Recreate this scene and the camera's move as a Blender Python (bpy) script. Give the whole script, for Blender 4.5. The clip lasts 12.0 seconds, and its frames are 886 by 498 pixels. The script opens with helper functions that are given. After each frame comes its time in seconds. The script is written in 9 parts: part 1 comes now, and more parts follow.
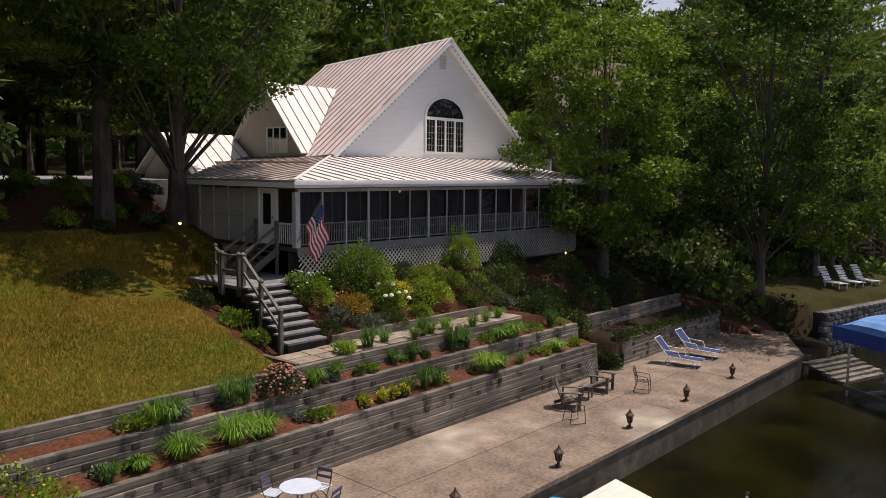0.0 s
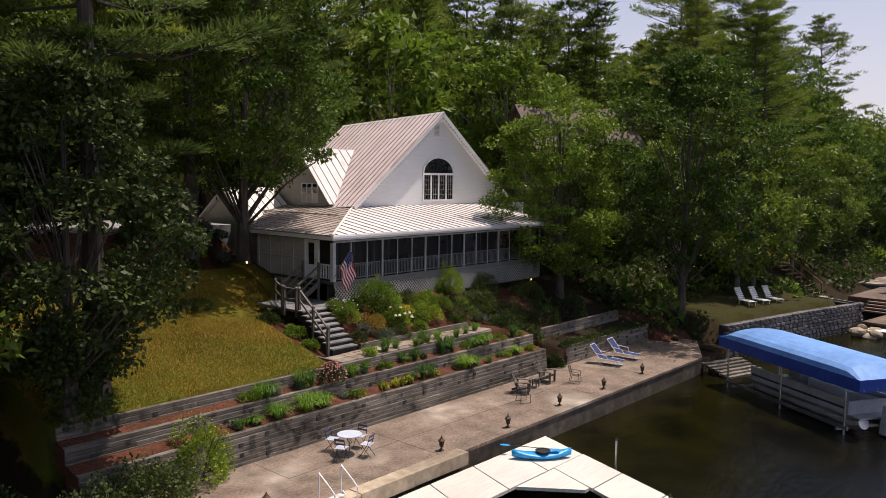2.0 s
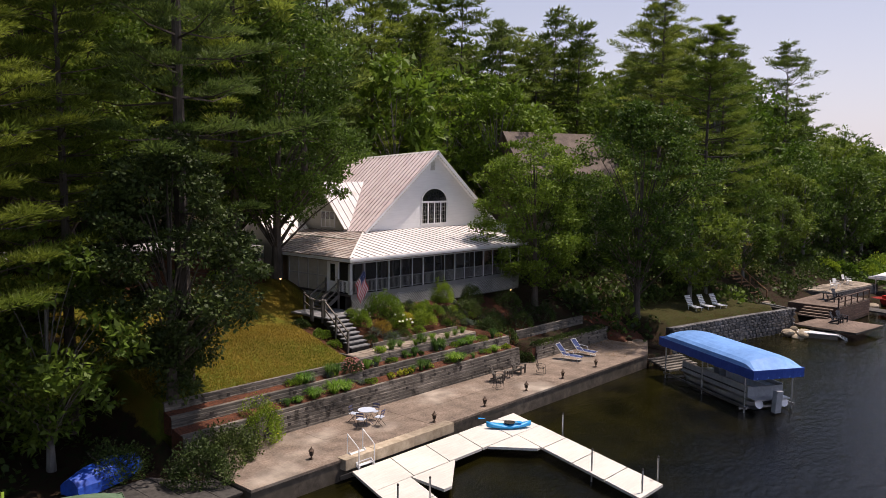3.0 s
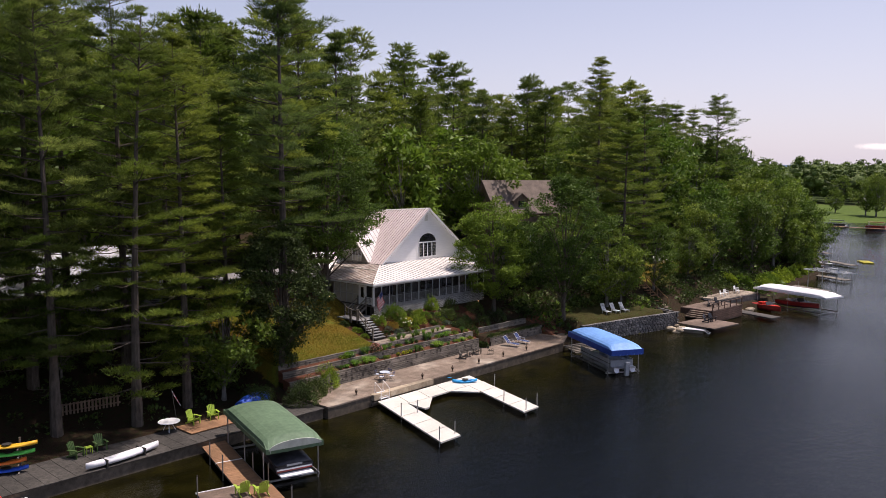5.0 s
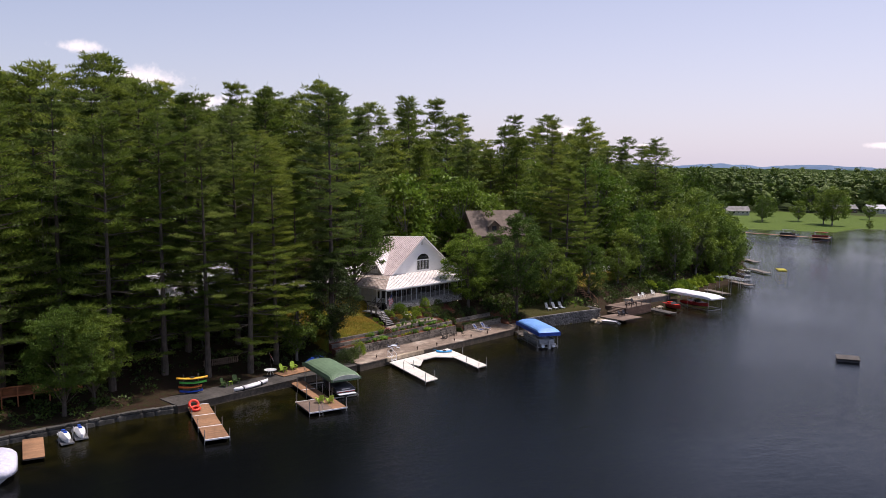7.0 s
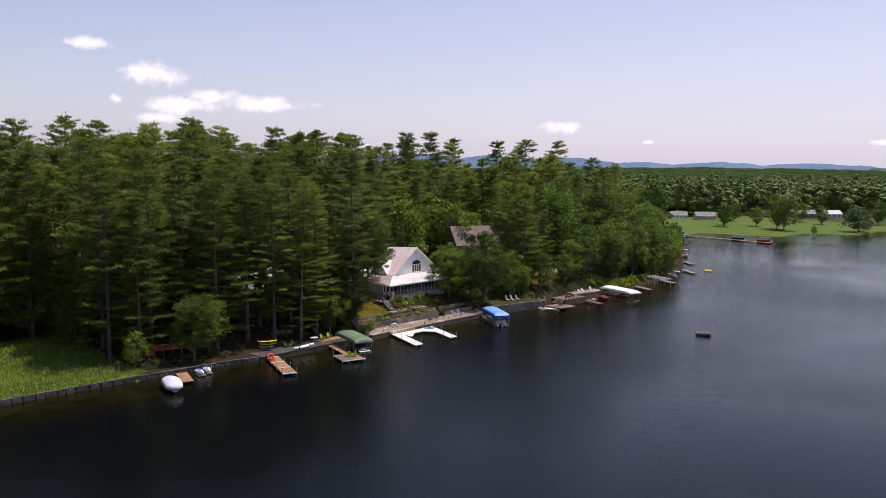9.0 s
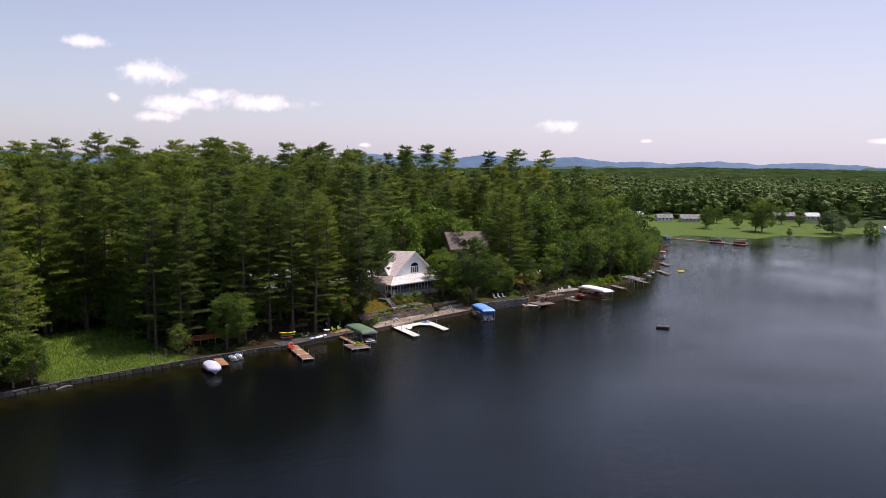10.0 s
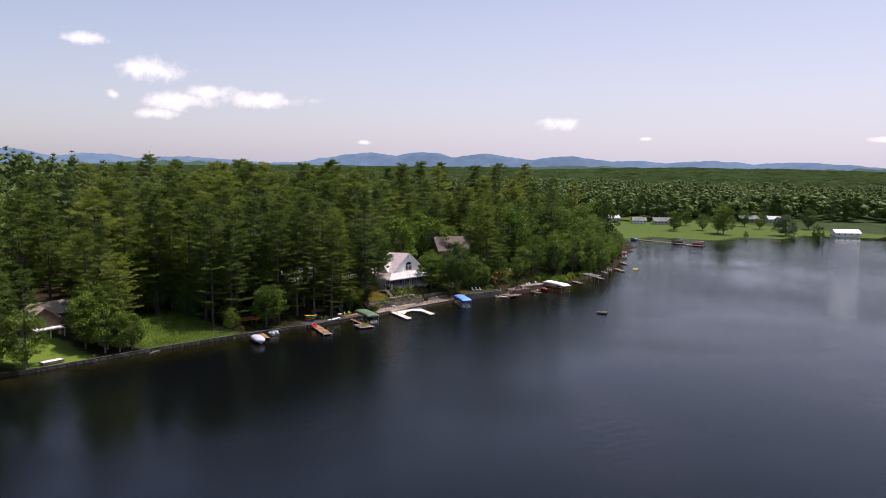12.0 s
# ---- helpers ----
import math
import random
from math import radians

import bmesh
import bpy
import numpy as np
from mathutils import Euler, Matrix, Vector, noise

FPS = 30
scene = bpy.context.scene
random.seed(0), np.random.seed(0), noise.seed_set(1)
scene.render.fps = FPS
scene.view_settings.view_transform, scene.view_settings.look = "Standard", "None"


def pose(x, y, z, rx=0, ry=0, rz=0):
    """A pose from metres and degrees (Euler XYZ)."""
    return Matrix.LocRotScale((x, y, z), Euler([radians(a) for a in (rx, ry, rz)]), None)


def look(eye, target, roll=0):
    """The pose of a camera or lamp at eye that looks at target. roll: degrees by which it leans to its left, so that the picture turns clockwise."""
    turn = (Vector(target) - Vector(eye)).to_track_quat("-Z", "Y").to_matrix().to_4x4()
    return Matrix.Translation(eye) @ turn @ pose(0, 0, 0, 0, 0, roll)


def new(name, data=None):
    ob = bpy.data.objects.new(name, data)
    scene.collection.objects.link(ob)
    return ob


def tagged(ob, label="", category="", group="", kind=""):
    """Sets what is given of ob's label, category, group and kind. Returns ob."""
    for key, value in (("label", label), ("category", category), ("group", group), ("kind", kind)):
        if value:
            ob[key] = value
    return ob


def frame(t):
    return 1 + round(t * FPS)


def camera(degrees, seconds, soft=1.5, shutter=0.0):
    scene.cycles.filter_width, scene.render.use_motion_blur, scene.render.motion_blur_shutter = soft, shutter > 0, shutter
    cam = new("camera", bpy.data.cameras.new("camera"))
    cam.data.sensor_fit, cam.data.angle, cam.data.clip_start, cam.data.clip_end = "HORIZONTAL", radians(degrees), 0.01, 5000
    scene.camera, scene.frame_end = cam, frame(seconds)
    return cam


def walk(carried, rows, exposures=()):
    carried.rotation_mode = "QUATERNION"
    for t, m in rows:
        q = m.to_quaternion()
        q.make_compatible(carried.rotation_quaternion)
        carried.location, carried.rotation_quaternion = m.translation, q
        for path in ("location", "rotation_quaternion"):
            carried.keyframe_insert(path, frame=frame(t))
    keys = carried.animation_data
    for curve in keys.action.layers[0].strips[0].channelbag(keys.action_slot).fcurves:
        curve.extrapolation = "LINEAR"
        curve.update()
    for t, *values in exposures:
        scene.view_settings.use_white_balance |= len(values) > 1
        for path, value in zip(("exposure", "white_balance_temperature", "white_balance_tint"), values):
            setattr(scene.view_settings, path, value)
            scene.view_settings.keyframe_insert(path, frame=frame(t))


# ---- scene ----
cam = camera(58.6, 12.0, soft=0.55)
PATH = [
    (0, (-0.617, 0.061, 8.596), (-0.613, 2.051, 8.397), 0.6),
    (0.5, (-0.755, -1.716, 9.1), (-0.745, 0.274, 8.903), 0.7),
    (1, (-0.774, -4.251, 9.737), (-0.763, -2.26, 9.542), 0.7),
    (1.5, (-0.73, -7.538, 10.42), (-0.716, -5.547, 10.229), 0.8),
    (2, (-0.474, -11.521, 11.226), (-0.461, -9.53, 11.038), 0.7),
    (2.5, (-0.302, -16.293, 12.19), (-0.289, -14.302, 12.004), 0.7),
    (3, (-0.136, -21.901, 13.489), (-0.124, -19.911, 13.3), 0.6),
    (5, (2.051, -52.747, 19.433), (2.037, -50.756, 19.243), 0.2),
    (5.5, (2.764, -62.109, 21.053), (2.746, -60.119, 20.863), 0.2),
    (6, (3.396, -72.218, 22.917), (3.376, -70.228, 22.722), 0.3),
    (6.5, (4.252, -82.99, 24.683), (4.227, -80.999, 24.488), 0.2),
    (7, (4.971, -94.31, 26.413), (4.942, -92.32, 26.219), 0.3),
    (9, (9.689, -146.874, 34.271), (9.649, -144.885, 34.068), 0.4),
    (9.5, (10.593, -160.186, 36.616), (10.554, -158.197, 36.41), 0.4),
    (10, (11.167, -171.991, 38.209), (11.131, -170.002, 38.003), 0.4),
    (10.5, (12.032, -184.815, 39.859), (11.996, -182.826, 39.652), 0.5),
    (11, (13.152, -197.947, 41.515), (13.117, -195.959, 41.306), 0.5),
    (11.5, (14.591, -212.036, 43.396), (14.556, -210.048, 43.186), 0.4),
    (12, (15.777, -224.787, 45.277), (15.743, -222.799, 45.065), 0.5),
]
# x runs along the shore, y inland, z up from the water
SHORE = pose(1.4, 17.9, 0, 0, 0, 48).inverted()
walk(cam, [(t, SHORE @ look(eye, target, roll)) for t, eye, target, roll in PATH],
     exposures=[(0, -0.12, 7050, 18), (3, 0.0, 6950, 20), (7, 0.05, 6600, 22), (12, 0.05, 6500, 20)])

# ---------------- light ----------------
SUN = Vector((2.4, -1.0, 7.0)).normalized()
world = bpy.data.worlds.new("world")
scene.world = world
world.use_nodes = True
wn, wl = world.node_tree.nodes, world.node_tree.links
wn.clear()
sky = wn.new("ShaderNodeTexSky")
sky.sky_type = "NISHITA"
sky.sun_disc = False
sky.sun_elevation = math.asin(SUN.z)
sky.sun_rotation = math.atan2(SUN.x, SUN.y)
sky.air_density, sky.dust_density, sky.ozone_density = 1.0, 1.6, 1.5
SKY_STRENGTH, SUN_STRENGTH = 0.12, 4.8


def wmath(op, a, b=None, c=None):
    n = wn.new("ShaderNodeMath")
    n.operation = op
    for i, v in enumerate((a, b, c)):
        if v is None:
            continue
        if isinstance(v, (int, float)):
            n.inputs[i].default_value = v
        else:
            wl.new(v, n.inputs[i])
    return n.outputs[0]


# fair-weather clouds: compass turn, height in degrees, half width, half height
CLOUDS = [(-24.6, 8.75, 1.6, 0.5), (-20.0, 6.75, 2.2, 0.8), (-18.6, 4.55, 2.5, 0.65), (-16.6, 5.3, 1.8, 0.5), (-20.3, 3.6, 1.5, 0.4),
          (-12.9, 4.75, 3.2, 0.65), (-22.6, 4.85, 0.5, 0.35), (7.9, 3.35, 1.7, 0.5), (29.0, 2.0, 1.4, 0.22), (-6.0, 1.7, 0.6, 0.2), (14.0, 2.1, 0.5, 0.15), (70, 14, 9, 2.4), (120, 18, 8, 2.5), (-80, 15, 9, 2.5), (-140, 17, 8, 2.0), (180, 12, 7, 2)]
geo = wn.new("ShaderNodeTexCoord")
dirs = geo.outputs["Generated"]
grain = wn.new("ShaderNodeTexNoise")
grain.inputs["Scale"].default_value, grain.inputs["Detail"].default_value, grain.inputs["Roughness"].default_value = 42.0, 8.0, 0.6
wl.new(dirs, grain.inputs["Vector"])
sep = wn.new("ShaderNodeSeparateXYZ")
wl.new(dirs, sep.inputs[0])
side = wmath("SUBTRACT", wmath("MULTIPLY", sep.outputs[0], math.cos(radians(42) - math.pi / 2)), wmath("MULTIPLY", sep.outputs[1], -math.sin(radians(42) - math.pi / 2)))
ahead = wmath("ADD", wmath("MULTIPLY", sep.outputs[0], math.cos(radians(42))), wmath("MULTIPLY", sep.outputs[1], math.sin(radians(42))))
turn = wmath("MULTIPLY", wmath("ARCTAN2", side, ahead), 180 / math.pi)
rise = wmath("MULTIPLY", wmath("ARCSINE", sep.outputs[2]), 180 / math.pi)
cover = None
for ct, cr, ca, cb in CLOUDS:
    dx = wmath("DIVIDE", wmath("SUBTRACT", turn, ct - 0.75), ca)
    dy = wmath("DIVIDE", wmath("SUBTRACT", rise, cr * 0.91), cb)
    d = wmath("SQRT", wmath("ADD", wmath("MULTIPLY", dx, dx), wmath("MULTIPLY", dy, dy)))
    v = wmath("SUBTRACT", 1.0, d)
    cover = v if cover is None else wmath("MAXIMUM", cover, v)
body = wmath("ADD", wmath("MAXIMUM", cover, -1.0), wmath("MULTIPLY", wmath("SUBTRACT", grain.outputs["Fac"], 0.46), 2.4))
ramp = wn.new("ShaderNodeMapRange")
ramp.interpolation_type = "SMOOTHSTEP"
ramp.inputs["From Min"].default_value, ramp.inputs["From Max"].default_value = -0.05, 0.95
wl.new(body, ramp.inputs["Value"])
haze = wn.new("ShaderNodeMapRange")
haze.inputs["From Min"].default_value, haze.inputs["From Max"].default_value = -2.0, 26.0
haze.inputs["To Min"].default_value, haze.inputs["To Max"].default_value = 0.6, 0.0
wl.new(rise, haze.inputs["Value"])
sunward = wn.new("ShaderNodeMapRange")
sunward.interpolation_type = "SMOOTHSTEP"
sunward.inputs["From Min"].default_value, sunward.inputs["From Max"].default_value = -55.0, 25.0
sunward.inputs["To Min"].default_value, sunward.inputs["To Max"].default_value = 0.55, 1.05
wl.new(turn, sunward.inputs["Value"])
mixh = wn.new("ShaderNodeMix")
mixh.data_type = "RGBA"
wl.new(wmath("MULTIPLY", haze.outputs[0], sunward.outputs[0]), mixh.inputs["Factor"])
wl.new(sky.outputs[0], mixh.inputs["A"])
mixh.inputs["B"].default_value = (7.5, 7.4, 8.8, 1)
mixc = wn.new("ShaderNodeMix")
mixc.data_type = "RGBA"
wl.new(wmath("MULTIPLY", ramp.outputs[0], 0.92), mixc.inputs["Factor"])
wl.new(mixh.outputs["Result"], mixc.inputs["A"])
mixc.inputs["B"].default_value = (9.2, 8.8, 8.8, 1)
bg = wn.new("ShaderNodeBackground")
bg.inputs["Strength"].default_value = SKY_STRENGTH
wl.new(mixc.outputs["Result"], bg.inputs["Color"])
wout = wn.new("ShaderNodeOutputWorld")
wl.new(bg.outputs[0], wout.inputs[0])

sun_data = bpy.data.lights.new("sun", "SUN")
sun_data.energy, sun_data.angle, sun_data.color = SUN_STRENGTH, radians(0.53), (1.0, 0.95, 0.87)
sun = new("sun", sun_data)
sun.matrix_world = look(SUN * 300, (0, 0, 0))


# ---------------- materials ----------------
def mat(name, c1, c2, scale=4.0, rough=0.75, bump=0.25, metal=0.0, fine=60.0, broad=0.35, stretch=(1, 1, 1), vary=0.0, island=False, spec=0.4, translucent=0.0, stain=None):
    """Two-colour grain, a broad mottling, fine relief; vary: each object its own shade."""
    m = bpy.data.materials.new(name)
    m.use_nodes = True
    n, l = m.node_tree.nodes, m.node_tree.links
    p = n["Principled BSDF"]
    tc = n.new("ShaderNodeTexCoord")
    mp = n.new("ShaderNodeMapping")
    mp.inputs["Scale"].default_value = stretch
    l.new(tc.outputs["Object"], mp.inputs[0])
    a = n.new("ShaderNodeTexNoise")
    a.inputs["Scale"].default_value, a.inputs["Detail"].default_value, a.inputs["Roughness"].default_value = scale, 6, 0.65
    l.new(mp.outputs[0], a.inputs["Vector"])
    r = n.new("ShaderNodeValToRGB")
    r.color_ramp.elements[0].position, r.color_ramp.elements[1].position = 0.32, 0.68
    r.color_ramp.elements[0].color, r.color_ramp.elements[1].color = (*c1, 1), (*c2, 1)
    l.new(a.outputs["Fac"], r.inputs[0])
    col = r.outputs[0]
    if stain:
        sn = n.new("ShaderNodeTexNoise")
        sn.inputs["Scale"].default_value, sn.inputs["Detail"].default_value = stain[1], 5
        l.new(tc.outputs["Object"], sn.inputs["Vector"])
        sr = n.new("ShaderNodeMapRange")
        sr.inputs["From Min"].default_value, sr.inputs["From Max"].default_value = stain[2], stain[2] + 0.16
        l.new(sn.outputs["Fac"], sr.inputs["Value"])
        sm = n.new("ShaderNodeMix")
        sm.data_type = "RGBA"
        l.new(sr.outputs[0], sm.inputs["Factor"])
        l.new(col, sm.inputs["A"])
        sm.inputs["B"].default_value = (*stain[0], 1)
        col = sm.outputs["Result"]
    b = n.new("ShaderNodeTexNoise")
    b.inputs["Scale"].default_value, b.inputs["Detail"].default_value = scale * 0.13, 3
    l.new(tc.outputs["Object"], b.inputs["Vector"])
    mr = n.new("ShaderNodeMapRange")
    mr.inputs["From Min"].default_value, mr.inputs["From Max"].default_value = 0.3, 0.7
    mr.inputs["To Min"].default_value, mr.inputs["To Max"].default_value = 1 - broad, 1 + broad * 0.6
    l.new(b.outputs["Fac"], mr.inputs["Value"])
    val = mr.outputs[0]
    if vary or island:
        src = n.new("ShaderNodeNewGeometry").outputs["Random Per Island"] if island else n.new("ShaderNodeObjectInfo").outputs["Random"]
        vr = n.new("ShaderNodeMapRange")
        amount = vary or 0.35
        vr.inputs["To Min"].default_value, vr.inputs["To Max"].default_value = 1 - amount, 1 + amount
        l.new(src, vr.inputs["Value"])
        mu = n.new("ShaderNodeMath")
        mu.operation = "MULTIPLY"
        l.new(val, mu.inputs[0])
        l.new(vr.outputs[0], mu.inputs[1])
        val = mu.outputs[0]
    hs = n.new("ShaderNodeHueSaturation")
    if island:
        # each plant a little lighter, darker or bluer than the next
        own = n.new("ShaderNodeObjectInfo").outputs["Random"]
        tone = n.new("ShaderNodeMapRange")
        tone.inputs["To Min"].default_value, tone.inputs["To Max"].default_value = 0.7, 1.34
        l.new(own, tone.inputs["Value"])
        mt = n.new("ShaderNodeMath")
        mt.operation = "MULTIPLY"
        l.new(val, mt.inputs[0])
        l.new(tone.outputs[0], mt.inputs[1])
        val = mt.outputs[0]
        shift = n.new("ShaderNodeMapRange")
        shift.inputs["To Min"].default_value, shift.inputs["To Max"].default_value = 0.522, 0.488
        l.new(own, shift.inputs["Value"])
        l.new(shift.outputs[0], hs.inputs["Hue"])
    l.new(col, hs.inputs["Color"])
    l.new(val, hs.inputs["Value"])
    l.new(hs.outputs[0], p.inputs["Base Color"])
    p.inputs["Roughness"].default_value, p.inputs["Metallic"].default_value = rough, metal
    p.inputs["Specular IOR Level"].default_value = spec
    if bump:
        f = n.new("ShaderNodeTexNoise")
        f.inputs["Scale"].default_value, f.inputs["Detail"].default_value = fine, 4
        l.new(mp.outputs[0], f.inputs["Vector"])
        bu = n.new("ShaderNodeBump")
        bu.inputs["Strength"].default_value, bu.inputs["Distance"].default_value = bump, 0.02
        l.new(f.outputs["Fac"], bu.inputs["Height"])
        l.new(bu.outputs[0], p.inputs["Normal"])
    if translucent:
        t = n.new("ShaderNodeBsdfTranslucent")
        l.new(hs.outputs[0], t.inputs["Color"])
        mx = n.new("ShaderNodeMixShader")
        mx.inputs[0].default_value = translucent
        l.new(p.outputs[0], mx.inputs[1])
        l.new(t.outputs[0], mx.inputs[2])
        l.new(mx.outputs[0], n["Material Output"].inputs[0])
    return m


def leaf(name, c1, c2, t=0.3, amount=0.4):
    return mat(name, c1, c2, scale=0.35, rough=0.55, bump=0, broad=0.3, island=True, vary=amount, spec=0.25, translucent=t)


M_PINE = leaf("pine_needles", (0.085, 0.125, 0.017), (0.2, 0.255, 0.038), 0.46)
M_PINE_B = leaf("pine_needles_bluish", (0.085, 0.128, 0.028), (0.19, 0.245, 0.055), 0.5)
M_PINE_L = leaf("pine_needles_light", (0.115, 0.16, 0.024), (0.25, 0.3, 0.048), 0.5)
M_MAPLE = leaf("maple_leaves", (0.08, 0.142, 0.013), (0.17, 0.255, 0.028), 0.38)
M_OAK = leaf("oak_leaves", (0.034, 0.054, 0.013), (0.08, 0.112, 0.026), 0.25)
M_BROAD = leaf("broad_leaves", (0.072, 0.122, 0.014), (0.155, 0.222, 0.029), 0.38)
M_FARPINE = leaf("far_pine_foliage", (0.06, 0.09, 0.018), (0.115, 0.155, 0.034), 0.25, 0.25)
M_FARBROAD = leaf("far_hardwood_foliage", (0.065, 0.105, 0.022), (0.14, 0.19, 0.045), 0.25, 0.25)
M_MEADOW = leaf("meadow_blades", (0.13, 0.2, 0.03), (0.26, 0.33, 0.065), 0.4)
M_WILLOW = leaf("willow_leaves", (0.08, 0.12, 0.04), (0.14, 0.2, 0.07), 0.3)
M_SHRUB = leaf("shrub_leaves", (0.1, 0.17, 0.014), (0.27, 0.36, 0.036), 0.4)
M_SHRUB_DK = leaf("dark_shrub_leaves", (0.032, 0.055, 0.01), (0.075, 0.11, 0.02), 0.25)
M_SHRUB_OR = leaf("amber_shrub_leaves", (0.26, 0.13, 0.02), (0.36, 0.26, 0.04), 0.35)
M_SHRUB_GY = leaf("grey_shrub_leaves", (0.09, 0.12, 0.09), (0.17, 0.2, 0.15), 0.25)
M_BLADE = leaf("daylily_blades", (0.09, 0.2, 0.015), (0.22, 0.36, 0.04), 0.3)
M_IRIS = leaf("iris_blades", (0.075, 0.15, 0.025), (0.16, 0.27, 0.055), 0.4)
M_YELLOW = leaf("yellow_foliage", (0.4, 0.38, 0.03), (0.6, 0.55, 0.06), 0.3)
M_WHITEFL = leaf("white_blossom", (0.7, 0.72, 0.6), (0.85, 0.85, 0.78), 0.3, 0.1)
M_PINKFL = leaf("pink_blossom", (0.65, 0.12, 0.14), (0.8, 0.45, 0.42), 0.3, 0.3)
M_BARK = mat("bark", (0.06, 0.048, 0.038), (0.13, 0.105, 0.085), scale=7, rough=0.95, bump=0.8, fine=25, stretch=(1, 1, 0.25))
M_BARK_GY = mat("grey_bark", (0.12, 0.11, 0.1), (0.24, 0.22, 0.2), scale=6, rough=0.95, bump=0.6, fine=25, stretch=(1, 1, 0.25))
M_WHITE = mat("white_paint", (0.72, 0.72, 0.72), (0.82, 0.82, 0.82), scale=1.5, rough=0.5, bump=0.05, broad=0.08)
M_SIDING = mat("white_siding", (0.78, 0.78, 0.78), (0.86, 0.86, 0.86), scale=2, rough=0.6, bump=0.05, broad=0.06, stretch=(0.4, 1, 4))
# greyed white for trim; on the west walls the grey stands for shade
M_CREAM = mat("grey_white_trim_and_shade", (0.42, 0.4, 0.35), (0.52, 0.5, 0.44), scale=2, rough=0.7, bump=0.1, broad=0.12)
M_ROOF = mat("roof_metal", (0.66, 0.61, 0.58), (0.8, 0.76, 0.74), scale=0.9, rough=0.42, bump=0.08, broad=0.12, metal=0.0, spec=0.6, vary=0.05, stain=((0.36, 0.24, 0.17), 0.55, 0.66))
M_RUST_SHADE = mat("shade_darkened_rusted_roof", (0.2, 0.13, 0.09), (0.5, 0.45, 0.41), scale=1.1, rough=0.6, bump=0.1, broad=0.3, vary=0.08)
M_PINKROOF = mat("glancing_light_roof_metal", (0.64, 0.52, 0.52), (0.8, 0.68, 0.67), scale=0.9, rough=0.4, bump=0.08, broad=0.1, spec=0.6, stain=((0.45, 0.33, 0.26), 0.6, 0.66))
M_SEAM = mat("roof_seam", (0.13, 0.1, 0.09), (0.22, 0.18, 0.16), scale=3, rough=0.5, bump=0.05)
# white porch woodwork, greyed in steps for the shade under the eave
M_PORCH = mat("shade_greyed_porch_paint", (0.4, 0.4, 0.4), (0.54, 0.54, 0.53), scale=5, rough=0.6, bump=0.15, broad=0.2)
M_BALUSTER = mat("shade_greyed_baluster", (0.13, 0.13, 0.13), (0.22, 0.22, 0.21), scale=5, rough=0.7, bump=0.1, broad=0.2)
M_LATTICE = mat("shade_greyed_lattice", (0.34, 0.34, 0.33), (0.5, 0.5, 0.48), scale=4, rough=0.7, bump=0.1, broad=0.25)
M_DARK = mat("dark_fill", (0.02, 0.018, 0.016), (0.05, 0.045, 0.04), scale=2, rough=0.9, bump=0)
M_GREYWOOD = mat("weathered_timber", (0.09, 0.078, 0.064), (0.25, 0.22, 0.185), scale=3.2, rough=0.92, bump=0.9, fine=22, stretch=(0.3, 3, 6), vary=0.3, broad=0.5, stain=((0.035, 0.03, 0.025), 2.2, 0.54))
M_TIMBER_END = mat("timber_end_grain", (0.035, 0.03, 0.026), (0.08, 0.07, 0.06), scale=8, rough=0.95, bump=0.4)
M_RAILWOOD = mat("grey_rail_wood", (0.1, 0.088, 0.075), (0.2, 0.18, 0.155), scale=5, rough=0.85, bump=0.4, fine=30, stretch=(3, 3, 0.6))
M_STONE = mat("bluestone", (0.13, 0.13, 0.135), (0.27, 0.265, 0.265), scale=5, rough=0.85, bump=0.4, vary=0.14)
M_FLAG = mat("flagstone", (0.2, 0.155, 0.115), (0.4, 0.33, 0.26), scale=2.4, rough=0.85, bump=0.4, vary=0.2)
M_CONC = mat("old_concrete", (0.14, 0.102, 0.076), (0.285, 0.218, 0.168), scale=9, rough=0.92, bump=0.6, fine=45, broad=0.35, vary=0.03, stain=((0.4, 0.34, 0.275), 0.22, 0.55))
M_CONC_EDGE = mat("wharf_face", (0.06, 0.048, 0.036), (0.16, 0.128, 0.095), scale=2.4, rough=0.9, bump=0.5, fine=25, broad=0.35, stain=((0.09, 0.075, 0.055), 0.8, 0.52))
M_MULCH = mat("bark_mulch", (0.025, 0.01, 0.005), (0.16, 0.05, 0.02), scale=13, rough=0.95, bump=1.0, fine=40, broad=0.3)
M_DECK = mat("white_deck_boards", (0.56, 0.53, 0.47), (0.68, 0.65, 0.59), scale=3, rough=0.7, bump=0.15, stretch=(0.5, 5, 1), vary=0.05, broad=0.1)
M_BROWNDECK = mat("brown_deck_boards", (0.2, 0.1, 0.05), (0.33, 0.185, 0.1), scale=4, rough=0.8, bump=0.3, stretch=(0.5, 4, 1), vary=0.12)
M_OLDDECK = mat("weathered_brown_boards", (0.1, 0.07, 0.052), (0.21, 0.15, 0.115), scale=4, rough=0.85, bump=0.3, stretch=(0.5, 4, 1), vary=0.15)
M_GREYDECK = mat("grey_deck_boards", (0.045, 0.04, 0.036), (0.1, 0.088, 0.078), scale=4, rough=0.85, bump=0.3, stretch=(0.5, 4, 1), vary=0.12)
M_METAL = mat("galvanised_steel", (0.35, 0.35, 0.36), (0.55, 0.55, 0.56), scale=9, rough=0.4, bump=0.05, metal=0.9)
M_ALU = mat("brushed_aluminium", (0.5, 0.5, 0.52), (0.65, 0.65, 0.67), scale=6, rough=0.35, bump=0.04, metal=0.8)
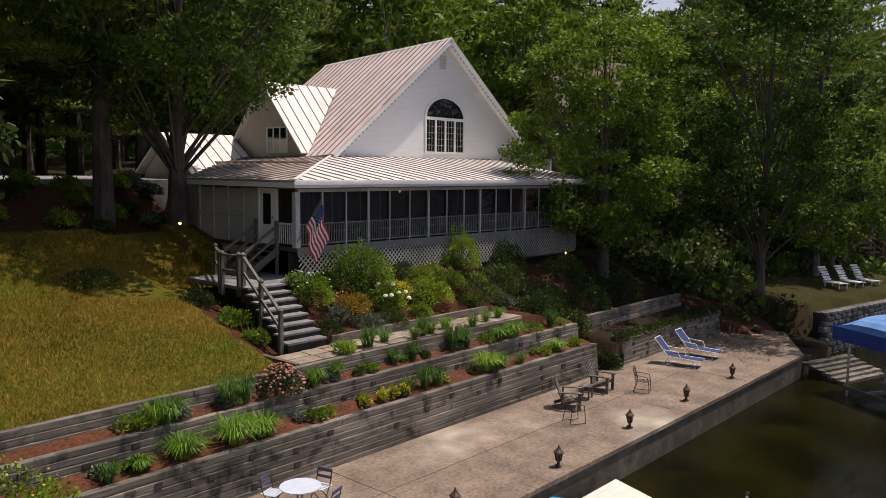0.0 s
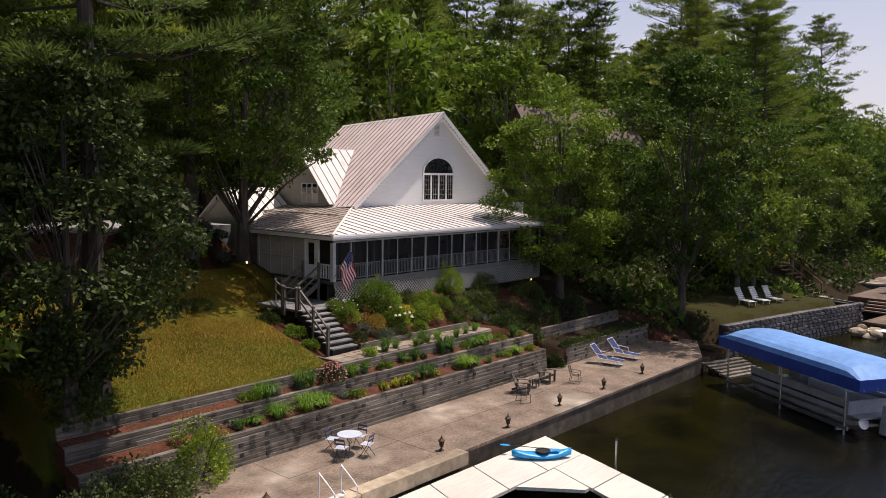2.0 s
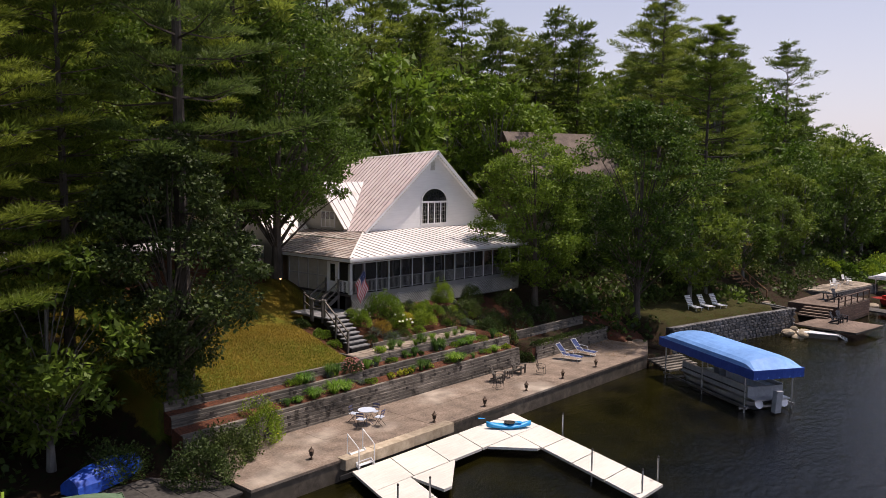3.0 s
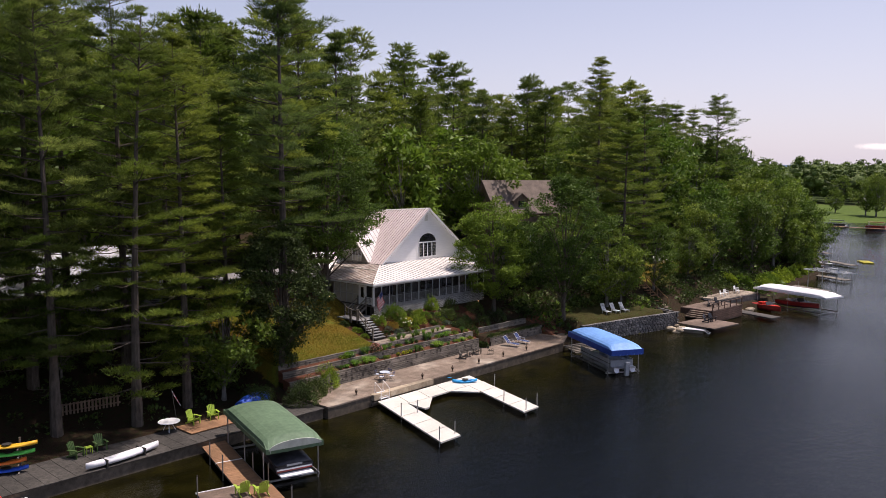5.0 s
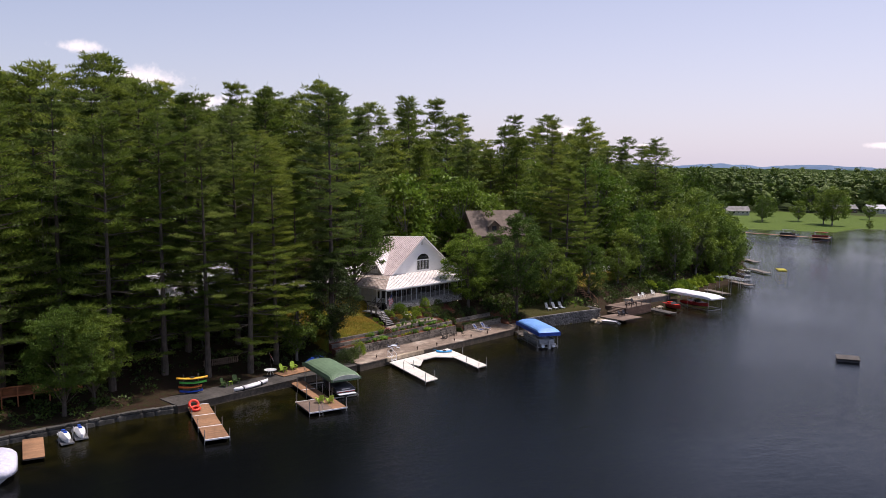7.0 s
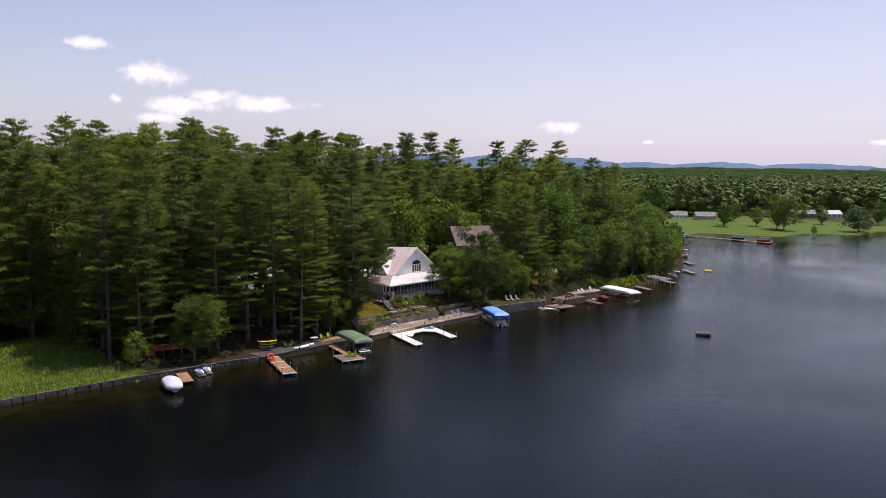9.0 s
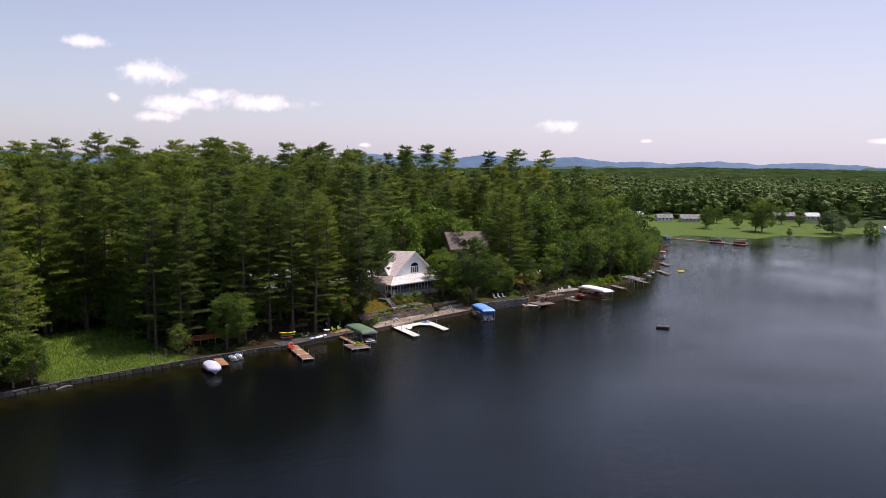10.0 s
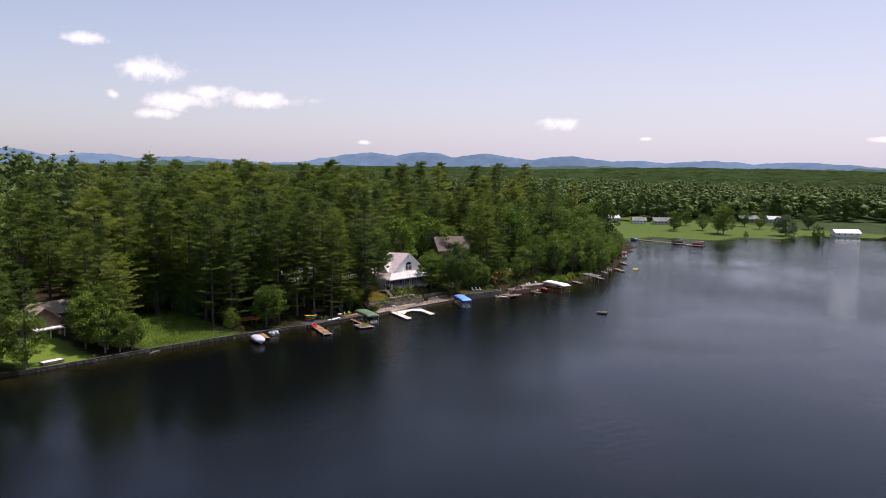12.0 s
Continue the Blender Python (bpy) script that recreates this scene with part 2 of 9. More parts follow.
M_BLACK = mat("black_iron", (0.02, 0.018, 0.016), (0.05, 0.045, 0.04), scale=20, rough=0.6, bump=0.2)
M_BRONZE = mat("bronze_lantern", (0.07, 0.045, 0.03), (0.14, 0.09, 0.06), scale=16, rough=0.55, bump=0.15, metal=0.3)
# one canvas in two colours: shade in the valance, sun and sheen on top
M_BLUEVALANCE = mat("shaded_blue_canvas", (0.015, 0.06, 0.32), (0.03, 0.09, 0.42), scale=3, rough=0.6, bump=0.1, broad=0.2)
M_BLUECANVAS = mat("sunlit_blue_canvas", (0.11, 0.27, 0.6), (0.17, 0.36, 0.72), scale=3, rough=0.6, bump=0.1, broad=0.2)
M_GREENCANVAS = mat("green_canvas", (0.075, 0.13, 0.075), (0.12, 0.19, 0.11), scale=3, rough=0.7, bump=0.1, broad=0.2)
M_ENDVINYL = mat("pale_end_vinyl", (0.42, 0.45, 0.38), (0.55, 0.58, 0.5), scale=3, rough=0.5, bump=0.1, broad=0.2)
M_WHITECANVAS = mat("white_canvas", (0.68, 0.68, 0.7), (0.82, 0.82, 0.84), scale=3, rough=0.6, bump=0.1, broad=0.1)
M_BLUETARP = mat("blue_tarp", (0.01, 0.06, 0.4), (0.02, 0.11, 0.6), scale=5, rough=0.45, bump=0.4, fine=8)
M_KAYAKBLUE = mat("blue_plastic", (0.0, 0.26, 0.6), (0.02, 0.36, 0.75), scale=3, rough=0.35, bump=0.03, broad=0.1)
M_RED = mat("red_plastic", (0.6, 0.03, 0.02), (0.75, 0.06, 0.03), scale=3, rough=0.4, bump=0.03, broad=0.1)
M_ORANGE = mat("orange_plastic", (0.7, 0.12, 0.02), (0.8, 0.2, 0.03), scale=3, rough=0.4, bump=0.03, broad=0.1)
M_AMBER = mat("amber_plastic", (0.7, 0.36, 0.02), (0.8, 0.45, 0.04), scale=3, rough=0.4, bump=0.03, broad=0.1)
M_GREENPL = mat("green_plastic", (0.06, 0.45, 0.06), (0.1, 0.58, 0.1), scale=3, rough=0.4, bump=0.03, broad=0.1)
M_LIME = mat("lime_chair_plastic", (0.28, 0.42, 0.04), (0.38, 0.52, 0.07), scale=3, rough=0.5, bump=0.03, broad=0.1)
M_SLING = mat("blue_sling_fabric", (0.02, 0.035, 0.11), (0.035, 0.06, 0.17), scale=8, rough=0.8, bump=0.2)
M_TABLE = mat("pale_blue_enamel", (0.5, 0.56, 0.68), (0.62, 0.68, 0.78), scale=4, rough=0.35, bump=0.03, broad=0.1)
M_NAVY = mat("navy_slats", (0.05, 0.06, 0.14), (0.1, 0.11, 0.22), scale=5, rough=0.5, bump=0.05)
M_HULL = mat("grey_hull", (0.3, 0.31, 0.33), (0.45, 0.46, 0.48), scale=3, rough=0.4, bump=0.03, broad=0.15)
M_HULLDARK = mat("dark_hull", (0.02, 0.02, 0.025), (0.05, 0.05, 0.06), scale=3, rough=0.3, bump=0.02)
M_HULLRED = mat("maroon_hull", (0.25, 0.02, 0.02), (0.4, 0.04, 0.03), scale=3, rough=0.3, bump=0.02)
M_SHINGLE = mat("brown_shingles", (0.11, 0.085, 0.07), (0.22, 0.175, 0.15), scale=7, rough=0.95, bump=0.5, fine=18, stretch=(1, 1, 3), broad=0.3)
M_TANROOF = mat("tan_shingles", (0.26, 0.2, 0.16), (0.38, 0.3, 0.25), scale=7, rough=0.95, bump=0.4, fine=18, broad=0.2)
M_FARROOF = mat("far_shingle_roof", (0.16, 0.155, 0.15), (0.27, 0.265, 0.26), scale=3.0, rough=0.9, bump=0.1, broad=0.4)
M_REDWOOD = mat("red_stained_wood", (0.3, 0.1, 0.04), (0.5, 0.2, 0.1), scale=5, rough=0.8, bump=0.3, stretch=(0.5, 3, 3))
M_BROWNWALL = mat("brown_board_wall", (0.12, 0.08, 0.055), (0.22, 0.16, 0.11), scale=5, rough=0.85, bump=0.3, stretch=(1, 1, 0.3))
M_FIELDSTONE = mat("fieldstone", (0.07, 0.07, 0.07), (0.2, 0.19, 0.185), scale=3, rough=0.9, bump=0.5, vary=0.35)
M_TANROCK = mat("tan_shore_rock", (0.28, 0.22, 0.15), (0.46, 0.38, 0.28), scale=3, rough=0.9, bump=0.6, vary=0.25)
M_ASPHALT = mat("drive_asphalt", (0.2, 0.19, 0.19), (0.32, 0.31, 0.31), scale=3, rough=0.9, bump=0.3)
M_CURTAIN = mat("pale_window_blind", (0.6, 0.58, 0.52), (0.7, 0.68, 0.62), scale=3, rough=0.8, bump=0.05)

glass = bpy.data.materials.new("window_glass")
glass.use_nodes = True
gp = glass.node_tree.nodes["Principled BSDF"]
gp.inputs["Base Color"].default_value = (0.015, 0.017, 0.02, 1)
gp.inputs["Roughness"].default_value = 0.04
gp.inputs["Specular IOR Level"].default_value = 0.5
M_GLASS = glass

# insect screen: a dark mesh that one can see through
M_SCREEN = bpy.data.materials.new("insect_screen")
M_SCREEN.use_nodes = True
sn_, sl_ = M_SCREEN.node_tree.nodes, M_SCREEN.node_tree.links
st = sn_.new("ShaderNodeBsdfTransparent")
sm_ = sn_.new("ShaderNodeMixShader")
sm_.inputs[0].default_value = 0.8
sn_["Principled BSDF"].inputs["Base Color"].default_value = (0.011, 0.011, 0.011, 1)
sn_["Principled BSDF"].inputs["Roughness"].default_value = 0.8
sl_.new(st.outputs[0], sm_.inputs[1])
sl_.new(sn_["Principled BSDF"].outputs[0], sm_.inputs[2])
sl_.new(sm_.outputs[0], sn_["Material Output"].inputs[0])


# ---------------- builders ----------------
def box(bm, x0, x1, y0, y1, z0, z1, m=None):
    vs = [bm.verts.new(Vector(p)) for p in ((x0, y0, z0), (x1, y0, z0), (x1, y1, z0), (x0, y1, z0), (x0, y0, z1), (x1, y0, z1), (x1, y1, z1), (x0, y1, z1))]
    if m is not None:
        for v in vs:
            v.co = m @ v.co
    for f in ((3, 2, 1, 0), (4, 5, 6, 7), (0, 1, 5, 4), (1, 2, 6, 5), (2, 3, 7, 6), (3, 0, 4, 7)):
        bm.faces.new([vs[i] for i in f])
    return bm


def bbox(*a, m=None):
    return box(bmesh.new(), *a, m=m)


def beam(bm, a, b, w, h=None):
    """A squared bar from a to b."""
    a, b, h = Vector(a), Vector(b), h or w
    d = b - a
    q = d.to_track_quat("X", "Z").to_matrix().to_4x4()
    return box(bm, 0, d.length, -w / 2, w / 2, -h / 2, h / 2, Matrix.Translation(a) @ q)


def tube(bm, pts, radii, sides=7, cap=True):
    """A tapered round bar along points."""
    pts = [Vector(p) for p in pts]
    if isinstance(radii, (int, float)):
        radii = [radii] * len(pts)
    rings = []
    for i, p in enumerate(pts):
        d = (pts[min(i + 1, len(pts) - 1)] - pts[max(i - 1, 0)]).normalized()
        u = d.orthogonal().normalized() if i == 0 else (u - d * u.dot(d)).normalized()
        w = d.cross(u)
        rings.append([bm.verts.new(p + (u * math.cos(k * math.tau / sides) + w * math.sin(k * math.tau / sides)) * radii[i]) for k in range(sides)])
    for r0, r1 in zip(rings, rings[1:]):
        for k in range(sides):
            bm.faces.new((r0[k], r0[(k + 1) % sides], r1[(k + 1) % sides], r1[k]))
    if cap:
        bm.faces.new(rings[0][::-1])
        bm.faces.new(rings[-1])
    return bm


def lathe(bm, profile, sides=12, at=(0, 0, 0)):
    rings = []
    for r, z in profile:
        rings.append([bm.verts.new((at[0] + r * math.cos(k * math.tau / sides), at[1] + r * math.sin(k * math.tau / sides), at[2] + z)) for k in range(sides)])
    for r0, r1 in zip(rings, rings[1:]):
        for k in range(sides):
            bm.faces.new((r0[k], r0[(k + 1) % sides], r1[(k + 1) % sides], r1[k]))
    bm.faces.new(rings[0][::-1])
    bm.faces.new(rings[-1])
    return bm


def loft(bm, rings, cap=True, closed=True):
    """Skins rings of points of one length."""
    vs = [[bm.verts.new(Vector(p)) for p in r] for r in rings]
    n = len(vs[0])
    for a, b in zip(vs, vs[1:]):
        for k in range(n if closed else n - 1):
            bm.faces.new((a[k], a[(k + 1) % n], b[(k + 1) % n], b[k]))
    if cap and closed:
        bm.faces.new(vs[0][::-1])
        bm.faces.new(vs[-1])
    return bm


def slab(bm, pts, thick):
    """A flat plate: the polygon pts is its top; it goes down by thick along its normal."""
    pts = [Vector(p) for p in pts]
    nrm = (pts[1] - pts[0]).cross(pts[2] - pts[0]).normalized()
    if nrm.z < 0:
        pts, nrm = pts[::-1], -nrm
    top = [bm.verts.new(p) for p in pts]
    low = [bm.verts.new(p - nrm * thick) for p in pts]
    bm.faces.new(top)
    bm.faces.new(low[::-1])
    for i in range(len(pts)):
        j = (i + 1) % len(pts)
        bm.faces.new((top[j], top[i], low[i], low[j]))
    return bm


def to_mesh(name, bm, material, smooth=False):
    me = bpy.data.meshes.new(name)
    bmesh.ops.recalc_face_normals(bm, faces=bm.faces)
    bm.to_mesh(me)
    bm.free()
    me.materials.append(material)
    if smooth:
        me.polygons.foreach_set("use_smooth", [True] * len(me.polygons))
    return me


def part(name, bm, material, parent, label="", smooth=False):
    ob = new(name, bm if isinstance(bm, bpy.types.Mesh) else to_mesh(name, bm, material, smooth))
    ob.parent = parent
    if label:
        ob["label"] = label
    return ob


def thing(name, label, category, m=None, group="", kind=""):
    ob = tagged(new(name), label, category, group, kind)
    if m is not None:
        ob.matrix_basis = m
    return ob


def single(name, bm, material, label, category, group="", kind="", m=None, smooth=False):
    ob = tagged(new(name, bm if isinstance(bm, bpy.types.Mesh) else to_mesh(name, bm, material, smooth)), label, category, group, kind)
    if m is not None:
        ob.matrix_basis = m
    return ob


def quad_mesh(name, V, material, k=4):
    """V: (n, k, 3) corners of n loose faces."""
    n = len(V)
    me = bpy.data.meshes.new(name)
    me.vertices.add(n * k)
    me.vertices.foreach_set("co", np.ascontiguousarray(V, dtype=np.float32).ravel())
    me.loops.add(n * k)
    me.loops.foreach_set("vertex_index", np.arange(n * k, dtype=np.int32))
    me.polygons.add(n)
    me.polygons.foreach_set("loop_start", np.arange(0, n * k, k, dtype=np.int32))
    me.polygons.foreach_set("loop_total", np.full(n, k, dtype=np.int32))
    me.update(calc_edges=True)
    me.materials.append(material)
    return me


def unit(a):
    return a / np.maximum(np.linalg.norm(a, axis=1, keepdims=True), 1e-9)


def needles(P, A, L, W, rng, up=0.5):
    """Three-cornered sprays: base P, way A, length L, half width W."""
    R = np.tile(np.array([[0, 0, 1.0]]), (len(P), 1)) + rng.normal(size=(len(P), 3)) * up
    B = unit(np.cross(A, R))
    L, W = np.broadcast_to(L, len(P))[:, None], np.broadcast_to(W, len(P))[:, None]
    return np.stack([P - B * W * 0.7 + A * L * 0.2, P + A * L, P + B * W - A * L * 0.1], axis=1)


def blades(P, A, L, W, rng, curl=0.0, up=None):
    """Leaf-shaped faces: base P, way A, length L, half width W."""
    n = len(P)
    R = rng.normal(size=(n, 3)) if up is None else np.tile(np.array([[0, 0, 1.0]]), (n, 1)) + rng.normal(size=(n, 3)) * up
    B = unit(np.cross(A, R))
    L, W = np.broadcast_to(L, n)[:, None], np.broadcast_to(W, n)[:, None]
    mid = P + A * L * 0.5 + np.array([[0, 0, 1.0]]) * curl * L
    return np.stack([P, mid + B * W, P + A * L, mid - B * W], axis=1)


# ---------------- trees ----------------
def pine_meshes(seed, height=30.0, base=0.28, spread=5.5, plumes=7, per=40, blade=0.42, width=0.07, sparse=0.16, material=None, gap=1.0, crown=2.0, puff=1.0):
    """A white pine: whorls of level limbs, each carrying flat plumes of needles with open air between the tiers."""
    rng = np.random.default_rng(seed)
    bm, bl = bmesh.new(), bmesh.new()
    lean = rng.normal(size=2) * 0.35
    axis = lambda h: np.array([lean[0] * (h / height) ** 2, lean[1] * (h / height) ** 2, h])
    pts = [axis(height * k / 6) for k in range(7)]
    tube(bm, pts, [0.36 * (1 - 0.93 * k / 6) * height / 30 + (0.08 if k == 0 else 0) for k in range(7)], 8)
    # dead snags on the bare stem
    for k in range(9):
        h = height * rng.uniform(0.08, max(0.1, base))
        a, r = rng.uniform(0, math.tau), rng.uniform(0.6, 1.9)
        tube(bl, [axis(h), axis(h) + np.array([math.cos(a) * r, math.sin(a) * r, rng.uniform(-0.25, 0.1)])], [0.03, 0.008], 4, cap=False)
    P, A, S = [], [], []
    h = height * base
    while h < height - 0.5:
        f = max(0.0, (h / height - base) / (1 - base))
        reach = spread * (0.62 + 0.38 * math.sin(min(1, f * 2.6) * math.pi / 2)) * (1 - f ** crown) ** 0.75 + 0.45
        reach *= rng.uniform(0.72, 1.15)
        count = rng.integers(4, 7)
        a0 = rng.uniform(0, math.tau)
        for b in range(count):
            if rng.random() < sparse:
                continue
            a = a0 + b * math.tau / count + rng.normal() * 0.3
            r = reach * rng.uniform(0.5, 1.2)
            out = np.array([math.cos(a), math.sin(a), 0.0])
            side = np.array([-out[1], out[0], 0.0])
            root = axis(h + rng.normal() * 0.2)
            tip = root + out * r + np.array([0, 0, (0.5 * f - 0.06) * r + 0.25 + rng.normal() * 0.15])
            sag = np.array([0, 0, -0.1 * r * (1 - f)])
            tube(bl, [root, root * 0.5 + tip * 0.5 + sag, tip], [0.025 + 0.008 * r, 0.018 + 0.004 * r, 0.006], 4, cap=False)
            nt = max(2, int(round(plumes * (0.35 + 0.65 * r / spread))))
            u = np.sort(rng.uniform(0.3, 1.0, nt) ** 0.7)
            u[-1] = 1.0
            wide = 0.3 * r * np.sin(np.clip(u * 1.15, 0, 1) * math.pi) ** 0.8 + 0.1
            ctr = root + (tip - root) * u[:, None] + sag * (4 * u * (1 - u))[:, None] * 0.5
            ctr = ctr + side * (rng.uniform(-1, 1, (nt, 1)) * wide[:, None]) + np.array([0, 0, 0.1])
            for c in ctr:
                size = rng.uniform(0.5, 0.98) * (0.55 + 0.45 * min(1.0, r / 3.0)) * puff
                q = unit(rng.normal(size=(per, 3)))
                q[:, 2] = np.abs(q[:, 2]) * 0.8 - 0.12
                P.append(c + q * (rng.uniform(0.1, 1.0, (per, 1)) ** 0.55) * size * [1.0, 1.0, 0.42])
                A.append(unit(q * [0.9, 0.9, 0.3] + out * 0.45 + [0, 0, 0.42] + rng.normal(size=(per, 3)) * 0.28))
                S.append(np.full(per, 0.75 + 0.35 * size))
        h += rng.uniform(0.75, 1.35) * gap * (0.75 + 0.45 * (1 - f))
    P, A, S = np.concatenate(P), np.concatenate(A), np.concatenate(S)
    top = axis(height - 0.7)[None] + rng.normal(size=(50, 3)) * [0.28, 0.28, 0.55]
    P, A, S = np.concatenate([P, top]), np.concatenate([A, unit(rng.normal(size=(50, 3)) * 0.7 + [0, 0, 0.8])]), np.concatenate([S, np.full(50, 1.0)])
    n = len(P)
    V = needles(P, A, blade * S * rng.uniform(0.6, 1.25, n), width * rng.uniform(0.7, 1.3, n), rng)
    return to_mesh("trunk", bm, M_BARK), quad_mesh("crown", V, material or M_PINE, 3), to_mesh("limbwork", bl, M_BARK)


def broad_meshes(seed, height=14.0, radius=4.5, low=0.22, clumps=90, per=110, size=0.2, material=None, bark=None, droop=0.0, clump_r=0.85, trunk_r=0.22, coarse=False, flat=0.55):
    rng = np.random.default_rng(seed)
    bm, bl = bmesh.new(), bmesh.new()
    bend = rng.normal(size=2) * 0.4
    hs = np.linspace(0, 1, 6)
    pts = [(bend[0] * s * s, bend[1] * s * s, height * 0.8 * s) for s in hs]
    tube(bm, pts, [trunk_r * (1 - 0.85 * s) + trunk_r * 0.35 * (s == 0) for s in hs], 9)
    zc, zr = height * (1 + low) / 2, height * (1 - low) / 2
    C = []
    while len(C) < clumps:
        u = unit(rng.normal(size=(1, 3)))[0]
        rr = rng.uniform(0.45, 1.0) ** 0.45
        lob = 0.82 + 0.22 * math.sin(3 * math.atan2(u[1], u[0]) + seed) + 0.13 * math.sin(5 * u[2] + seed * 2.1)
        wide = 1.0 if u[2] < 0 else 1.0 - 0.18 * u[2]
        C.append((u[0] * radius * rr * lob * wide + bend[0] * 0.5, u[1] * radius * rr * lob * wide + bend[1] * 0.5, zc + u[2] * zr * rr * (0.9 + 0.12 * lob)))
    C = np.array(C)
    for k in range(0, clumps, max(3, clumps // 32)):
        c = C[k]
        s = min(0.95, max(0.16, (c[2] - height * 0.22) / height))
        root = np.array([bend[0] * s * s, bend[1] * s * s, height * 0.8 * s * 0.82])
        midp = root * 0.45 + c * 0.55 + np.array([0, 0, 0.3])
        tube(bl, [root, midp, c], [trunk_r * 0.28 * (1.1 - s), trunk_r * 0.15, 0.015], 4, cap=False)
    rad = clump_r * rng.uniform(0.6, 1.35, clumps)
    cid = np.repeat(np.arange(clumps), per)
    n = len(cid)
    q = unit(rng.normal(size=(n, 3))) * rng.uniform(0.25, 1.0, (n, 1)) ** 0.6
    P = C[cid] + q * rad[cid][:, None] * [1.0, 1.0, flat]
    A = unit(q * 0.6 + rng.normal(size=(n, 3)) * 0.6 + [0, 0, 0.1 - droop])
    L = size * rng.uniform(0.6, 1.3, n)
    V = needles(P, A, L * 1.15, L * 0.42, rng, up=0.7) if coarse else blades(P, A, L, L * 0.33, rng, up=0.7)
    return to_mesh("trunk", bm, bark or M_BARK_GY), quad_mesh("crown", V, material or M_BROAD, V.shape[1]), to_mesh("limbwork", bl, bark or M_BARK_GY)


def tree(meshes, name, label, category, x, y, z, turn=0.0, scale=1.0, group=""):
    root = thing(name, label, category, pose(x, y, z, 0, 0, turn) @ Matrix.Scale(scale, 4), group)
    part("trunk", meshes[0], None, root)
    tagged(part("crown", meshes[1], None, root), kind="stuff")
    tagged(part("limbwork", meshes[2], None, root), kind="stuff")
    return root


PINES_FINE = [pine_meshes(11 + k, 30, base, spread, 9, 84, 0.33, 0.034, 0.14, m, 1.2, cr) for k, (base, spread, m, cr) in enumerate(((0.13, 5.4, M_PINE, 1.5), (0.2, 4.7, M_PINE_B, 2.4), (0.1, 6.2, M_PINE, 1.9)))]
PINE_WIDE = pine_meshes(19, 24, 0.2, 7.4, 12, 80, 0.34, 0.036, 0.08, M_PINE, 1.15, 1.6)
PINES = [pine_meshes(31 + k, 30, base, spread, 8, 36, 0.5, 0.066, 0.12, m, 1.2, cr, 1.1) for k, (base, spread, m, cr) in enumerate(((0.12, 5.8, M_PINE, 2.2), (0.2, 5.0, M_PINE_B, 1.5), (0.14, 6.4, M_PINE_L, 2.8), (0.22, 5.6, M_PINE_L, 2.0), (0.1, 5.0, M_PINE_B, 1.4)))]
PINES_FAR = [pine_meshes(61 + k, 30, base, spread, 7, 19, 0.7, 0.13, 0.1, m, 1.3, cr, 1.25) for k, (base, spread, m, cr) in enumerate(((0.2, 6.2, M_PINE_L, 2.2), (0.32, 5.6, M_PINE_B, 3.0), (0.25, 6.8, M_PINE_L, 2.4), (0.18, 5.8, M_PINE, 1.5)))]
BROADS_FAR = [broad_meshes(85 + k, 14, 5.2, 0.12, 80, 38, 0.55, m, clump_r=1.3, coarse=True) for k, m in enumerate((M_BROAD, M_MAPLE, M_BROAD))]
BROADS = [broad_meshes(5 + k, 14, 5.2, 0.12, 110, 58, 0.38, m, clump_r=1.1, coarse=True) for k, m in enumerate((M_BROAD, M_MAPLE, M_BROAD))]
MAPLE = broad_meshes(41, 13.4, 5.2, 0.14, 210, 140, 0.2, M_MAPLE, M_BARK, clump_r=0.8, flat=0.4)
MAPLE_B = broad_meshes(42, 16, 5.6, 0.2, 210, 130, 0.21, M_BROAD, M_BARK, clump_r=0.85, flat=0.4)
OAK = broad_meshes(43, 12.5, 4.2, 0.04, 180, 170, 0.2, M_OAK, M_BARK, clump_r=0.8, droop=0.25)
SHADE = broad_meshes(44, 19, 6.9, 0.2, 320, 125, 0.24, M_BROAD, M_BARK, clump_r=1.0, flat=0.45, trunk_r=0.34)


# ---------------- land and water ----------------
SHORELINE = [(-2500, 40), (-400, 30), (-200, 8), (-113, 4.8), (-80, 5.2), (-60, 4.0), (-44, 2.6), (-39.2, 1.2), (-39, 0.6), (-13.2, 0.6), (-13.0, 0.15), (24, 0.15), (26, 0.9), (34.2, -0.9), (41.2, -2.6), (43, -2.7), (52, -4.0), (62, -5.2), (78, -3.5), (93, -1),
             (118, 1), (130, 6), (162, 21), (216, 45), (268, 80), (280, 72), (294, 44), (353, 10), (404, -30), (520, -120), (900, -420), (2500, -1500)]
INLAND = [(4500, -1500), (4500, 4500), (-2500, 4500)]


def shore_distance(X, Y):
    """Metres from the shoreline, positive on land."""
    poly = np.array(SHORELINE + INLAND, dtype=float)
    line = np.array(SHORELINE, dtype=float)
    D = np.full(X.shape, 1e9)
    for (ax, ay), (bx, by) in zip(line, line[1:]):
        ux, uy = bx - ax, by - ay
        k = np.clip(((X - ax) * ux + (Y - ay) * uy) / (ux * ux + uy * uy), 0, 1)
        D = np.minimum(D, np.hypot(X - ax - k * ux, Y - ay - k * uy))
    inside = np.zeros(X.shape, bool)
    for (ax, ay), (bx, by) in zip(poly, np.roll(poly, -1, axis=0)):
        cross = (ay > Y) != (by > Y)
        if ay != by:
            inside ^= cross & (X < (bx - ax) * (Y - ay) / (by - ay) + ax)
    return np.where(inside, D, -D)


def smooth(a, b, v):
    t = np.clip((v - a) / (b - a), 0, 1)
    return t * t * (3 - 2 * t)


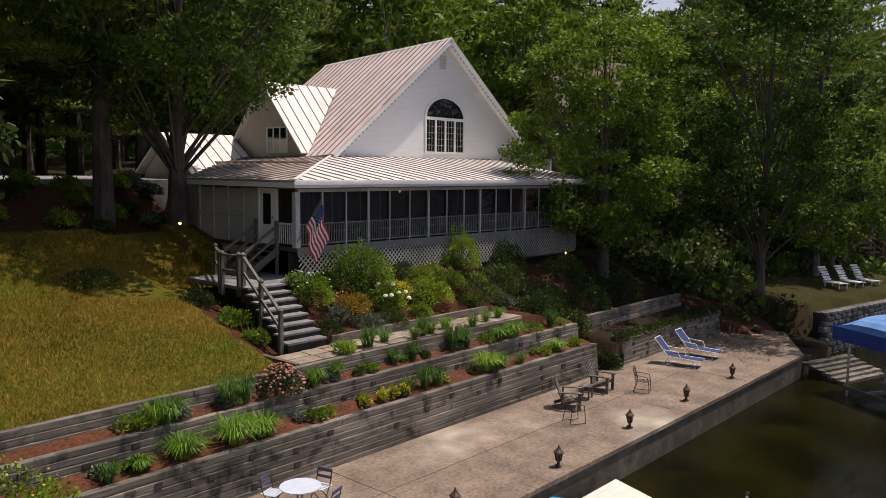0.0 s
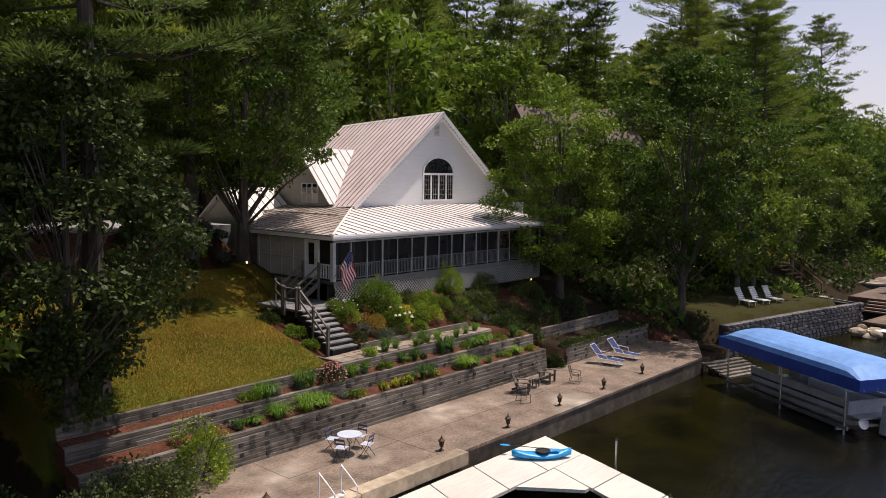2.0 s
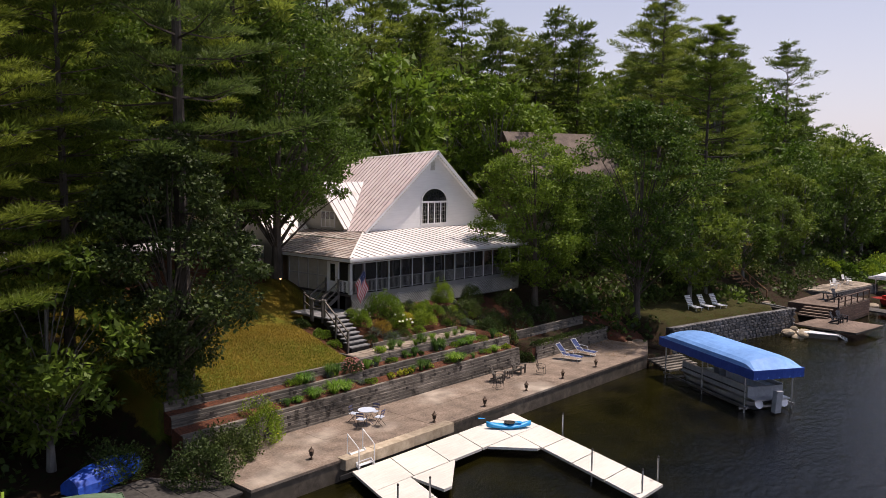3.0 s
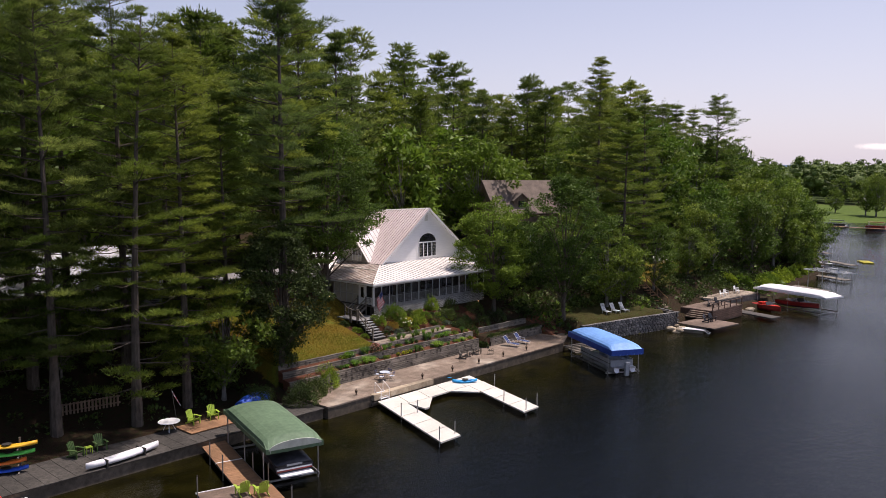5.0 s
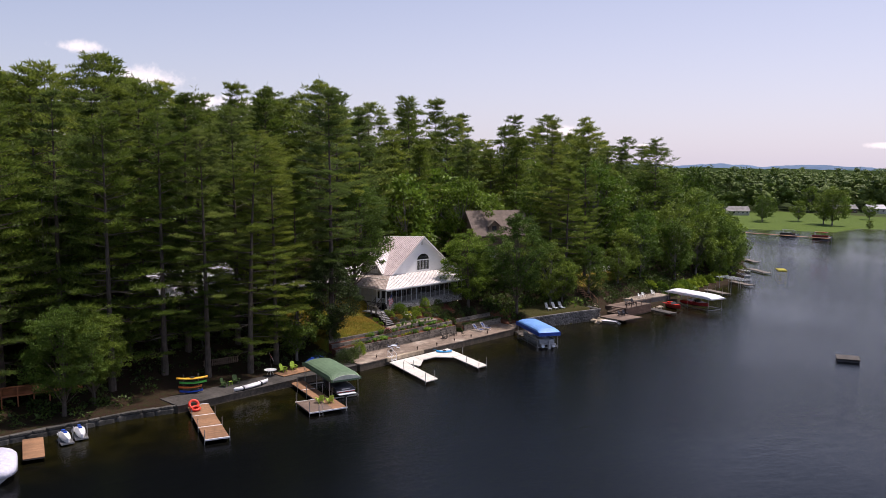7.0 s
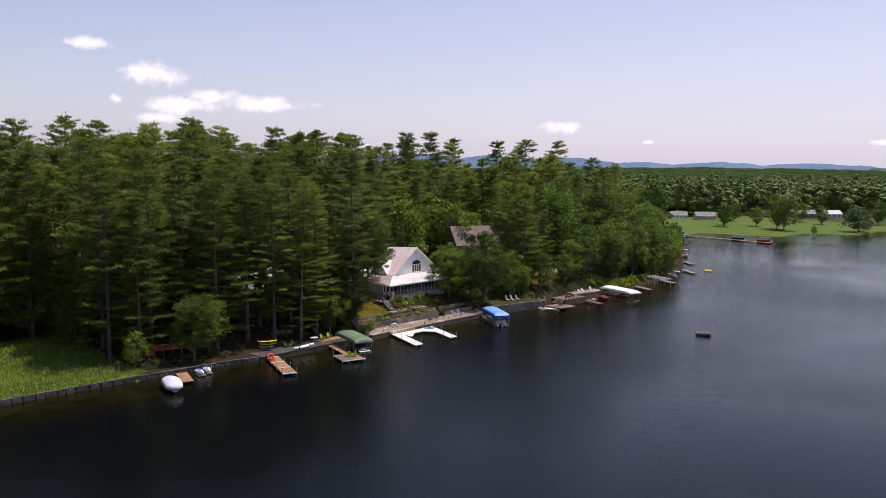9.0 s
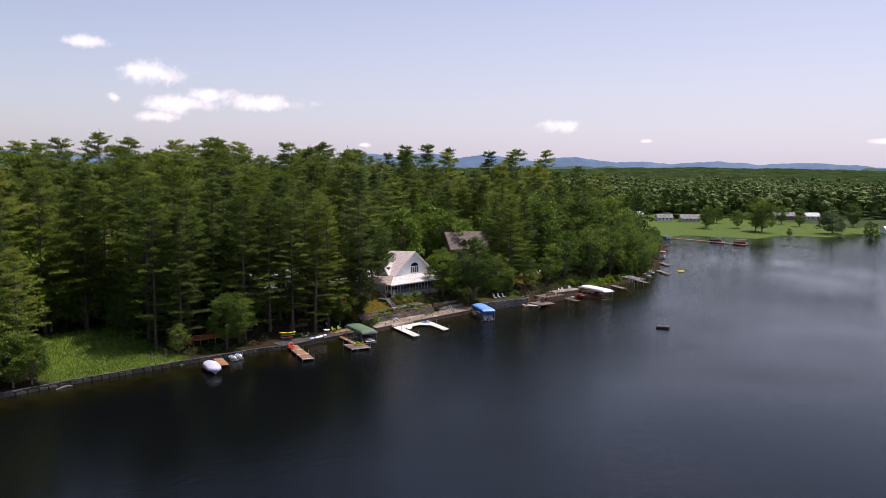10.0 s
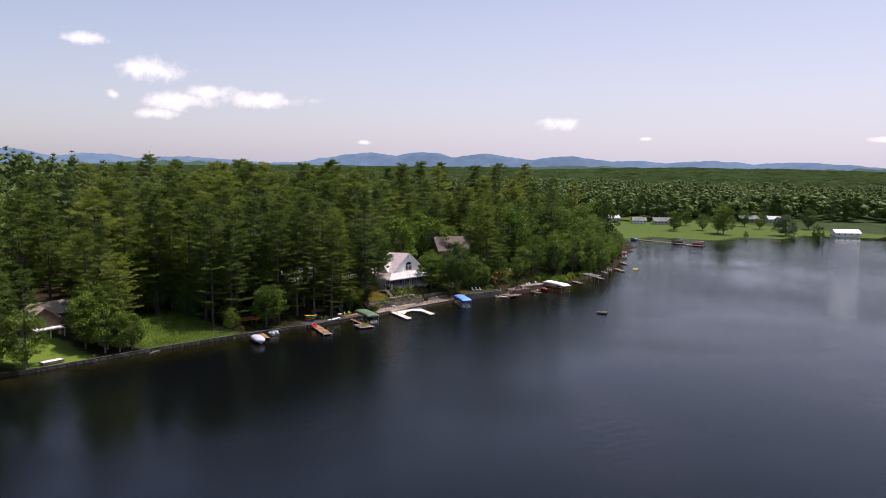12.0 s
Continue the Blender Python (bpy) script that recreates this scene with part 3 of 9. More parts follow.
def land_height(X, Y):
    X, Y = np.asarray(X, float), np.asarray(Y, float)
    d = shore_distance(X, Y)
    hill = 0.75 + 0.25 * smooth(0, 4, d) + 4.2 * smooth(2, 15, d) + 1.3 * smooth(15, 35, d) + 3.5 * smooth(35, 120, d)
    flat = 0.75 + 1.3 * smooth(1, 30, d) + 1.5 * smooth(25, 70, d) + 5.0 * smooth(60, 160, d)
    ledge = smooth(-46, -41, X) * (1 - smooth(-15, -13.6, X))
    hill = hill * (1 - ledge) + ledge * (0.78 + 3.9 * smooth(5.6, 20, d) + 1.3 * smooth(18, 35, d) + 3.5 * smooth(35, 120, d))
    west = 1 - smooth(-50, -42, X)
    z = hill * (1 - west) + flat * west
    far = smooth(230, 262, X)
    z = z * (1 - far) + (0.4 + 0.022 * np.clip(d, 0, 160) + 3 * smooth(120, 500, d)) * far
    # garden behind the retaining walls
    yard = (X > -13.5) & (X < 12.3)
    bank = 3.22 + 1.55 * smooth(7.6, 11.6, Y) + 1.5 * smooth(13, 18.5, Y) + 1.68 * smooth(18.5, 23, Y)
    lawn = 3.22 + 1.25 * smooth(6.4, 12.5, Y) + 1.8 * smooth(12.6, 18.5, Y) + 1.68 * smooth(18.5, 23, Y)
    path = np.where(Y < 7.9, 3.22, bank)
    garden = np.where(X > -1.9, np.where(X < 0.9, lawn - 0.25 * smooth(-1.9, -1.2, X), path), lawn)
    garden = garden * (1 - smooth(9.6, 12.3, X)) + (1.9 + 2.6 * smooth(4.8, 13, Y) + 1.2 * smooth(13, 30, Y)) * smooth(9.6, 12.3, X)
    z = np.where(yard & (Y >= 6.34), garden, z)
    z = np.where((X > 2.2) & (X < 24) & (Y > 11.2) & (Y < 27), np.minimum(z, 5.3), z)
    z = np.where(yard & (Y < 6.34), np.minimum(z, 0.7), z)
    east = (X >= 12.3) & (X < 23)
    z = np.where(east & (Y < 4.8), np.minimum(z, 0.7), z)
    z = np.where(east & (Y >= 4.8) & (Y < 30), 1.9 + 2.6 * smooth(4.8, 13, Y) + 1.2 * smooth(13, 30, Y), z)
    z = np.where((X > 25.6) & (X < 41) & (d > 0.7), np.maximum(z, 2.0 + 0.06 * d), z)
    z = np.where(d < 0, -1.6 - 0.02 * np.clip(-d, 0, 60), z)
    roll = 3 * np.sin(X * 0.0021 + 1) * np.sin(Y * 0.0017) * smooth(300, 900, np.abs(Y) + np.abs(X) * 0.3)
    return z + np.where(d > 0, np.maximum(roll, 0) + 10 * smooth(500, 2600, Y), 0)


def grid_lines(a, b, step, far, extra=()):
    v = list(np.arange(a, b + 0.01, step))
    s, p = step, b
    while p < far[1]:
        s *= 1.22
        p += s
        v.append(min(p, far[1]))
    s, p = step, a
    while p > far[0]:
        s *= 1.22
        p -= s
        v.append(max(p, far[0]))
    return np.unique(np.round(np.array(v + list(extra)), 4))


gx = grid_lines(-120, 120, 1.2, (-2500, 4500), (-13.51, -13.49, 12.29, 12.31, -1.9, -1.2, 0.89, 0.91, 2.18, 2.22, 22.99, 23.01))
gy = grid_lines(-8, 60, 1.0, (-1500, 4500), (0.1, 0.2, 4.79, 4.81, 6.33, 6.35, 7.89, 7.91, 8.5, 9.5, 10.5))
GX, GY = np.meshgrid(gx, gy)
GZ = land_height(GX, GY)
GZ += np.where((GZ > 0.9) & ~((GX > -14) & (GX < 24) & (GY < 12)), 0.12 * np.sin(GX * 0.9 + 1.3 * np.sin(GY * 0.5)) * np.sin(GY * 0.8), 0)
nx, ny = len(gx), len(gy)
idx = np.arange(nx * ny).reshape(ny, nx)
faces = np.stack([idx[:-1, :-1], idx[:-1, 1:], idx[1:, 1:], idx[1:, :-1]], axis=-1).reshape(-1, 4)
zf = GZ.ravel()[faces]
faces = faces[zf.max(axis=1) > -1.9]
me = bpy.data.meshes.new("ground")
me.from_pydata(np.stack([GX, GY, GZ], -1).reshape(-1, 3).tolist(), [], faces.tolist())
me.polygons.foreach_set("use_smooth", [True] * len(me.polygons))


def ground_material():
    m = bpy.data.materials.new("ground_cover")
    m.use_nodes = True
    n, l = m.node_tree.nodes, m.node_tree.links
    p = n["Principled BSDF"]
    tc = n.new("ShaderNodeTexCoord")
    xyz = n.new("ShaderNodeSeparateXYZ")
    l.new(tc.outputs["Object"], xyz.inputs[0])

    def noise_(scale, detail=5, rough=0.6):
        a = n.new("ShaderNodeTexNoise")
        a.inputs["Scale"].default_value, a.inputs["Detail"].default_value, a.inputs["Roughness"].default_value = scale, detail, rough
        l.new(tc.outputs["Object"], a.inputs["Vector"])
        return a.outputs["Fac"]

    def ramp_(fac, stops):
        r = n.new("ShaderNodeValToRGB")
        e = r.color_ramp.elements
        while len(e) < len(stops):
            e.new(0.5)
        for k, (pos, c) in enumerate(stops):
            e[k].position, e[k].color = pos, (*c, 1)
        l.new(fac, r.inputs[0])
        return r.outputs[0]

    def m_(op, a, b=None, c=None):
        k = n.new("ShaderNodeMath")
        k.operation = op
        for i, v in enumerate((a, b, c)):
            if v is not None:
                if isinstance(v, (int, float)):
                    k.inputs[i].default_value = v
                else:
                    l.new(v, k.inputs[i])
        return k.outputs[0]

    def band(v, lo, hi, soft):
        a = n.new("ShaderNodeMapRange")
        a.interpolation_type = "SMOOTHSTEP"
        a.inputs["From Min"].default_value, a.inputs["From Max"].default_value = lo - soft, lo + soft
        l.new(v, a.inputs["Value"])
        b = n.new("ShaderNodeMapRange")
        b.interpolation_type = "SMOOTHSTEP"
        b.inputs["From Min"].default_value, b.inputs["From Max"].default_value = hi - soft, hi + soft
        b.inputs["To Min"].default_value, b.inputs["To Max"].default_value = 1, 0
        l.new(v, b.inputs["Value"])
        return m_("MULTIPLY", a.outputs[0], b.outputs[0])

    wob = m_("MULTIPLY", m_("SUBTRACT", noise_(0.35, 4), 0.5), 5.0)
    wobs = m_("MULTIPLY", m_("SUBTRACT", noise_(1.2, 4), 0.5), 1.2)
    x, y = xyz.outputs[0], xyz.outputs[1]
    xw, yw = m_("ADD", x, wob), m_("ADD", y, wob)
    xs, ys = m_("ADD", x, wobs), m_("ADD", y, wobs)
    litter = ramp_(noise_(2.2, 7, 0.7), [(0.3, (0.014, 0.009, 0.006)), (0.48, (0.034, 0.019, 0.011)), (0.62, (0.02, 0.026, 0.008))])
    dry = ramp_(noise_(20.0, 9, 0.85), [(0.36, (0.05, 0.036, 0.005)), (0.5, (0.15, 0.105, 0.013)), (0.66, (0.27, 0.19, 0.03))])
    green = ramp_(noise_(20.0, 9, 0.85), [(0.36, (0.032, 0.042, 0.005)), (0.66, (0.155, 0.195, 0.016))])
    patchy = n.new("ShaderNodeMapRange")
    patchy.inputs["From Min"].default_value, patchy.inputs["From Max"].default_value = 0.42, 0.58
    l.new(m_("ADD", m_("ADD", m_("MULTIPLY", noise_(0.42, 5), 0.65), m_("MULTIPLY", noise_(2.6, 7, 0.75), 0.35)), m_("MULTIPLY", band(y, 8.6, 40, 2.0), -0.055)), patchy.inputs["Value"])

    def mix_(f, a, b):
        k = n.new("ShaderNodeMix")
        k.data_type = "RGBA"
        if isinstance(f, (int, float)):
            k.inputs["Factor"].default_value = f
        else:
            l.new(f, k.inputs["Factor"])
        l.new(a, k.inputs["A"])
        l.new(b, k.inputs["B"])
        return k.outputs["Result"]

    turf = mix_(patchy.outputs[0], dry, green)
    lush = ramp_(noise_(3.0, 8, 0.7), [(0.3, (0.07, 0.115, 0.014)), (0.7, (0.16, 0.22, 0.032))])
    mulch = ramp_(noise_(11.0, 6, 0.75), [(0.32, (0.035, 0.015, 0.009)), (0.55, (0.09, 0.035, 0.018)), (0.72, (0.18, 0.07, 0.035))])
    # lawn beside the steps, meadow to the west, lawns on the far shore, grass on the east bank
    col = mix_(m_("MULTIPLY", band(xs, -13.8, -1.75, 0.12), band(ys, 6.2, 18.5, 0.4)), litter, turf)
    col = mix_(m_("MULTIPLY", band(xs, -2.2, 2.1, 0.12), band(ys, 12.0, 18.5, 0.4)), col, turf)
    col = mix_(m_("MULTIPLY", band(xs, -1.75, 16, 0.12), band(ys, 6.2, 11.8, 0.2)), col, mulch)
    col = mix_(m_("MULTIPLY", band(xs, -9, 4.5, 0.4), band(ys, 18.5, 23.6, 0.4)), col, mulch)
    col = mix_(m_("MULTIPLY", band(xw, -83, -59, 1.5), band(yw, 3.0, 38, 2.0)), col, lush)
    col = mix_(m_("MULTIPLY", band(xw, -112, -95, 1.5), band(yw, 3.0, 36, 2.0)), col, lush)
    col = mix_(m_("MULTIPLY", band(xw, 50, 72, 2.0), band(yw, 6.0, 14, 1.5)), col, turf)
    # lounge bank: grass darkened with litter colour in place of tree shade
    col = mix_(m_("MULTIPLY", band(xs, 26.5, 42, 0.8), band(ys, -4.0, 8, 0.8)), col, mix_(0.8, green, litter))
    lawn2 = ramp_(noise_(0.5, 8, 0.7), [(0.3, (0.05, 0.085, 0.014)), (0.7, (0.095, 0.14, 0.026))])
    col = mix_(m_("MULTIPLY", band(x, 262, 425, 10), band(y, -140, 160, 5)), col, lawn2)
    col = mix_(m_("MAXIMUM", band(y, 200, 6000, 30), band(x, 430, 9000, 12)), col, ramp_(noise_(0.06, 6), [(0.3, (0.025, 0.042, 0.012)), (0.7, (0.05, 0.075, 0.022))]))
    l.new(col, p.inputs["Base Color"])
    p.inputs["Roughness"].default_value = 0.95
    p.inputs["Specular IOR Level"].default_value = 0.15
    bu = n.new("ShaderNodeBump")
    bu.inputs["Strength"].default_value, bu.inputs["Distance"].default_value = 1.0, 0.07
    l.new(noise_(22, 7, 0.8), bu.inputs["Height"])
    l.new(bu.outputs[0], p.inputs["Normal"])
    return m


me.materials.append(ground_material())
tagged(new("ground", me), "wooded lake bank with dry lawn, meadow and leaf litter", "ground", kind="structure")


def water_material():
    m = bpy.data.materials.new("lake_water")
    m.use_nodes = True
    n, l = m.node_tree.nodes, m.node_tree.links
    p = n["Principled BSDF"]
    tc = n.new("ShaderNodeTexCoord")
    att = n.new("ShaderNodeAttribute")
    att.attribute_name = "shallow"
    bed = n.new("ShaderNodeTexNoise")
    bed.inputs["Scale"].default_value, bed.inputs["Detail"].default_value = 0.35, 5
    l.new(tc.outputs["Object"], bed.inputs["Vector"])
    r = n.new("ShaderNodeValToRGB")
    r.color_ramp.elements[0].position, r.color_ramp.elements[1].position = 0.35, 0.7
    r.color_ramp.elements[0].color, r.color_ramp.elements[1].color = (0.0035, 0.0033, 0.0007, 1), (0.0145, 0.0125, 0.002, 1)
    l.new(bed.outputs["Fac"], r.inputs[0])
    mx = n.new("ShaderNodeMix")
    mx.data_type = "RGBA"
    l.new(att.outputs["Fac"], mx.inputs["Factor"])
    mx.inputs["A"].default_value = (0.0025, 0.003, 0.004, 1)
    l.new(r.outputs[0], mx.inputs["B"])
    l.new(mx.outputs["Result"], p.inputs["Base Color"])
    p.inputs["Roughness"].default_value = 0.03
    p.inputs["Specular IOR Level"].default_value = 0.3
    p.inputs["IOR"].default_value = 1.33
    mp = n.new("ShaderNodeMapping")
    mp.inputs["Rotation"].default_value = (0, 0, radians(-35))
    mp.inputs["Scale"].default_value = (0.45, 1.0, 1.0)
    l.new(tc.outputs["Object"], mp.inputs[0])
    a = n.new("ShaderNodeTexNoise")
    a.inputs["Scale"].default_value, a.inputs["Detail"].default_value, a.inputs["Roughness"].default_value = 3.0, 7, 0.66
    l.new(mp.outputs[0], a.inputs["Vector"])
    c = n.new("ShaderNodeTexNoise")
    c.inputs["Scale"].default_value, c.inputs["Detail"].default_value = 0.012, 3
    l.new(tc.outputs["Object"], c.inputs["Vector"])
    gust = n.new("ShaderNodeMapRange")
    gust.inputs["From Min"].default_value, gust.inputs["From Max"].default_value = 0.38, 0.62
    gust.inputs["To Min"].default_value, gust.inputs["To Max"].default_value = 0.055, 0.2
    l.new(c.outputs["Fac"], gust.inputs["Value"])
    bu = n.new("ShaderNodeBump")
    bu.inputs["Distance"].default_value = 0.4
    l.new(gust.outputs[0], bu.inputs["Strength"])
    swell = n.new("ShaderNodeTexNoise")
    swell.inputs["Scale"].default_value, swell.inputs["Detail"].default_value = 0.8, 3
    l.new(mp.outputs[0], swell.inputs["Vector"])
    both = n.new("ShaderNodeMath")
    both.operation = "MULTIPLY_ADD"
    l.new(swell.outputs["Fac"], both.inputs[0])
    both.inputs[1].default_value = 1.1
    l.new(a.outputs["Fac"], both.inputs[2])
    l.new(both.outputs[0], bu.inputs["Height"])
    l.new(bu.outputs[0], p.inputs["Normal"])
    return m


wx = grid_lines(-130, 130, 4.0, (-4800, 4800))
wy = grid_lines(-60, 30, 3.0, (-4800, 4800))
WX, WY = np.meshgrid(wx, wy)
WD = shore_distance(WX, WY)
wi = np.arange(WX.size).reshape(WX.shape)
wf = np.stack([wi[:-1, :-1], wi[:-1, 1:], wi[1:, 1:], wi[1:, :-1]], axis=-1).reshape(-1, 4)
wme = bpy.data.meshes.new("water")
wme.from_pydata(np.stack([WX, WY, WX * 0], -1).reshape(-1, 3).tolist(), [], wf.tolist())
sh = wme.attributes.new("shallow", "FLOAT", "POINT")
sh.data.foreach_set("value", (1 - smooth(1.5, 17, -WD)).astype(np.float32).ravel())
wme.materials.append(water_material())
tagged(new("water", wme), "dark rippled lake water, olive in the shallows", "lake", kind="structure")


# far hills: bearing in degrees right of the way ahead, height, half width
def hills(name, dist, base, peaks, seed, c1, c2, label):
    rng = np.random.default_rng(seed)
    deg = np.linspace(75, -75, 500)
    ang = np.radians(42 - deg)
    h = np.full_like(deg, base)
    for b, top, w in peaks:
        h = np.maximum(h, base + top * np.exp(-np.abs((deg - b) / w) ** 1.7))
    h += np.interp(deg[::-1], np.arange(-76, 77, 0.9), rng.normal(size=170) * 2.6)[::-1]
    rows = []
    for f, out in ((0.0, -260), (0.45, -120), (0.82, -40), (1.0, 0), (0.6, 150)):
        jig = rng.normal(size=len(ang)) * 1.2
        rows.append(np.stack([-20 + (dist + out) * np.cos(ang), (dist + out) * np.sin(ang) - 40, h * f + jig * (f > 0) - 3], -1))
    V = np.array(rows)
    i = np.arange(V.shape[0] * V.shape[1]).reshape(V.shape[:2])
    f = np.stack([i[:-1, :-1], i[:-1, 1:], i[1:, 1:], i[1:, :-1]], axis=-1).reshape(-1, 4)
    hm = bpy.data.meshes.new(name)
    hm.from_pydata(V.reshape(-1, 3).tolist(), [], f.tolist())
    hm.polygons.foreach_set("use_smooth", [True] * len(hm.polygons))
    # distance haze is mixed straight into these hill colours
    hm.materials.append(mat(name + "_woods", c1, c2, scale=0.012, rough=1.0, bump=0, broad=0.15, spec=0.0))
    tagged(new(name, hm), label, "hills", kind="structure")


hills("backdrop_mountains", 4400, 40, [(-6.5, 76, 4.6), (-2.8, 80, 4.2), (2.2, 74, 4.4), (8.0, 62, 4.4), (13, 40, 4), (18.5, 40, 5), (24, 36, 5), (-31, 76, 3.2), (-26, 56, 4), (-20, 40, 6), (-40, 60, 6), (45, 40, 8)], 4, (0.1, 0.155, 0.235), (0.14, 0.2, 0.29), "wooded mountains on the horizon, coloured haze blue")
hills("backdrop_hills", 2900, 34, [(-22, 22, 5), (-12, 12, 4), (10, 14, 4), (16, 12, 3), (-35, 20, 6), (32, 16, 7)], 9, (0.05, 0.085, 0.075), (0.08, 0.12, 0.1), "green wooded hills behind the lake, greyed with haze")


# ---------------- the lake house ----------------
HX0, HX1, HY0, FLOOR, EAVE = 2.3, 20.0, 11.5, 5.85, 8.2
WALLY, WTOP = 17.5, 9.2
APX, APZ = 16.45, 15.35
SLOPE = 6.0 / 7.8
house = thing("lake_house", "white lake house with gabled metal roof and wraparound screened porch", "house")


def seamed_roof(name, corners, along, step, material, parent, thick=0.07, label=""):
    """A metal roof plane with standing seams every step metres from corner 0 towards corner 1; seams run up the slope."""
    plane = part(name, slab(bmesh.new(), corners, thick), material, parent, label)
    c = [Vector(p) for p in corners]
    nrm = (c[1] - c[0]).cross(c[2] - c[0]).normalized()
    if nrm.z < 0:
        nrm = -nrm
    e = (c[1] - c[0]).normalized()
    up = nrm.cross(e).normalized()
    if up.z < 0:
        up = -up
    us = [((p - c[0]).dot(e), (p - c[0]).dot(up)) for p in c]
    lo, hi = min(u for u, v in us), max(u for u, v in us)
    k = lo + step * 0.5
    while k < hi:
        cuts = []
        for (u0, v0), (u1, v1) in zip(us, us[1:] + us[:1]):
            if (u0 - k) * (u1 - k) < 0:
                cuts.append(v0 + (v1 - v0) * (k - u0) / (u1 - u0))
        if len(cuts) >= 2 and max(cuts) - min(cuts) > 0.15:
            a = c[0] + e * k + up * (min(cuts) + 0.01) + nrm * 0.017
            b = c[0] + e * k + up * (max(cuts) - 0.01) + nrm * 0.017
            bm = bmesh.new()
            ex, w = e * 0.013, nrm * 0.018
            loft(bm, [[a - ex - w, a + ex - w, a + ex + w, a - ex + w], [b - ex - w, b + ex - w, b + ex + w, b - ex + w]])
            part("standing_seam", bm, M_SEAM, plane)
        k += step
    return plane


LEFT_E, RIGHT_E = APX - 7.9, APX + 7.9
EZ = APZ - 7.9 * SLOPE
BACK, DIP = 27.0, 0.6
F = 16.95
# main roof; the pink of its west slope carries the glancing light
seamed_roof("roof", [(LEFT_E, F, EZ), (LEFT_E, BACK, EZ - DIP), (APX, BACK, APZ - DIP), (APX, F, APZ)], 0, 0.45, M_PINKROOF, house, label="weathered standing-seam metal roof, glancing light tinted pink")
seamed_roof("roof", [(RIGHT_E, F, EZ), (RIGHT_E, BACK, EZ - DIP), (APX, BACK, APZ - DIP), (APX, F, APZ)], 0, 0.45, M_ROOF, house)
part("ridge_cap", loft(bmesh.new(), [[(APX - 0.16, y, APZ - 0.1 - q), (APX, y, APZ + 0.035 - q), (APX + 0.16, y, APZ - 0.1 - q), (APX, y, APZ - 0.06 - q)] for y, q in ((F - 0.02, 0), (BACK + 0.02, DIP))]), M_ROOF, house)
# rake boards with the dentil edge
for s in (-1, 1):
    bm = bmesh.new()
    a, b = Vector((APX, F + 0.03, APZ - 0.17)), Vector((APX + s * 7.85, F + 0.03, APZ - 0.17 - 7.85 * SLOPE))
    beam(bm, a, b, 0.05, 0.2)
    rake = part("rake_board", bm, M_WHITE, house)
    n = 34
    for k in range(n):
        p = a.lerp(b, (k + 0.5) / n) + Vector((0, 0.02, -0.16))
        part("dentil", bbox(p.x - 0.06, p.x + 0.06, p.y - 0.02, p.y + 0.02, p.z - 0.06, p.z + 0.06), M_CREAM, rake)
    part("soffit", slab(bmesh.new(), [(APX, F + 0.06, APZ - 0.1), (APX, WALLY, APZ - 0.1), (APX + s * 7.8, WALLY, APZ - 0.1 - 7.8 * SLOPE), (APX + s * 7.8, F + 0.06, APZ - 0.1 - 7.8 * SLOPE)], 0.03), M_WHITE, house)
# gable wall in clapboards, with the arched window let in
WCX, WHALF, WZ0, WZ1, WARC = 16.62, 1.5, 9.55, 11.25, 1.05
gable = part("gable_wall", loft(bmesh.new(), [[(LEFT_E + 0.25, y, 8.4), (RIGHT_E - 0.25, y, 8.4), (RIGHT_E - 0.25, y, EZ + 0.1), (APX, y, APZ - 0.12), (LEFT_E + 0.25, y, EZ + 0.1)] for y in (WALLY + 0.03, WALLY + 0.2)]), M_SIDING, house)


def arc_z(x):
    u = (x - WCX) / (WHALF + 0.12)
    return WZ1 + (WARC + 0.12) * math.sqrt(max(0.0, 1 - u * u)) if abs(u) < 1 else None


z = 9.05
while z < APZ - 0.5:
    half = (APZ - 0.22 - z - 0.115) / SLOPE
    lo, hi = max(LEFT_E + 0.25, APX - half), min(RIGHT_E - 0.25, APX + half)
    spans = [(lo, hi)]
    mid = z + 0.06
    if WZ0 - 0.12 < mid < WZ1 + WARC + 0.12:
        w = WHALF + 0.12
        if mid > WZ1:
            q = 1 - ((mid - WZ1) / (WARC + 0.12)) ** 2
            w = w * math.sqrt(max(q, 0))
        spans = [(lo, WCX - w), (WCX + w, hi)]
    for s0, s1 in spans:
        if s1 - s0 > 0.1:
            bm = loft(bmesh.new(), [[(x, WALLY + 0.028, z), (x, WALLY - 0.006, z), (x, WALLY + 0.016, z + 0.12), (x, WALLY + 0.028, z + 0.12)] for x in (s0, s1)])
            part("clapboard", bm, M_SIDING, gable)
    z += 0.118
part("skirt_board", bbox(LEFT_E + 0.2, RIGHT_E - 0.2, WALLY - 0.04, WALLY + 0.03, 8.95, 9.16), M_WHITE, house)


def arch_ring(r0x, r0z, r1x, r1z, y0, y1, zb, cx, n=20):
    inner = [(cx + r0x * math.cos(math.pi * k / n), zb + r0z * math.sin(math.pi * k / n)) for k in range(n + 1)]
    outer = [(cx + r1x * math.cos(math.pi * k / n), zb + r1z * math.sin(math.pi * k / n)) for k in range(n + 1)]
    return loft(bmesh.new(), [[(i[0], y0, i[1]), (o[0], y0, o[1]), (o[0], y1, o[1]), (i[0], y1, i[1])] for i, o in zip(inner, outer)])


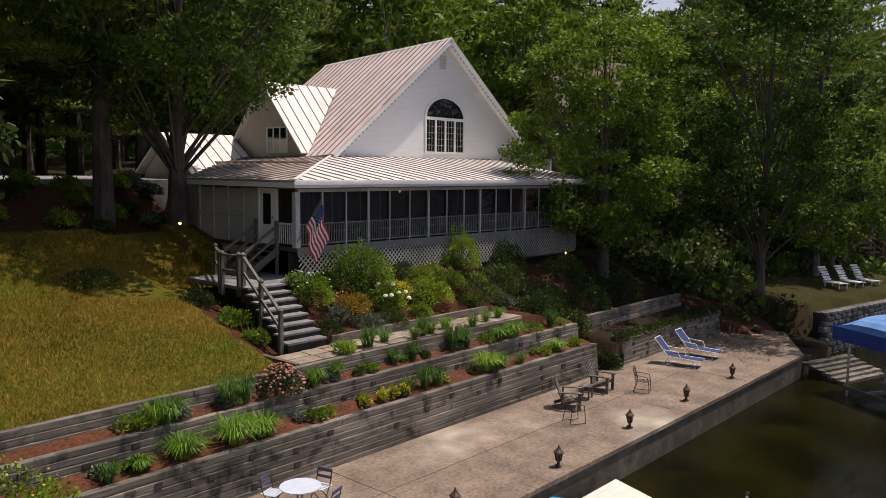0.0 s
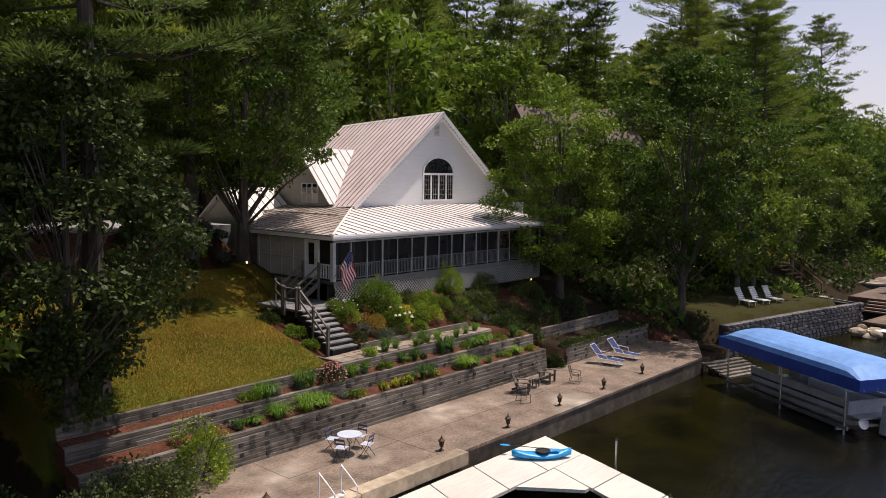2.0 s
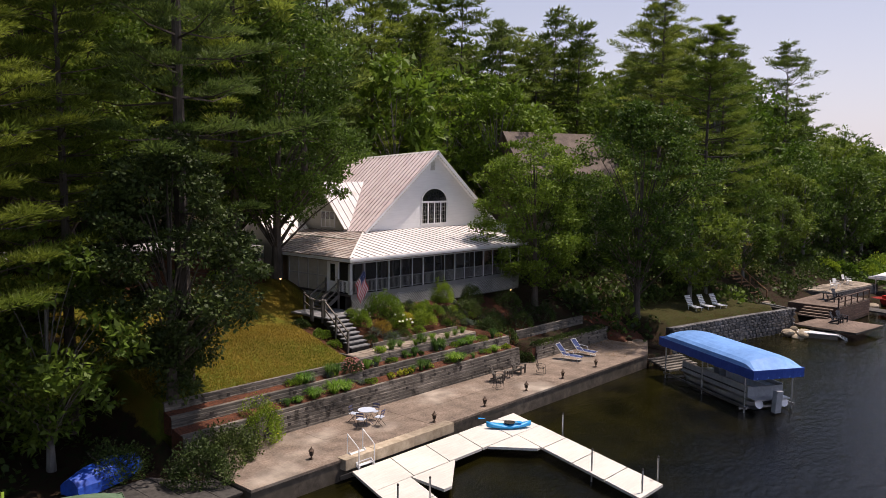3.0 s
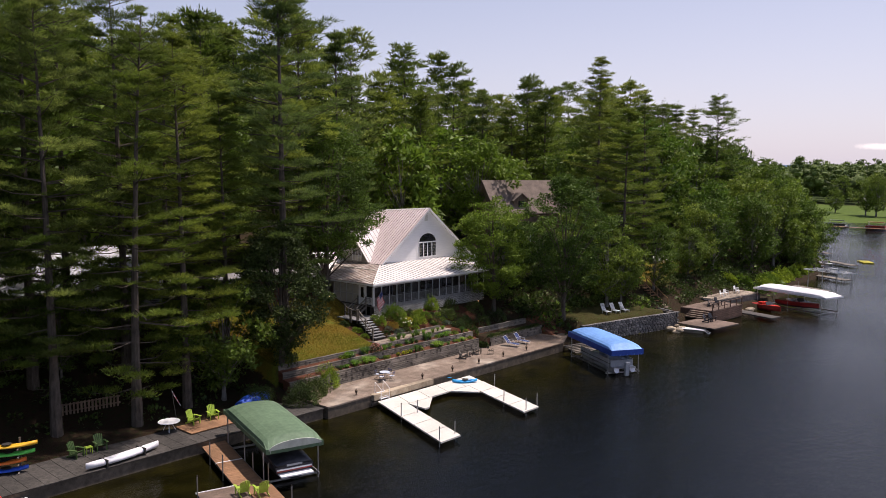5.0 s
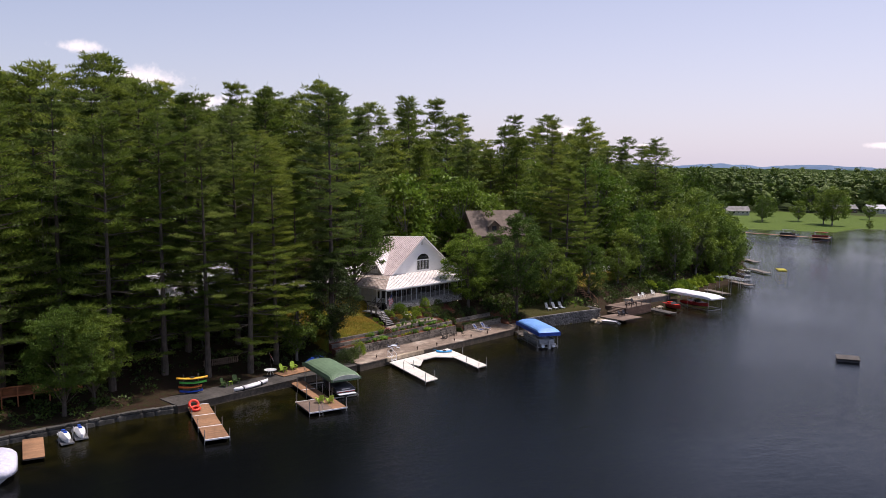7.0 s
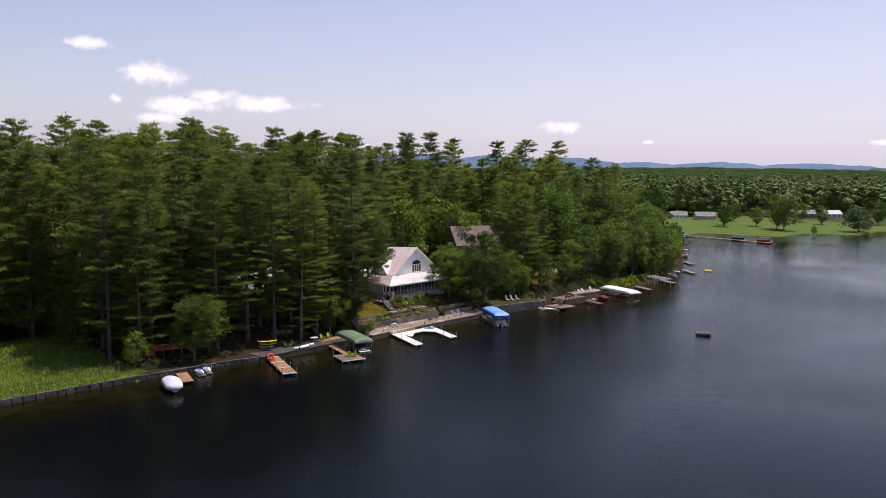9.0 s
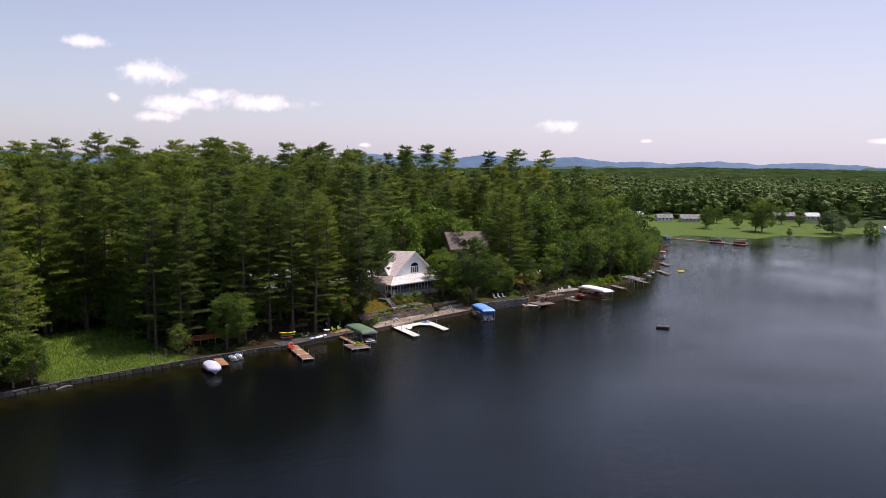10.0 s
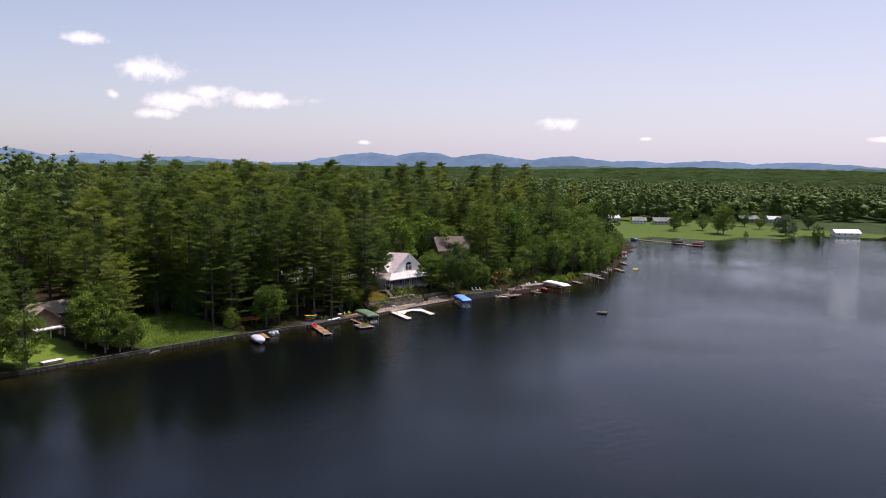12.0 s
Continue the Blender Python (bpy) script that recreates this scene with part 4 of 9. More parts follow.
win = part("arched_window", bbox(WCX - WHALF - 0.1, WCX + WHALF + 0.1, WALLY - 0.05, WALLY + 0.02, WZ0 - 0.12, WZ0 - 0.01), M_WHITE, house, "white arched window with four casements of dark panes")
part("arch_frame", arch_ring(WHALF - 0.04, WARC - 0.06, WHALF + 0.09, WARC + 0.07, WALLY - 0.05, WALLY + 0.02, WZ1 + 0.06, WCX), M_WHITE, win)
pts = [(WCX + (WHALF - 0.04) * math.cos(math.pi * k / 20), WALLY + 0.012, WZ1 + 0.06 + (WARC - 0.06) * math.sin(math.pi * k / 20)) for k in range(21)]
bm = bmesh.new()
bm.faces.new([bm.verts.new(p) for p in pts])
part("fanlight_pane", bm, M_GLASS, win)
part("transom", bbox(WCX - WHALF - 0.08, WCX + WHALF + 0.08, WALLY - 0.05, WALLY + 0.02, WZ1 - 0.08, WZ1 + 0.07), M_WHITE, win)
for k in range(5):
    x = WCX - WHALF + k * WHALF / 2
    part("mullion", bbox(x - 0.055, x + 0.055, WALLY - 0.045, WALLY + 0.02, WZ0 - 0.01, WZ1 - 0.08), M_WHITE, win)
for k in range(4):
    x0, x1 = WCX - WHALF + k * WHALF / 2 + 0.055, WCX - WHALF + (k + 1) * WHALF / 2 - 0.055
    bm = bmesh.new()
    bm.faces.new([bm.verts.new(p) for p in ((x0, WALLY + 0.01, WZ0), (x1, WALLY + 0.01, WZ0), (x1, WALLY + 0.01, WZ1 - 0.08), (x0, WALLY + 0.01, WZ1 - 0.08))])
    pane = part("casement_pane", bm, M_GLASS, win)
    bm = bmesh.new()
    for j in (1, 2):
        u = x0 + (x1 - x0) * j / 3
        box(bm, u - 0.009, u + 0.009, WALLY - 0.006, WALLY + 0.006, WZ0, WZ1 - 0.08)
    for j in range(1, 5):
        v = WZ0 + (WZ1 - 0.08 - WZ0) * j / 5
        box(bm, x0, x1, WALLY - 0.004, WALLY + 0.004, v - 0.009, v + 0.009)
    part("glazing_grid", bm, M_CREAM, pane)
vent = part("gable_vent", bbox(APX - 0.36, APX + 0.2, WALLY - 0.03, WALLY + 0.02, 13.75, 14.55), M_WHITE, house, "white louvred gable vent")
for k in range(8):
    part("louvre", bbox(APX - 0.3, APX + 0.14, WALLY - 0.045, WALLY - 0.03, 13.82 + k * 0.085, 13.87 + k * 0.085), M_CREAM, vent)

# cross gable over the side porch
DX, DY0, DY1, DZ = 8.4, 19.1, 25.1, 9.45
DYC, DAZ = 22.1, 12.8
DS = (DAZ - DZ) / (DYC - DY0)
dorm = part("side_gable_wall", loft(bmesh.new(), [[(x, DY0 + 0.1, 8.5), (x, DY1 - 0.1, 8.5), (x, DY1 - 0.1, DZ), (x, DYC, DAZ - 0.1), (x, DY0 + 0.1, DZ)] for x in (DX + 0.25, DX + 0.4)]), M_CREAM, house, "side gable wall greyed for its shade")
XIN = APX - (APZ - DAZ) / SLOPE
XEV = APX - (APZ - DZ) / SLOPE
seamed_roof("side_gable_roof", [(DX - 0.05, DY0 - 0.1, DZ - 0.12), (XEV, DY0 - 0.1, DZ - 0.12), (XIN, DYC, DAZ), (DX - 0.05, DYC, DAZ)], 0, 0.62, M_ROOF, house, label="bright white standing-seam side gable roof")
seamed_roof("side_gable_roof", [(DX - 0.05, DY1 + 0.1, DZ - 0.12), (XEV, DY1 + 0.1, DZ - 0.12), (XIN, DYC, DAZ), (DX - 0.05, DYC, DAZ)], 0, 0.62, M_ROOF, house)
part("side_fascia_board", bbox(8.75, 8.9, WALLY + 0.1, DY0 + 0.1, 8.9, EZ + 0.02), M_CREAM, house)
sw = part("side_window", bbox(DX + 0.2, DX + 0.26, 20.4, 22.0, 9.35, 10.6), M_WHITE, house, "white side window with raised sash and half blinds")
part("side_pane", bbox(DX + 0.185, DX + 0.2, 20.48, 21.92, 9.98, 10.52), M_GLASS, sw)
part("side_blind", bbox(DX + 0.185, DX + 0.2, 20.48, 21.92, 9.42, 9.95), M_CURTAIN, sw)
for y in (20.4, 20.93, 21.45, 21.96):
    part("side_mullion", bbox(DX + 0.16, DX + 0.2, y - 0.03, y + 0.05, 9.35, 10.6), M_WHITE, sw)

# porch roof, hipped round the corner
EX = HX0 - 0.35
EY = HY0 - 0.35
seamed_roof("porch_roof", [(EX, EY, EAVE), (HX1 + 1.2, EY, EAVE), (HX1 + 1.2, WALLY, WTOP), (8.9, WALLY, WTOP)], 0, 0.62, M_ROOF, house, label="white standing-seam porch roof")
# tree shade is mixed into the rusty colour of this side
seamed_roof("porch_roof", [(EX, EY, EAVE), (EX, 18.3, EAVE), (8.9, 25.0, WTOP), (8.9, WALLY, WTOP)], 0, 0.62, M_RUST_SHADE, house, label="rust-streaked porch roof darkened for tree shade")
part("hip_cap", beam(bmesh.new(), (EX, EY, EAVE + 0.03), (8.9, WALLY, WTOP + 0.03), 0.12, 0.05), M_ROOF, house)
part("fascia", bbox(EX, HX1 + 1.2, EY + 0.0, EY + 0.05, EAVE - 0.26, EAVE - 0.08), M_WHITE, house)
part("fascia", bbox(EX, EX + 0.05, EY + 0.06, 18.3, EAVE - 0.26, EAVE - 0.08), M_WHITE, house)
part("gutter", bbox(EX - 0.1, HX1 + 1.2, EY - 0.1, EY - 0.005, EAVE - 0.16, EAVE - 0.05), M_WHITE, house)
part("porch_ceiling", bbox(EX + 0.06, HX1 + 1.1, EY + 0.06, WALLY, EAVE - 0.3, EAVE - 0.27), M_BROWNWALL, house)
part("header", bbox(HX0, HX1, HY0 - 0.05, HY0 + 0.1, EAVE - 0.42, EAVE - 0.28), M_PORCH, house)
part("porch_floor", bbox(HX0 - 0.05, HX1 + 0.05, HY0 - 0.06, 18.0, FLOOR - 0.14, FLOOR), M_GREYDECK, house)
part("rim_board", bbox(HX0 - 0.06, HX1 + 0.06, HY0 - 0.1, HY0 - 0.06, FLOOR - 0.26, FLOOR + 0.02), M_BALUSTER, house)
# inner house walls, seen dimly through the screens; front one browned for porch shade
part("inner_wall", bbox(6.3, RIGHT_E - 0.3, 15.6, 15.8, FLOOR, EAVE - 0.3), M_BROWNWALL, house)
part("inner_wall", bbox(6.3, 6.5, 15.8, BACK, FLOOR - 1.0, EAVE + 0.7), M_CREAM, house)
part("back_wall", bbox(6.5, RIGHT_E - 0.3, BACK - 0.3, BACK - 0.1, FLOOR - 1.0, EZ), M_CREAM, house)
part("end_wall", bbox(RIGHT_E - 0.5, RIGHT_E - 0.3, 15.8, BACK - 0.3, FLOOR - 2.0, EZ), M_SIDING, house)
part("foundation", bbox(6.5, RIGHT_E - 0.5, 15.8, BACK - 0.3, FLOOR - 2.4, FLOOR - 0.15), M_CONC_EDGE, house)
for x0, x1 in ((7.2, 8.9), (10.0, 11.8), (13.2, 15.4), (17.0, 18.8)):
    iw = part("porch_window", bbox(x0, x1, 15.52, 15.59, FLOOR + 0.05, FLOOR + 2.0), M_WHITE, house)
    part("porch_pane", bbox(x0 + 0.1, x1 - 0.1, 15.5, 15.52, FLOOR + 0.15, FLOOR + 1.9), M_GLASS, iw)
# posts and screens
BAYS = 16
bw = (HX1 - HX0) / BAYS
for k in range(BAYS + 1):
    x = HX0 + k * bw
    big = k % 3 == 0 or k == BAYS
    w = 0.038 if big else 0.022
    if k == 0:
        w = 0.1
    post = part("porch_post", bbox(x - w, x + w, HY0 - 0.04, HY0 + 2 * w - 0.04, FLOOR, EAVE - 0.42), M_PORCH, house)
    if k < BAYS:
        bm = bmesh.new()
        bm.faces.new([bm.verts.new(p) for p in ((x + w, HY0 + 0.09, FLOOR), (x + bw - 0.04, HY0 + 0.09, FLOOR), (x + bw - 0.04, HY0 + 0.09, EAVE - 0.42), (x + w, HY0 + 0.09, EAVE - 0.42))])
        part("screen", bm, M_SCREEN, house)
        rail = part("porch_rail", bbox(x + w, x + bw - 0.035, HY0 - 0.03, HY0 + 0.04, FLOOR + 0.79, FLOOR + 0.83), M_BALUSTER, house)
        part("bottom_rail", bbox(x + w, x + bw - 0.035, HY0 - 0.03, HY0 + 0.03, FLOOR + 0.08, FLOOR + 0.13), M_BALUSTER, rail)
        for j in range(9):
            u = x + w + (j + 0.5) * (bw - w - 0.035) / 9
            part("baluster", bbox(u - 0.016, u + 0.016, HY0 - 0.012, HY0 + 0.02, FLOOR + 0.14, FLOOR + 0.78), M_BALUSTER, rail)
# lattice skirt
bm = bmesh.new()
lz0, lz1 = 4.55, FLOOR - 0.26
n = int((HX1 - HX0 + lz1 - lz0) / 0.2)
for k in range(n):
    for s in (-1, 1):
        x0 = HX0 + k * 0.2 - (lz1 - lz0 if s > 0 else 0)
        x1 = x0 + (lz1 - lz0)
        za, zb = (lz0, lz1) if s > 0 else (lz1, lz0)
        a, b = Vector((x0, 0, za)), Vector((x1, 0, zb))
        lo, hi = max(HX0, x0), min(HX1, x1)
        if hi - lo < 0.05:
            continue
        fa, fb = (lo - x0) / (x1 - x0), (hi - x0) / (x1 - x0)
        p, q = a.lerp(b, fa), a.lerp(b, fb)
        y = HY0 - 0.075 if s > 0 else HY0 - 0.062
        beam(bm, (p.x, y, p.z), (q.x, y, q.z), 0.011, 0.036)
part("lattice_skirt", bm, M_LATTICE, house, "white diagonal lattice skirt greyed for its shade")
# added dark sheet stands in for the shade beneath the porch floor
part("under_porch_shade_sheet", bbox(HX0, HX1, HY0 + 0.5, HY0 + 0.55, 4.0, FLOOR - 0.15), M_DARK, house)
# side of the porch: screened panels and the door
bm = bmesh.new()
bm.faces.new([bm.verts.new(p) for p in ((HX0 + 0.09, HY0, FLOOR), (HX0 + 0.09, 17.8, FLOOR), (HX0 + 0.09, 17.8, EAVE - 0.3), (HX0 + 0.09, HY0, EAVE - 0.3))])
part("side_screen", bm, M_SCREEN, house)
part("side_wainscot", bbox(HX0 + 0.02, HX0 + 0.06, 13.75, 17.8, FLOOR - 1.1, FLOOR + 0.95), M_CREAM, house, "porch side panelling greyed for its shade")
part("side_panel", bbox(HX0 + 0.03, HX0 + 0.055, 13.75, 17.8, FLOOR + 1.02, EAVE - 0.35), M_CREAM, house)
for k in range(5):
    y = 13.75 + k * 1.0
    part("side_stud", bbox(HX0 - 0.03, HX0 + 0.05, y - 0.04, y + 0.04, FLOOR - 0.3, EAVE - 0.3), M_PORCH, house)
part("side_midrail", bbox(HX0 - 0.02, HX0 + 0.04, 13.8, 17.8, FLOOR + 0.93, FLOOR + 1.03), M_PORCH, house)
door = part("porch_door", bbox(HX0 - 0.03, HX0 + 0.03, 12.75, 13.65, FLOOR + 0.04, FLOOR + 2.08), M_WHITE, house, "white half-glazed porch door")
part("door_pane", bbox(HX0 - 0.045, HX0 - 0.03, 12.98, 13.42, FLOOR + 0.75, FLOOR + 1.85), M_GLASS, door)
part("door_knob", lathe(bmesh.new(), [(0.02, 0), (0.035, 0.03), (0.02, 0.06)], 8, (HX0 - 0.06, 12.85, FLOOR + 0.98)), M_BRONZE, door)
for y in (12.7, 13.7):
    part("door_jamb", bbox(HX0 - 0.05, HX0 + 0.06, y - 0.05, y + 0.05, FLOOR, EAVE - 0.3), M_WHITE, house)
srail = part("side_rail", bbox(HX0 - 0.02, HX0 + 0.03, 11.62, 12.65, FLOOR + 0.78, FLOOR + 0.84), M_WHITE, house)
for j in range(8):
    y = 11.68 + j * 0.125
    part("baluster", bbox(HX0 - 0.01, HX0 + 0.02, y - 0.016, y + 0.016, FLOOR + 0.1, FLOOR + 0.78), M_WHITE, srail)
# back wing with its own roof
seamed_roof("wing_roof", [(4.6, 22.2, 8.3), (8.5, 22.2, 8.3), (8.5, 24.9, 10.25), (4.6, 24.9, 10.25)], 0, 0.62, M_ROOF, house, label="white seamed roof of the back wing")
seamed_roof("wing_roof", [(4.6, 27.6, 8.3), (8.5, 27.6, 8.3), (8.5, 24.9, 10.25), (4.6, 24.9, 10.25)], 0, 0.62, M_ROOF, house)
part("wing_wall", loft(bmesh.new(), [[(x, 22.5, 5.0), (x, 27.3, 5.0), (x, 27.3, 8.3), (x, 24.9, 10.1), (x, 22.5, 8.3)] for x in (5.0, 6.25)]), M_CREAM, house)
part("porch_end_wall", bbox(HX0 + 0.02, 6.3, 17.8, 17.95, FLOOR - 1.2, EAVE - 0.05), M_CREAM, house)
# wall lamp lit on the porch
lampm = bpy.data.materials.new("lamp_glow")
lampm.use_nodes = True
lampm.node_tree.nodes["Principled BSDF"].inputs["Emission Color"].default_value = (1, 0.55, 0.2, 1)
lampm.node_tree.nodes["Principled BSDF"].inputs["Emission Strength"].default_value = 4.0
M_LAMP = lampm
plamp = thing("porch_lamp", "small lit wall lamp on the porch wall", "lamp", pose(11.2, 15.42, FLOOR + 1.75))
part("lamp_bulb", lathe(bmesh.new(), [(0.02, -0.05), (0.06, 0), (0.05, 0.08), (0.02, 0.11)], 8), M_LAMP, plamp)
part("lamp_plate", bbox(-0.05, 0.05, 0.03, 0.1, -0.1, 0.12), M_BRONZE, plamp)


# ---------------- wharf, retaining walls and steps ----------------
def ground_z(x, y):
    return float(land_height(np.array([x]), np.array([y]))[0])


# low lit garden lamps by the shade tree and the porch end
for x, y in ((1.0, 17.0), (18.4, 11.0)):
    gl_ = thing("garden_lamp", "small lit garden lamp on a short black stem", "lamp", pose(x, y, ground_z(x, y)), "garden lamps by the house")
    part("stem", tube(bmesh.new(), [(0, 0, -0.1), (0, 0, 0.42)], 0.02, 6), M_BLACK, gl_)
    part("bulb", lathe(bmesh.new(), [(0.03, 0.42), (0.055, 0.46), (0.05, 0.52)], 8), M_LAMP, gl_)
    part("cap", lathe(bmesh.new(), [(0.12, 0.53), (0.1, 0.56), (0.02, 0.6)], 10), M_BLACK, gl_)


rng = random.Random(7)
wharf = thing("wharf", "long old concrete wharf of jointed slabs along the water", "wharf", kind="structure")
def wharf_front(x):
    """The water edge of the wharf, which bends inland at its east end."""
    return 0.06 + 0.52 * max(0.0, x - 20.0)


edge_pts = [(-13.1, 0.1), (20.0, 0.1), (24.2, wharf_front(24.2) + 0.04), (24.2, 5.0), (-13.1, 5.0)]
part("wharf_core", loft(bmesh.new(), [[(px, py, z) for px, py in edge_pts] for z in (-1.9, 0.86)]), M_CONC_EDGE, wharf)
x = -13.1
while x < 24.0:
    w = min(rng.choice((5.2, 5.8, 6.6)), 24.2 - x)
    cuts = [x + 0.008] + ([20.0] if x < 20.0 < x + w else []) + [x + w - 0.008]
    for back in (False, True):
        dz = rng.uniform(-0.005, 0.005)
        if back:
            cuts = [cuts[0], cuts[-1]]
        lo = [(c, 2.57 if back else wharf_front(c), 0.99 + dz) for c in cuts]
        hi = [(c, 4.86 if back else 2.555, 0.99 + dz) for c in reversed(cuts)]
        part("concrete_slab", slab(bmesh.new(), lo + hi, 0.12), M_CONC, wharf)
    x += w
x = -13.1
while x < 24.0:
    w = min(rng.uniform(1.8, 3.4), 24.2 - x)
    if -9.2 < x < -2.4:
        part("kerb_block", bbox(x + 0.01, x + w - 0.02, -0.24 - rng.uniform(0, 0.04), 0.3 + rng.uniform(0, 0.06), 0.55, 1.03 + rng.uniform(0, 0.03)), M_TANROCK, wharf)
    x += w


def timber_wall(name, x0, x1, y, z0, z1, label, courses, batter=0.02, thick=0.19):
    """Stacked timbers with staggered joints and the ends of tie-back timbers."""
    w = thing(name, label, "retaining wall", kind="structure")
    h = (z1 - z0) / courses
    part("wall_backing", bbox(x0 + 0.02, x1 - 0.02, y + thick, y + thick + 0.12, z0 - 0.1, z1 - 0.05), M_TIMBER_END, w)
    for k in range(courses):
        x = x0 - (0.9 if k % 2 else 0)
        while x < x1 - 0.05:
            l = rng.uniform(2.2, 2.6)
            a, b = max(x, x0), min(x + l, x1)
            if b - a > 0.1:
                o = batter * k + rng.uniform(-0.008, 0.008)
                zz = z0 + k * h
                j = rng.uniform(-0.006, 0.006)
                part("timber", loft(bmesh.new(), [[(u, y + o + 0.012, zz + 0.004), (u, y + o, zz + 0.018 + j), (u, y + o, zz + h - 0.02 + j), (u, y + o + 0.014, zz + h - 0.005), (u, y + o + thick, zz + h - 0.005), (u, y + o + thick, zz + 0.004)] for u in (a + 0.004, b - 0.004)]), M_GREYWOOD, w)
            x += l
        if 0 < k < courses - 1 or courses < 4:
            x = x0 + 0.9 + 1.1 * (k % 2)
            while x < x1 - 0.3:
                if rng.random() < 0.62:
                    zz = z0 + k * h
                    part("tie_end", bbox(x - 0.085, x + 0.085, y + batter * k - 0.028, y + batter * k + 0.05, zz + 0.02, zz + h - 0.02), M_TIMBER_END, w)
                x += 2.35
    return w


timber_wall("retaining_wall_lower", -13.3, 11.1, 4.66, 0.95, 2.15, "lower retaining wall of weathered grey timbers", 7)
timber_wall("retaining_wall_middle", -13.3, 11.2, 5.62, 2.0, 2.78, "middle retaining wall of weathered grey timbers", 5)
timber_wall("retaining_wall_upper", -13.3, 8.4, 6.22, 2.6, 3.3, "upper retaining wall of weathered grey timbers", 4, thick=0.15)
timber_wall("retaining_wall_east", 13.0, 22.6, 4.66, 0.95, 1.95, "retaining wall of pale timbers behind the loungers", 6)
timber_wall("retaining_wall_return", 12.6, 21.5, 6.3, 1.9, 2.75, "shaded upper timber wall in the planting", 4)
for nm, a in (("soil_terrace_lower", (-13.3, 11.1, 4.8, 5.72, 1.2, 2.08)), ("soil_terrace_middle", (-13.3, 11.2, 5.75, 6.35, 1.9, 2.72)), ("soil_terrace_east", (12.6, 22.6, 4.8, 6.5, 1.0, 1.85))):
    bm = bmesh.new()
    nxs = int((a[1] - a[0]) / 0.3)
    rows = []
    for i in range(nxs + 1):
        u = a[0] + (a[1] - a[0]) * i / nxs
        rows.append([(u, a[2], a[4]), (u, a[3], a[4])] + [(u, a[3] - (a[3] - a[2]) * j / 4, a[5] + 0.05 * noise.noise((u * 1.7, j * 1.3, 3.0)) + 0.2 * (1 - j / 4)) for j in range(5)])
    loft(bm, rows)
    single(nm, bm, M_MULCH, "planting bed of red-brown bark mulch between timber walls", "planting bed", kind="structure")
bm = bmesh.new()
rows = []
for i in range(15):
    u = 22.4 + 4.4 * i / 14
    rows.append([(u, 2.9, 0.2), (u, 8.0, 0.2)] + [(u, 8.0 - 5.1 * j / 6, 2.6 - 1.75 * (j / 6) ** 1.3 + 0.12 * noise.noise((u * 1.3, j * 0.9, 7.0))) for j in range(7)])
loft(bm, rows)
single("soil_bank_east", bm, M_MULCH, "dark leaf-covered soil bank at the wharf end", "bank", kind="structure", smooth=True)
gl = np.random.default_rng(91)
n = 1500
X, Y = gl.uniform(16.5, 24.0, n), 4.7 - 3.9 * gl.uniform(0, 1, n) ** 1.4
ok = (Y > 0.35 + 0.52 * np.maximum(0, X - 20)) & (gl.uniform(0, 1, n) < (X - 15.5) / 7)
A = unit(gl.normal(size=(n, 3)) * [1, 1, 0.12])[ok]
M_DEADLEAF = leaf("dry_fallen_leaves", (0.1, 0.055, 0.02), (0.26, 0.15, 0.06), 0.1, 0.4)
tagged(new("fallen_leaves", quad_mesh("fallen_leaves", blades(np.stack([X, Y, np.full(n, 1.006)], -1)[ok], A, gl.uniform(0.07, 0.16, ok.sum()), 0.035, gl, up=0.25), M_DEADLEAF)), "dry brown leaves scattered over the wharf end", "leaves", kind="stuff")
# flagged path above the walls
path = thing("flagstone_path", "tan flagstone path between timber edgings", "path", kind="structure")
x = -1.5
while x < 8.2:
    w = rng.uniform(0.6, 1.1)
    y = 6.52
    while y < 7.75:
        d = min(rng.uniform(0.45, 0.75), 7.85 - y)
        part("flagstone", slab(bmesh.new(), [(x + 0.02, y + rng.uniform(0.01, 0.04), 3.285 + rng.uniform(0, 0.02)), (x + w - rng.uniform(0.015, 0.05), y + 0.02, 3.295), (x + w - 0.02, y + d - rng.uniform(0.02, 0.05), 3.295), (x + rng.uniform(0.015, 0.05), y + d - 0.02, 3.29)], 0.09), M_FLAG, path)
        y += d
    x += w
part("edging", bbox(0.8, 8.4, 7.87, 8.0, 3.1, 3.52), M_GREYWOOD, path)
part("edging", bbox(-1.75, -1.6, 6.4, 8.0, 3.05, 3.36), M_GREYWOOD, path)

# garden steps with rail
steps = thing("garden_steps", "bluestone garden steps with a grey wooden handrail", "steps", kind="structure")
N = 8
SX0, SX1 = -0.9, 0.55
for k in range(N):
    y = 7.85 + k * 0.37
    z = 3.36 + (k + 1) * 0.187
    part("tread", bbox(SX0 + 0.06 * k, SX1 + 0.06 * k, y - 0.03, y + 0.42, z - 0.06, z), M_STONE, steps)
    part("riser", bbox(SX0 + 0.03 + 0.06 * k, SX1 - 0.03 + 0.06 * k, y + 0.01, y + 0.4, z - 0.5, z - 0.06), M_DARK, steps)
TOPZ, TOPY = 3.36 + N * 0.187, 7.85 + N * 0.37
part("landing", bbox(-0.45, 2.25, TOPY, TOPY + 3.2, TOPZ - 0.12, TOPZ - 0.01), M_STONE, steps)


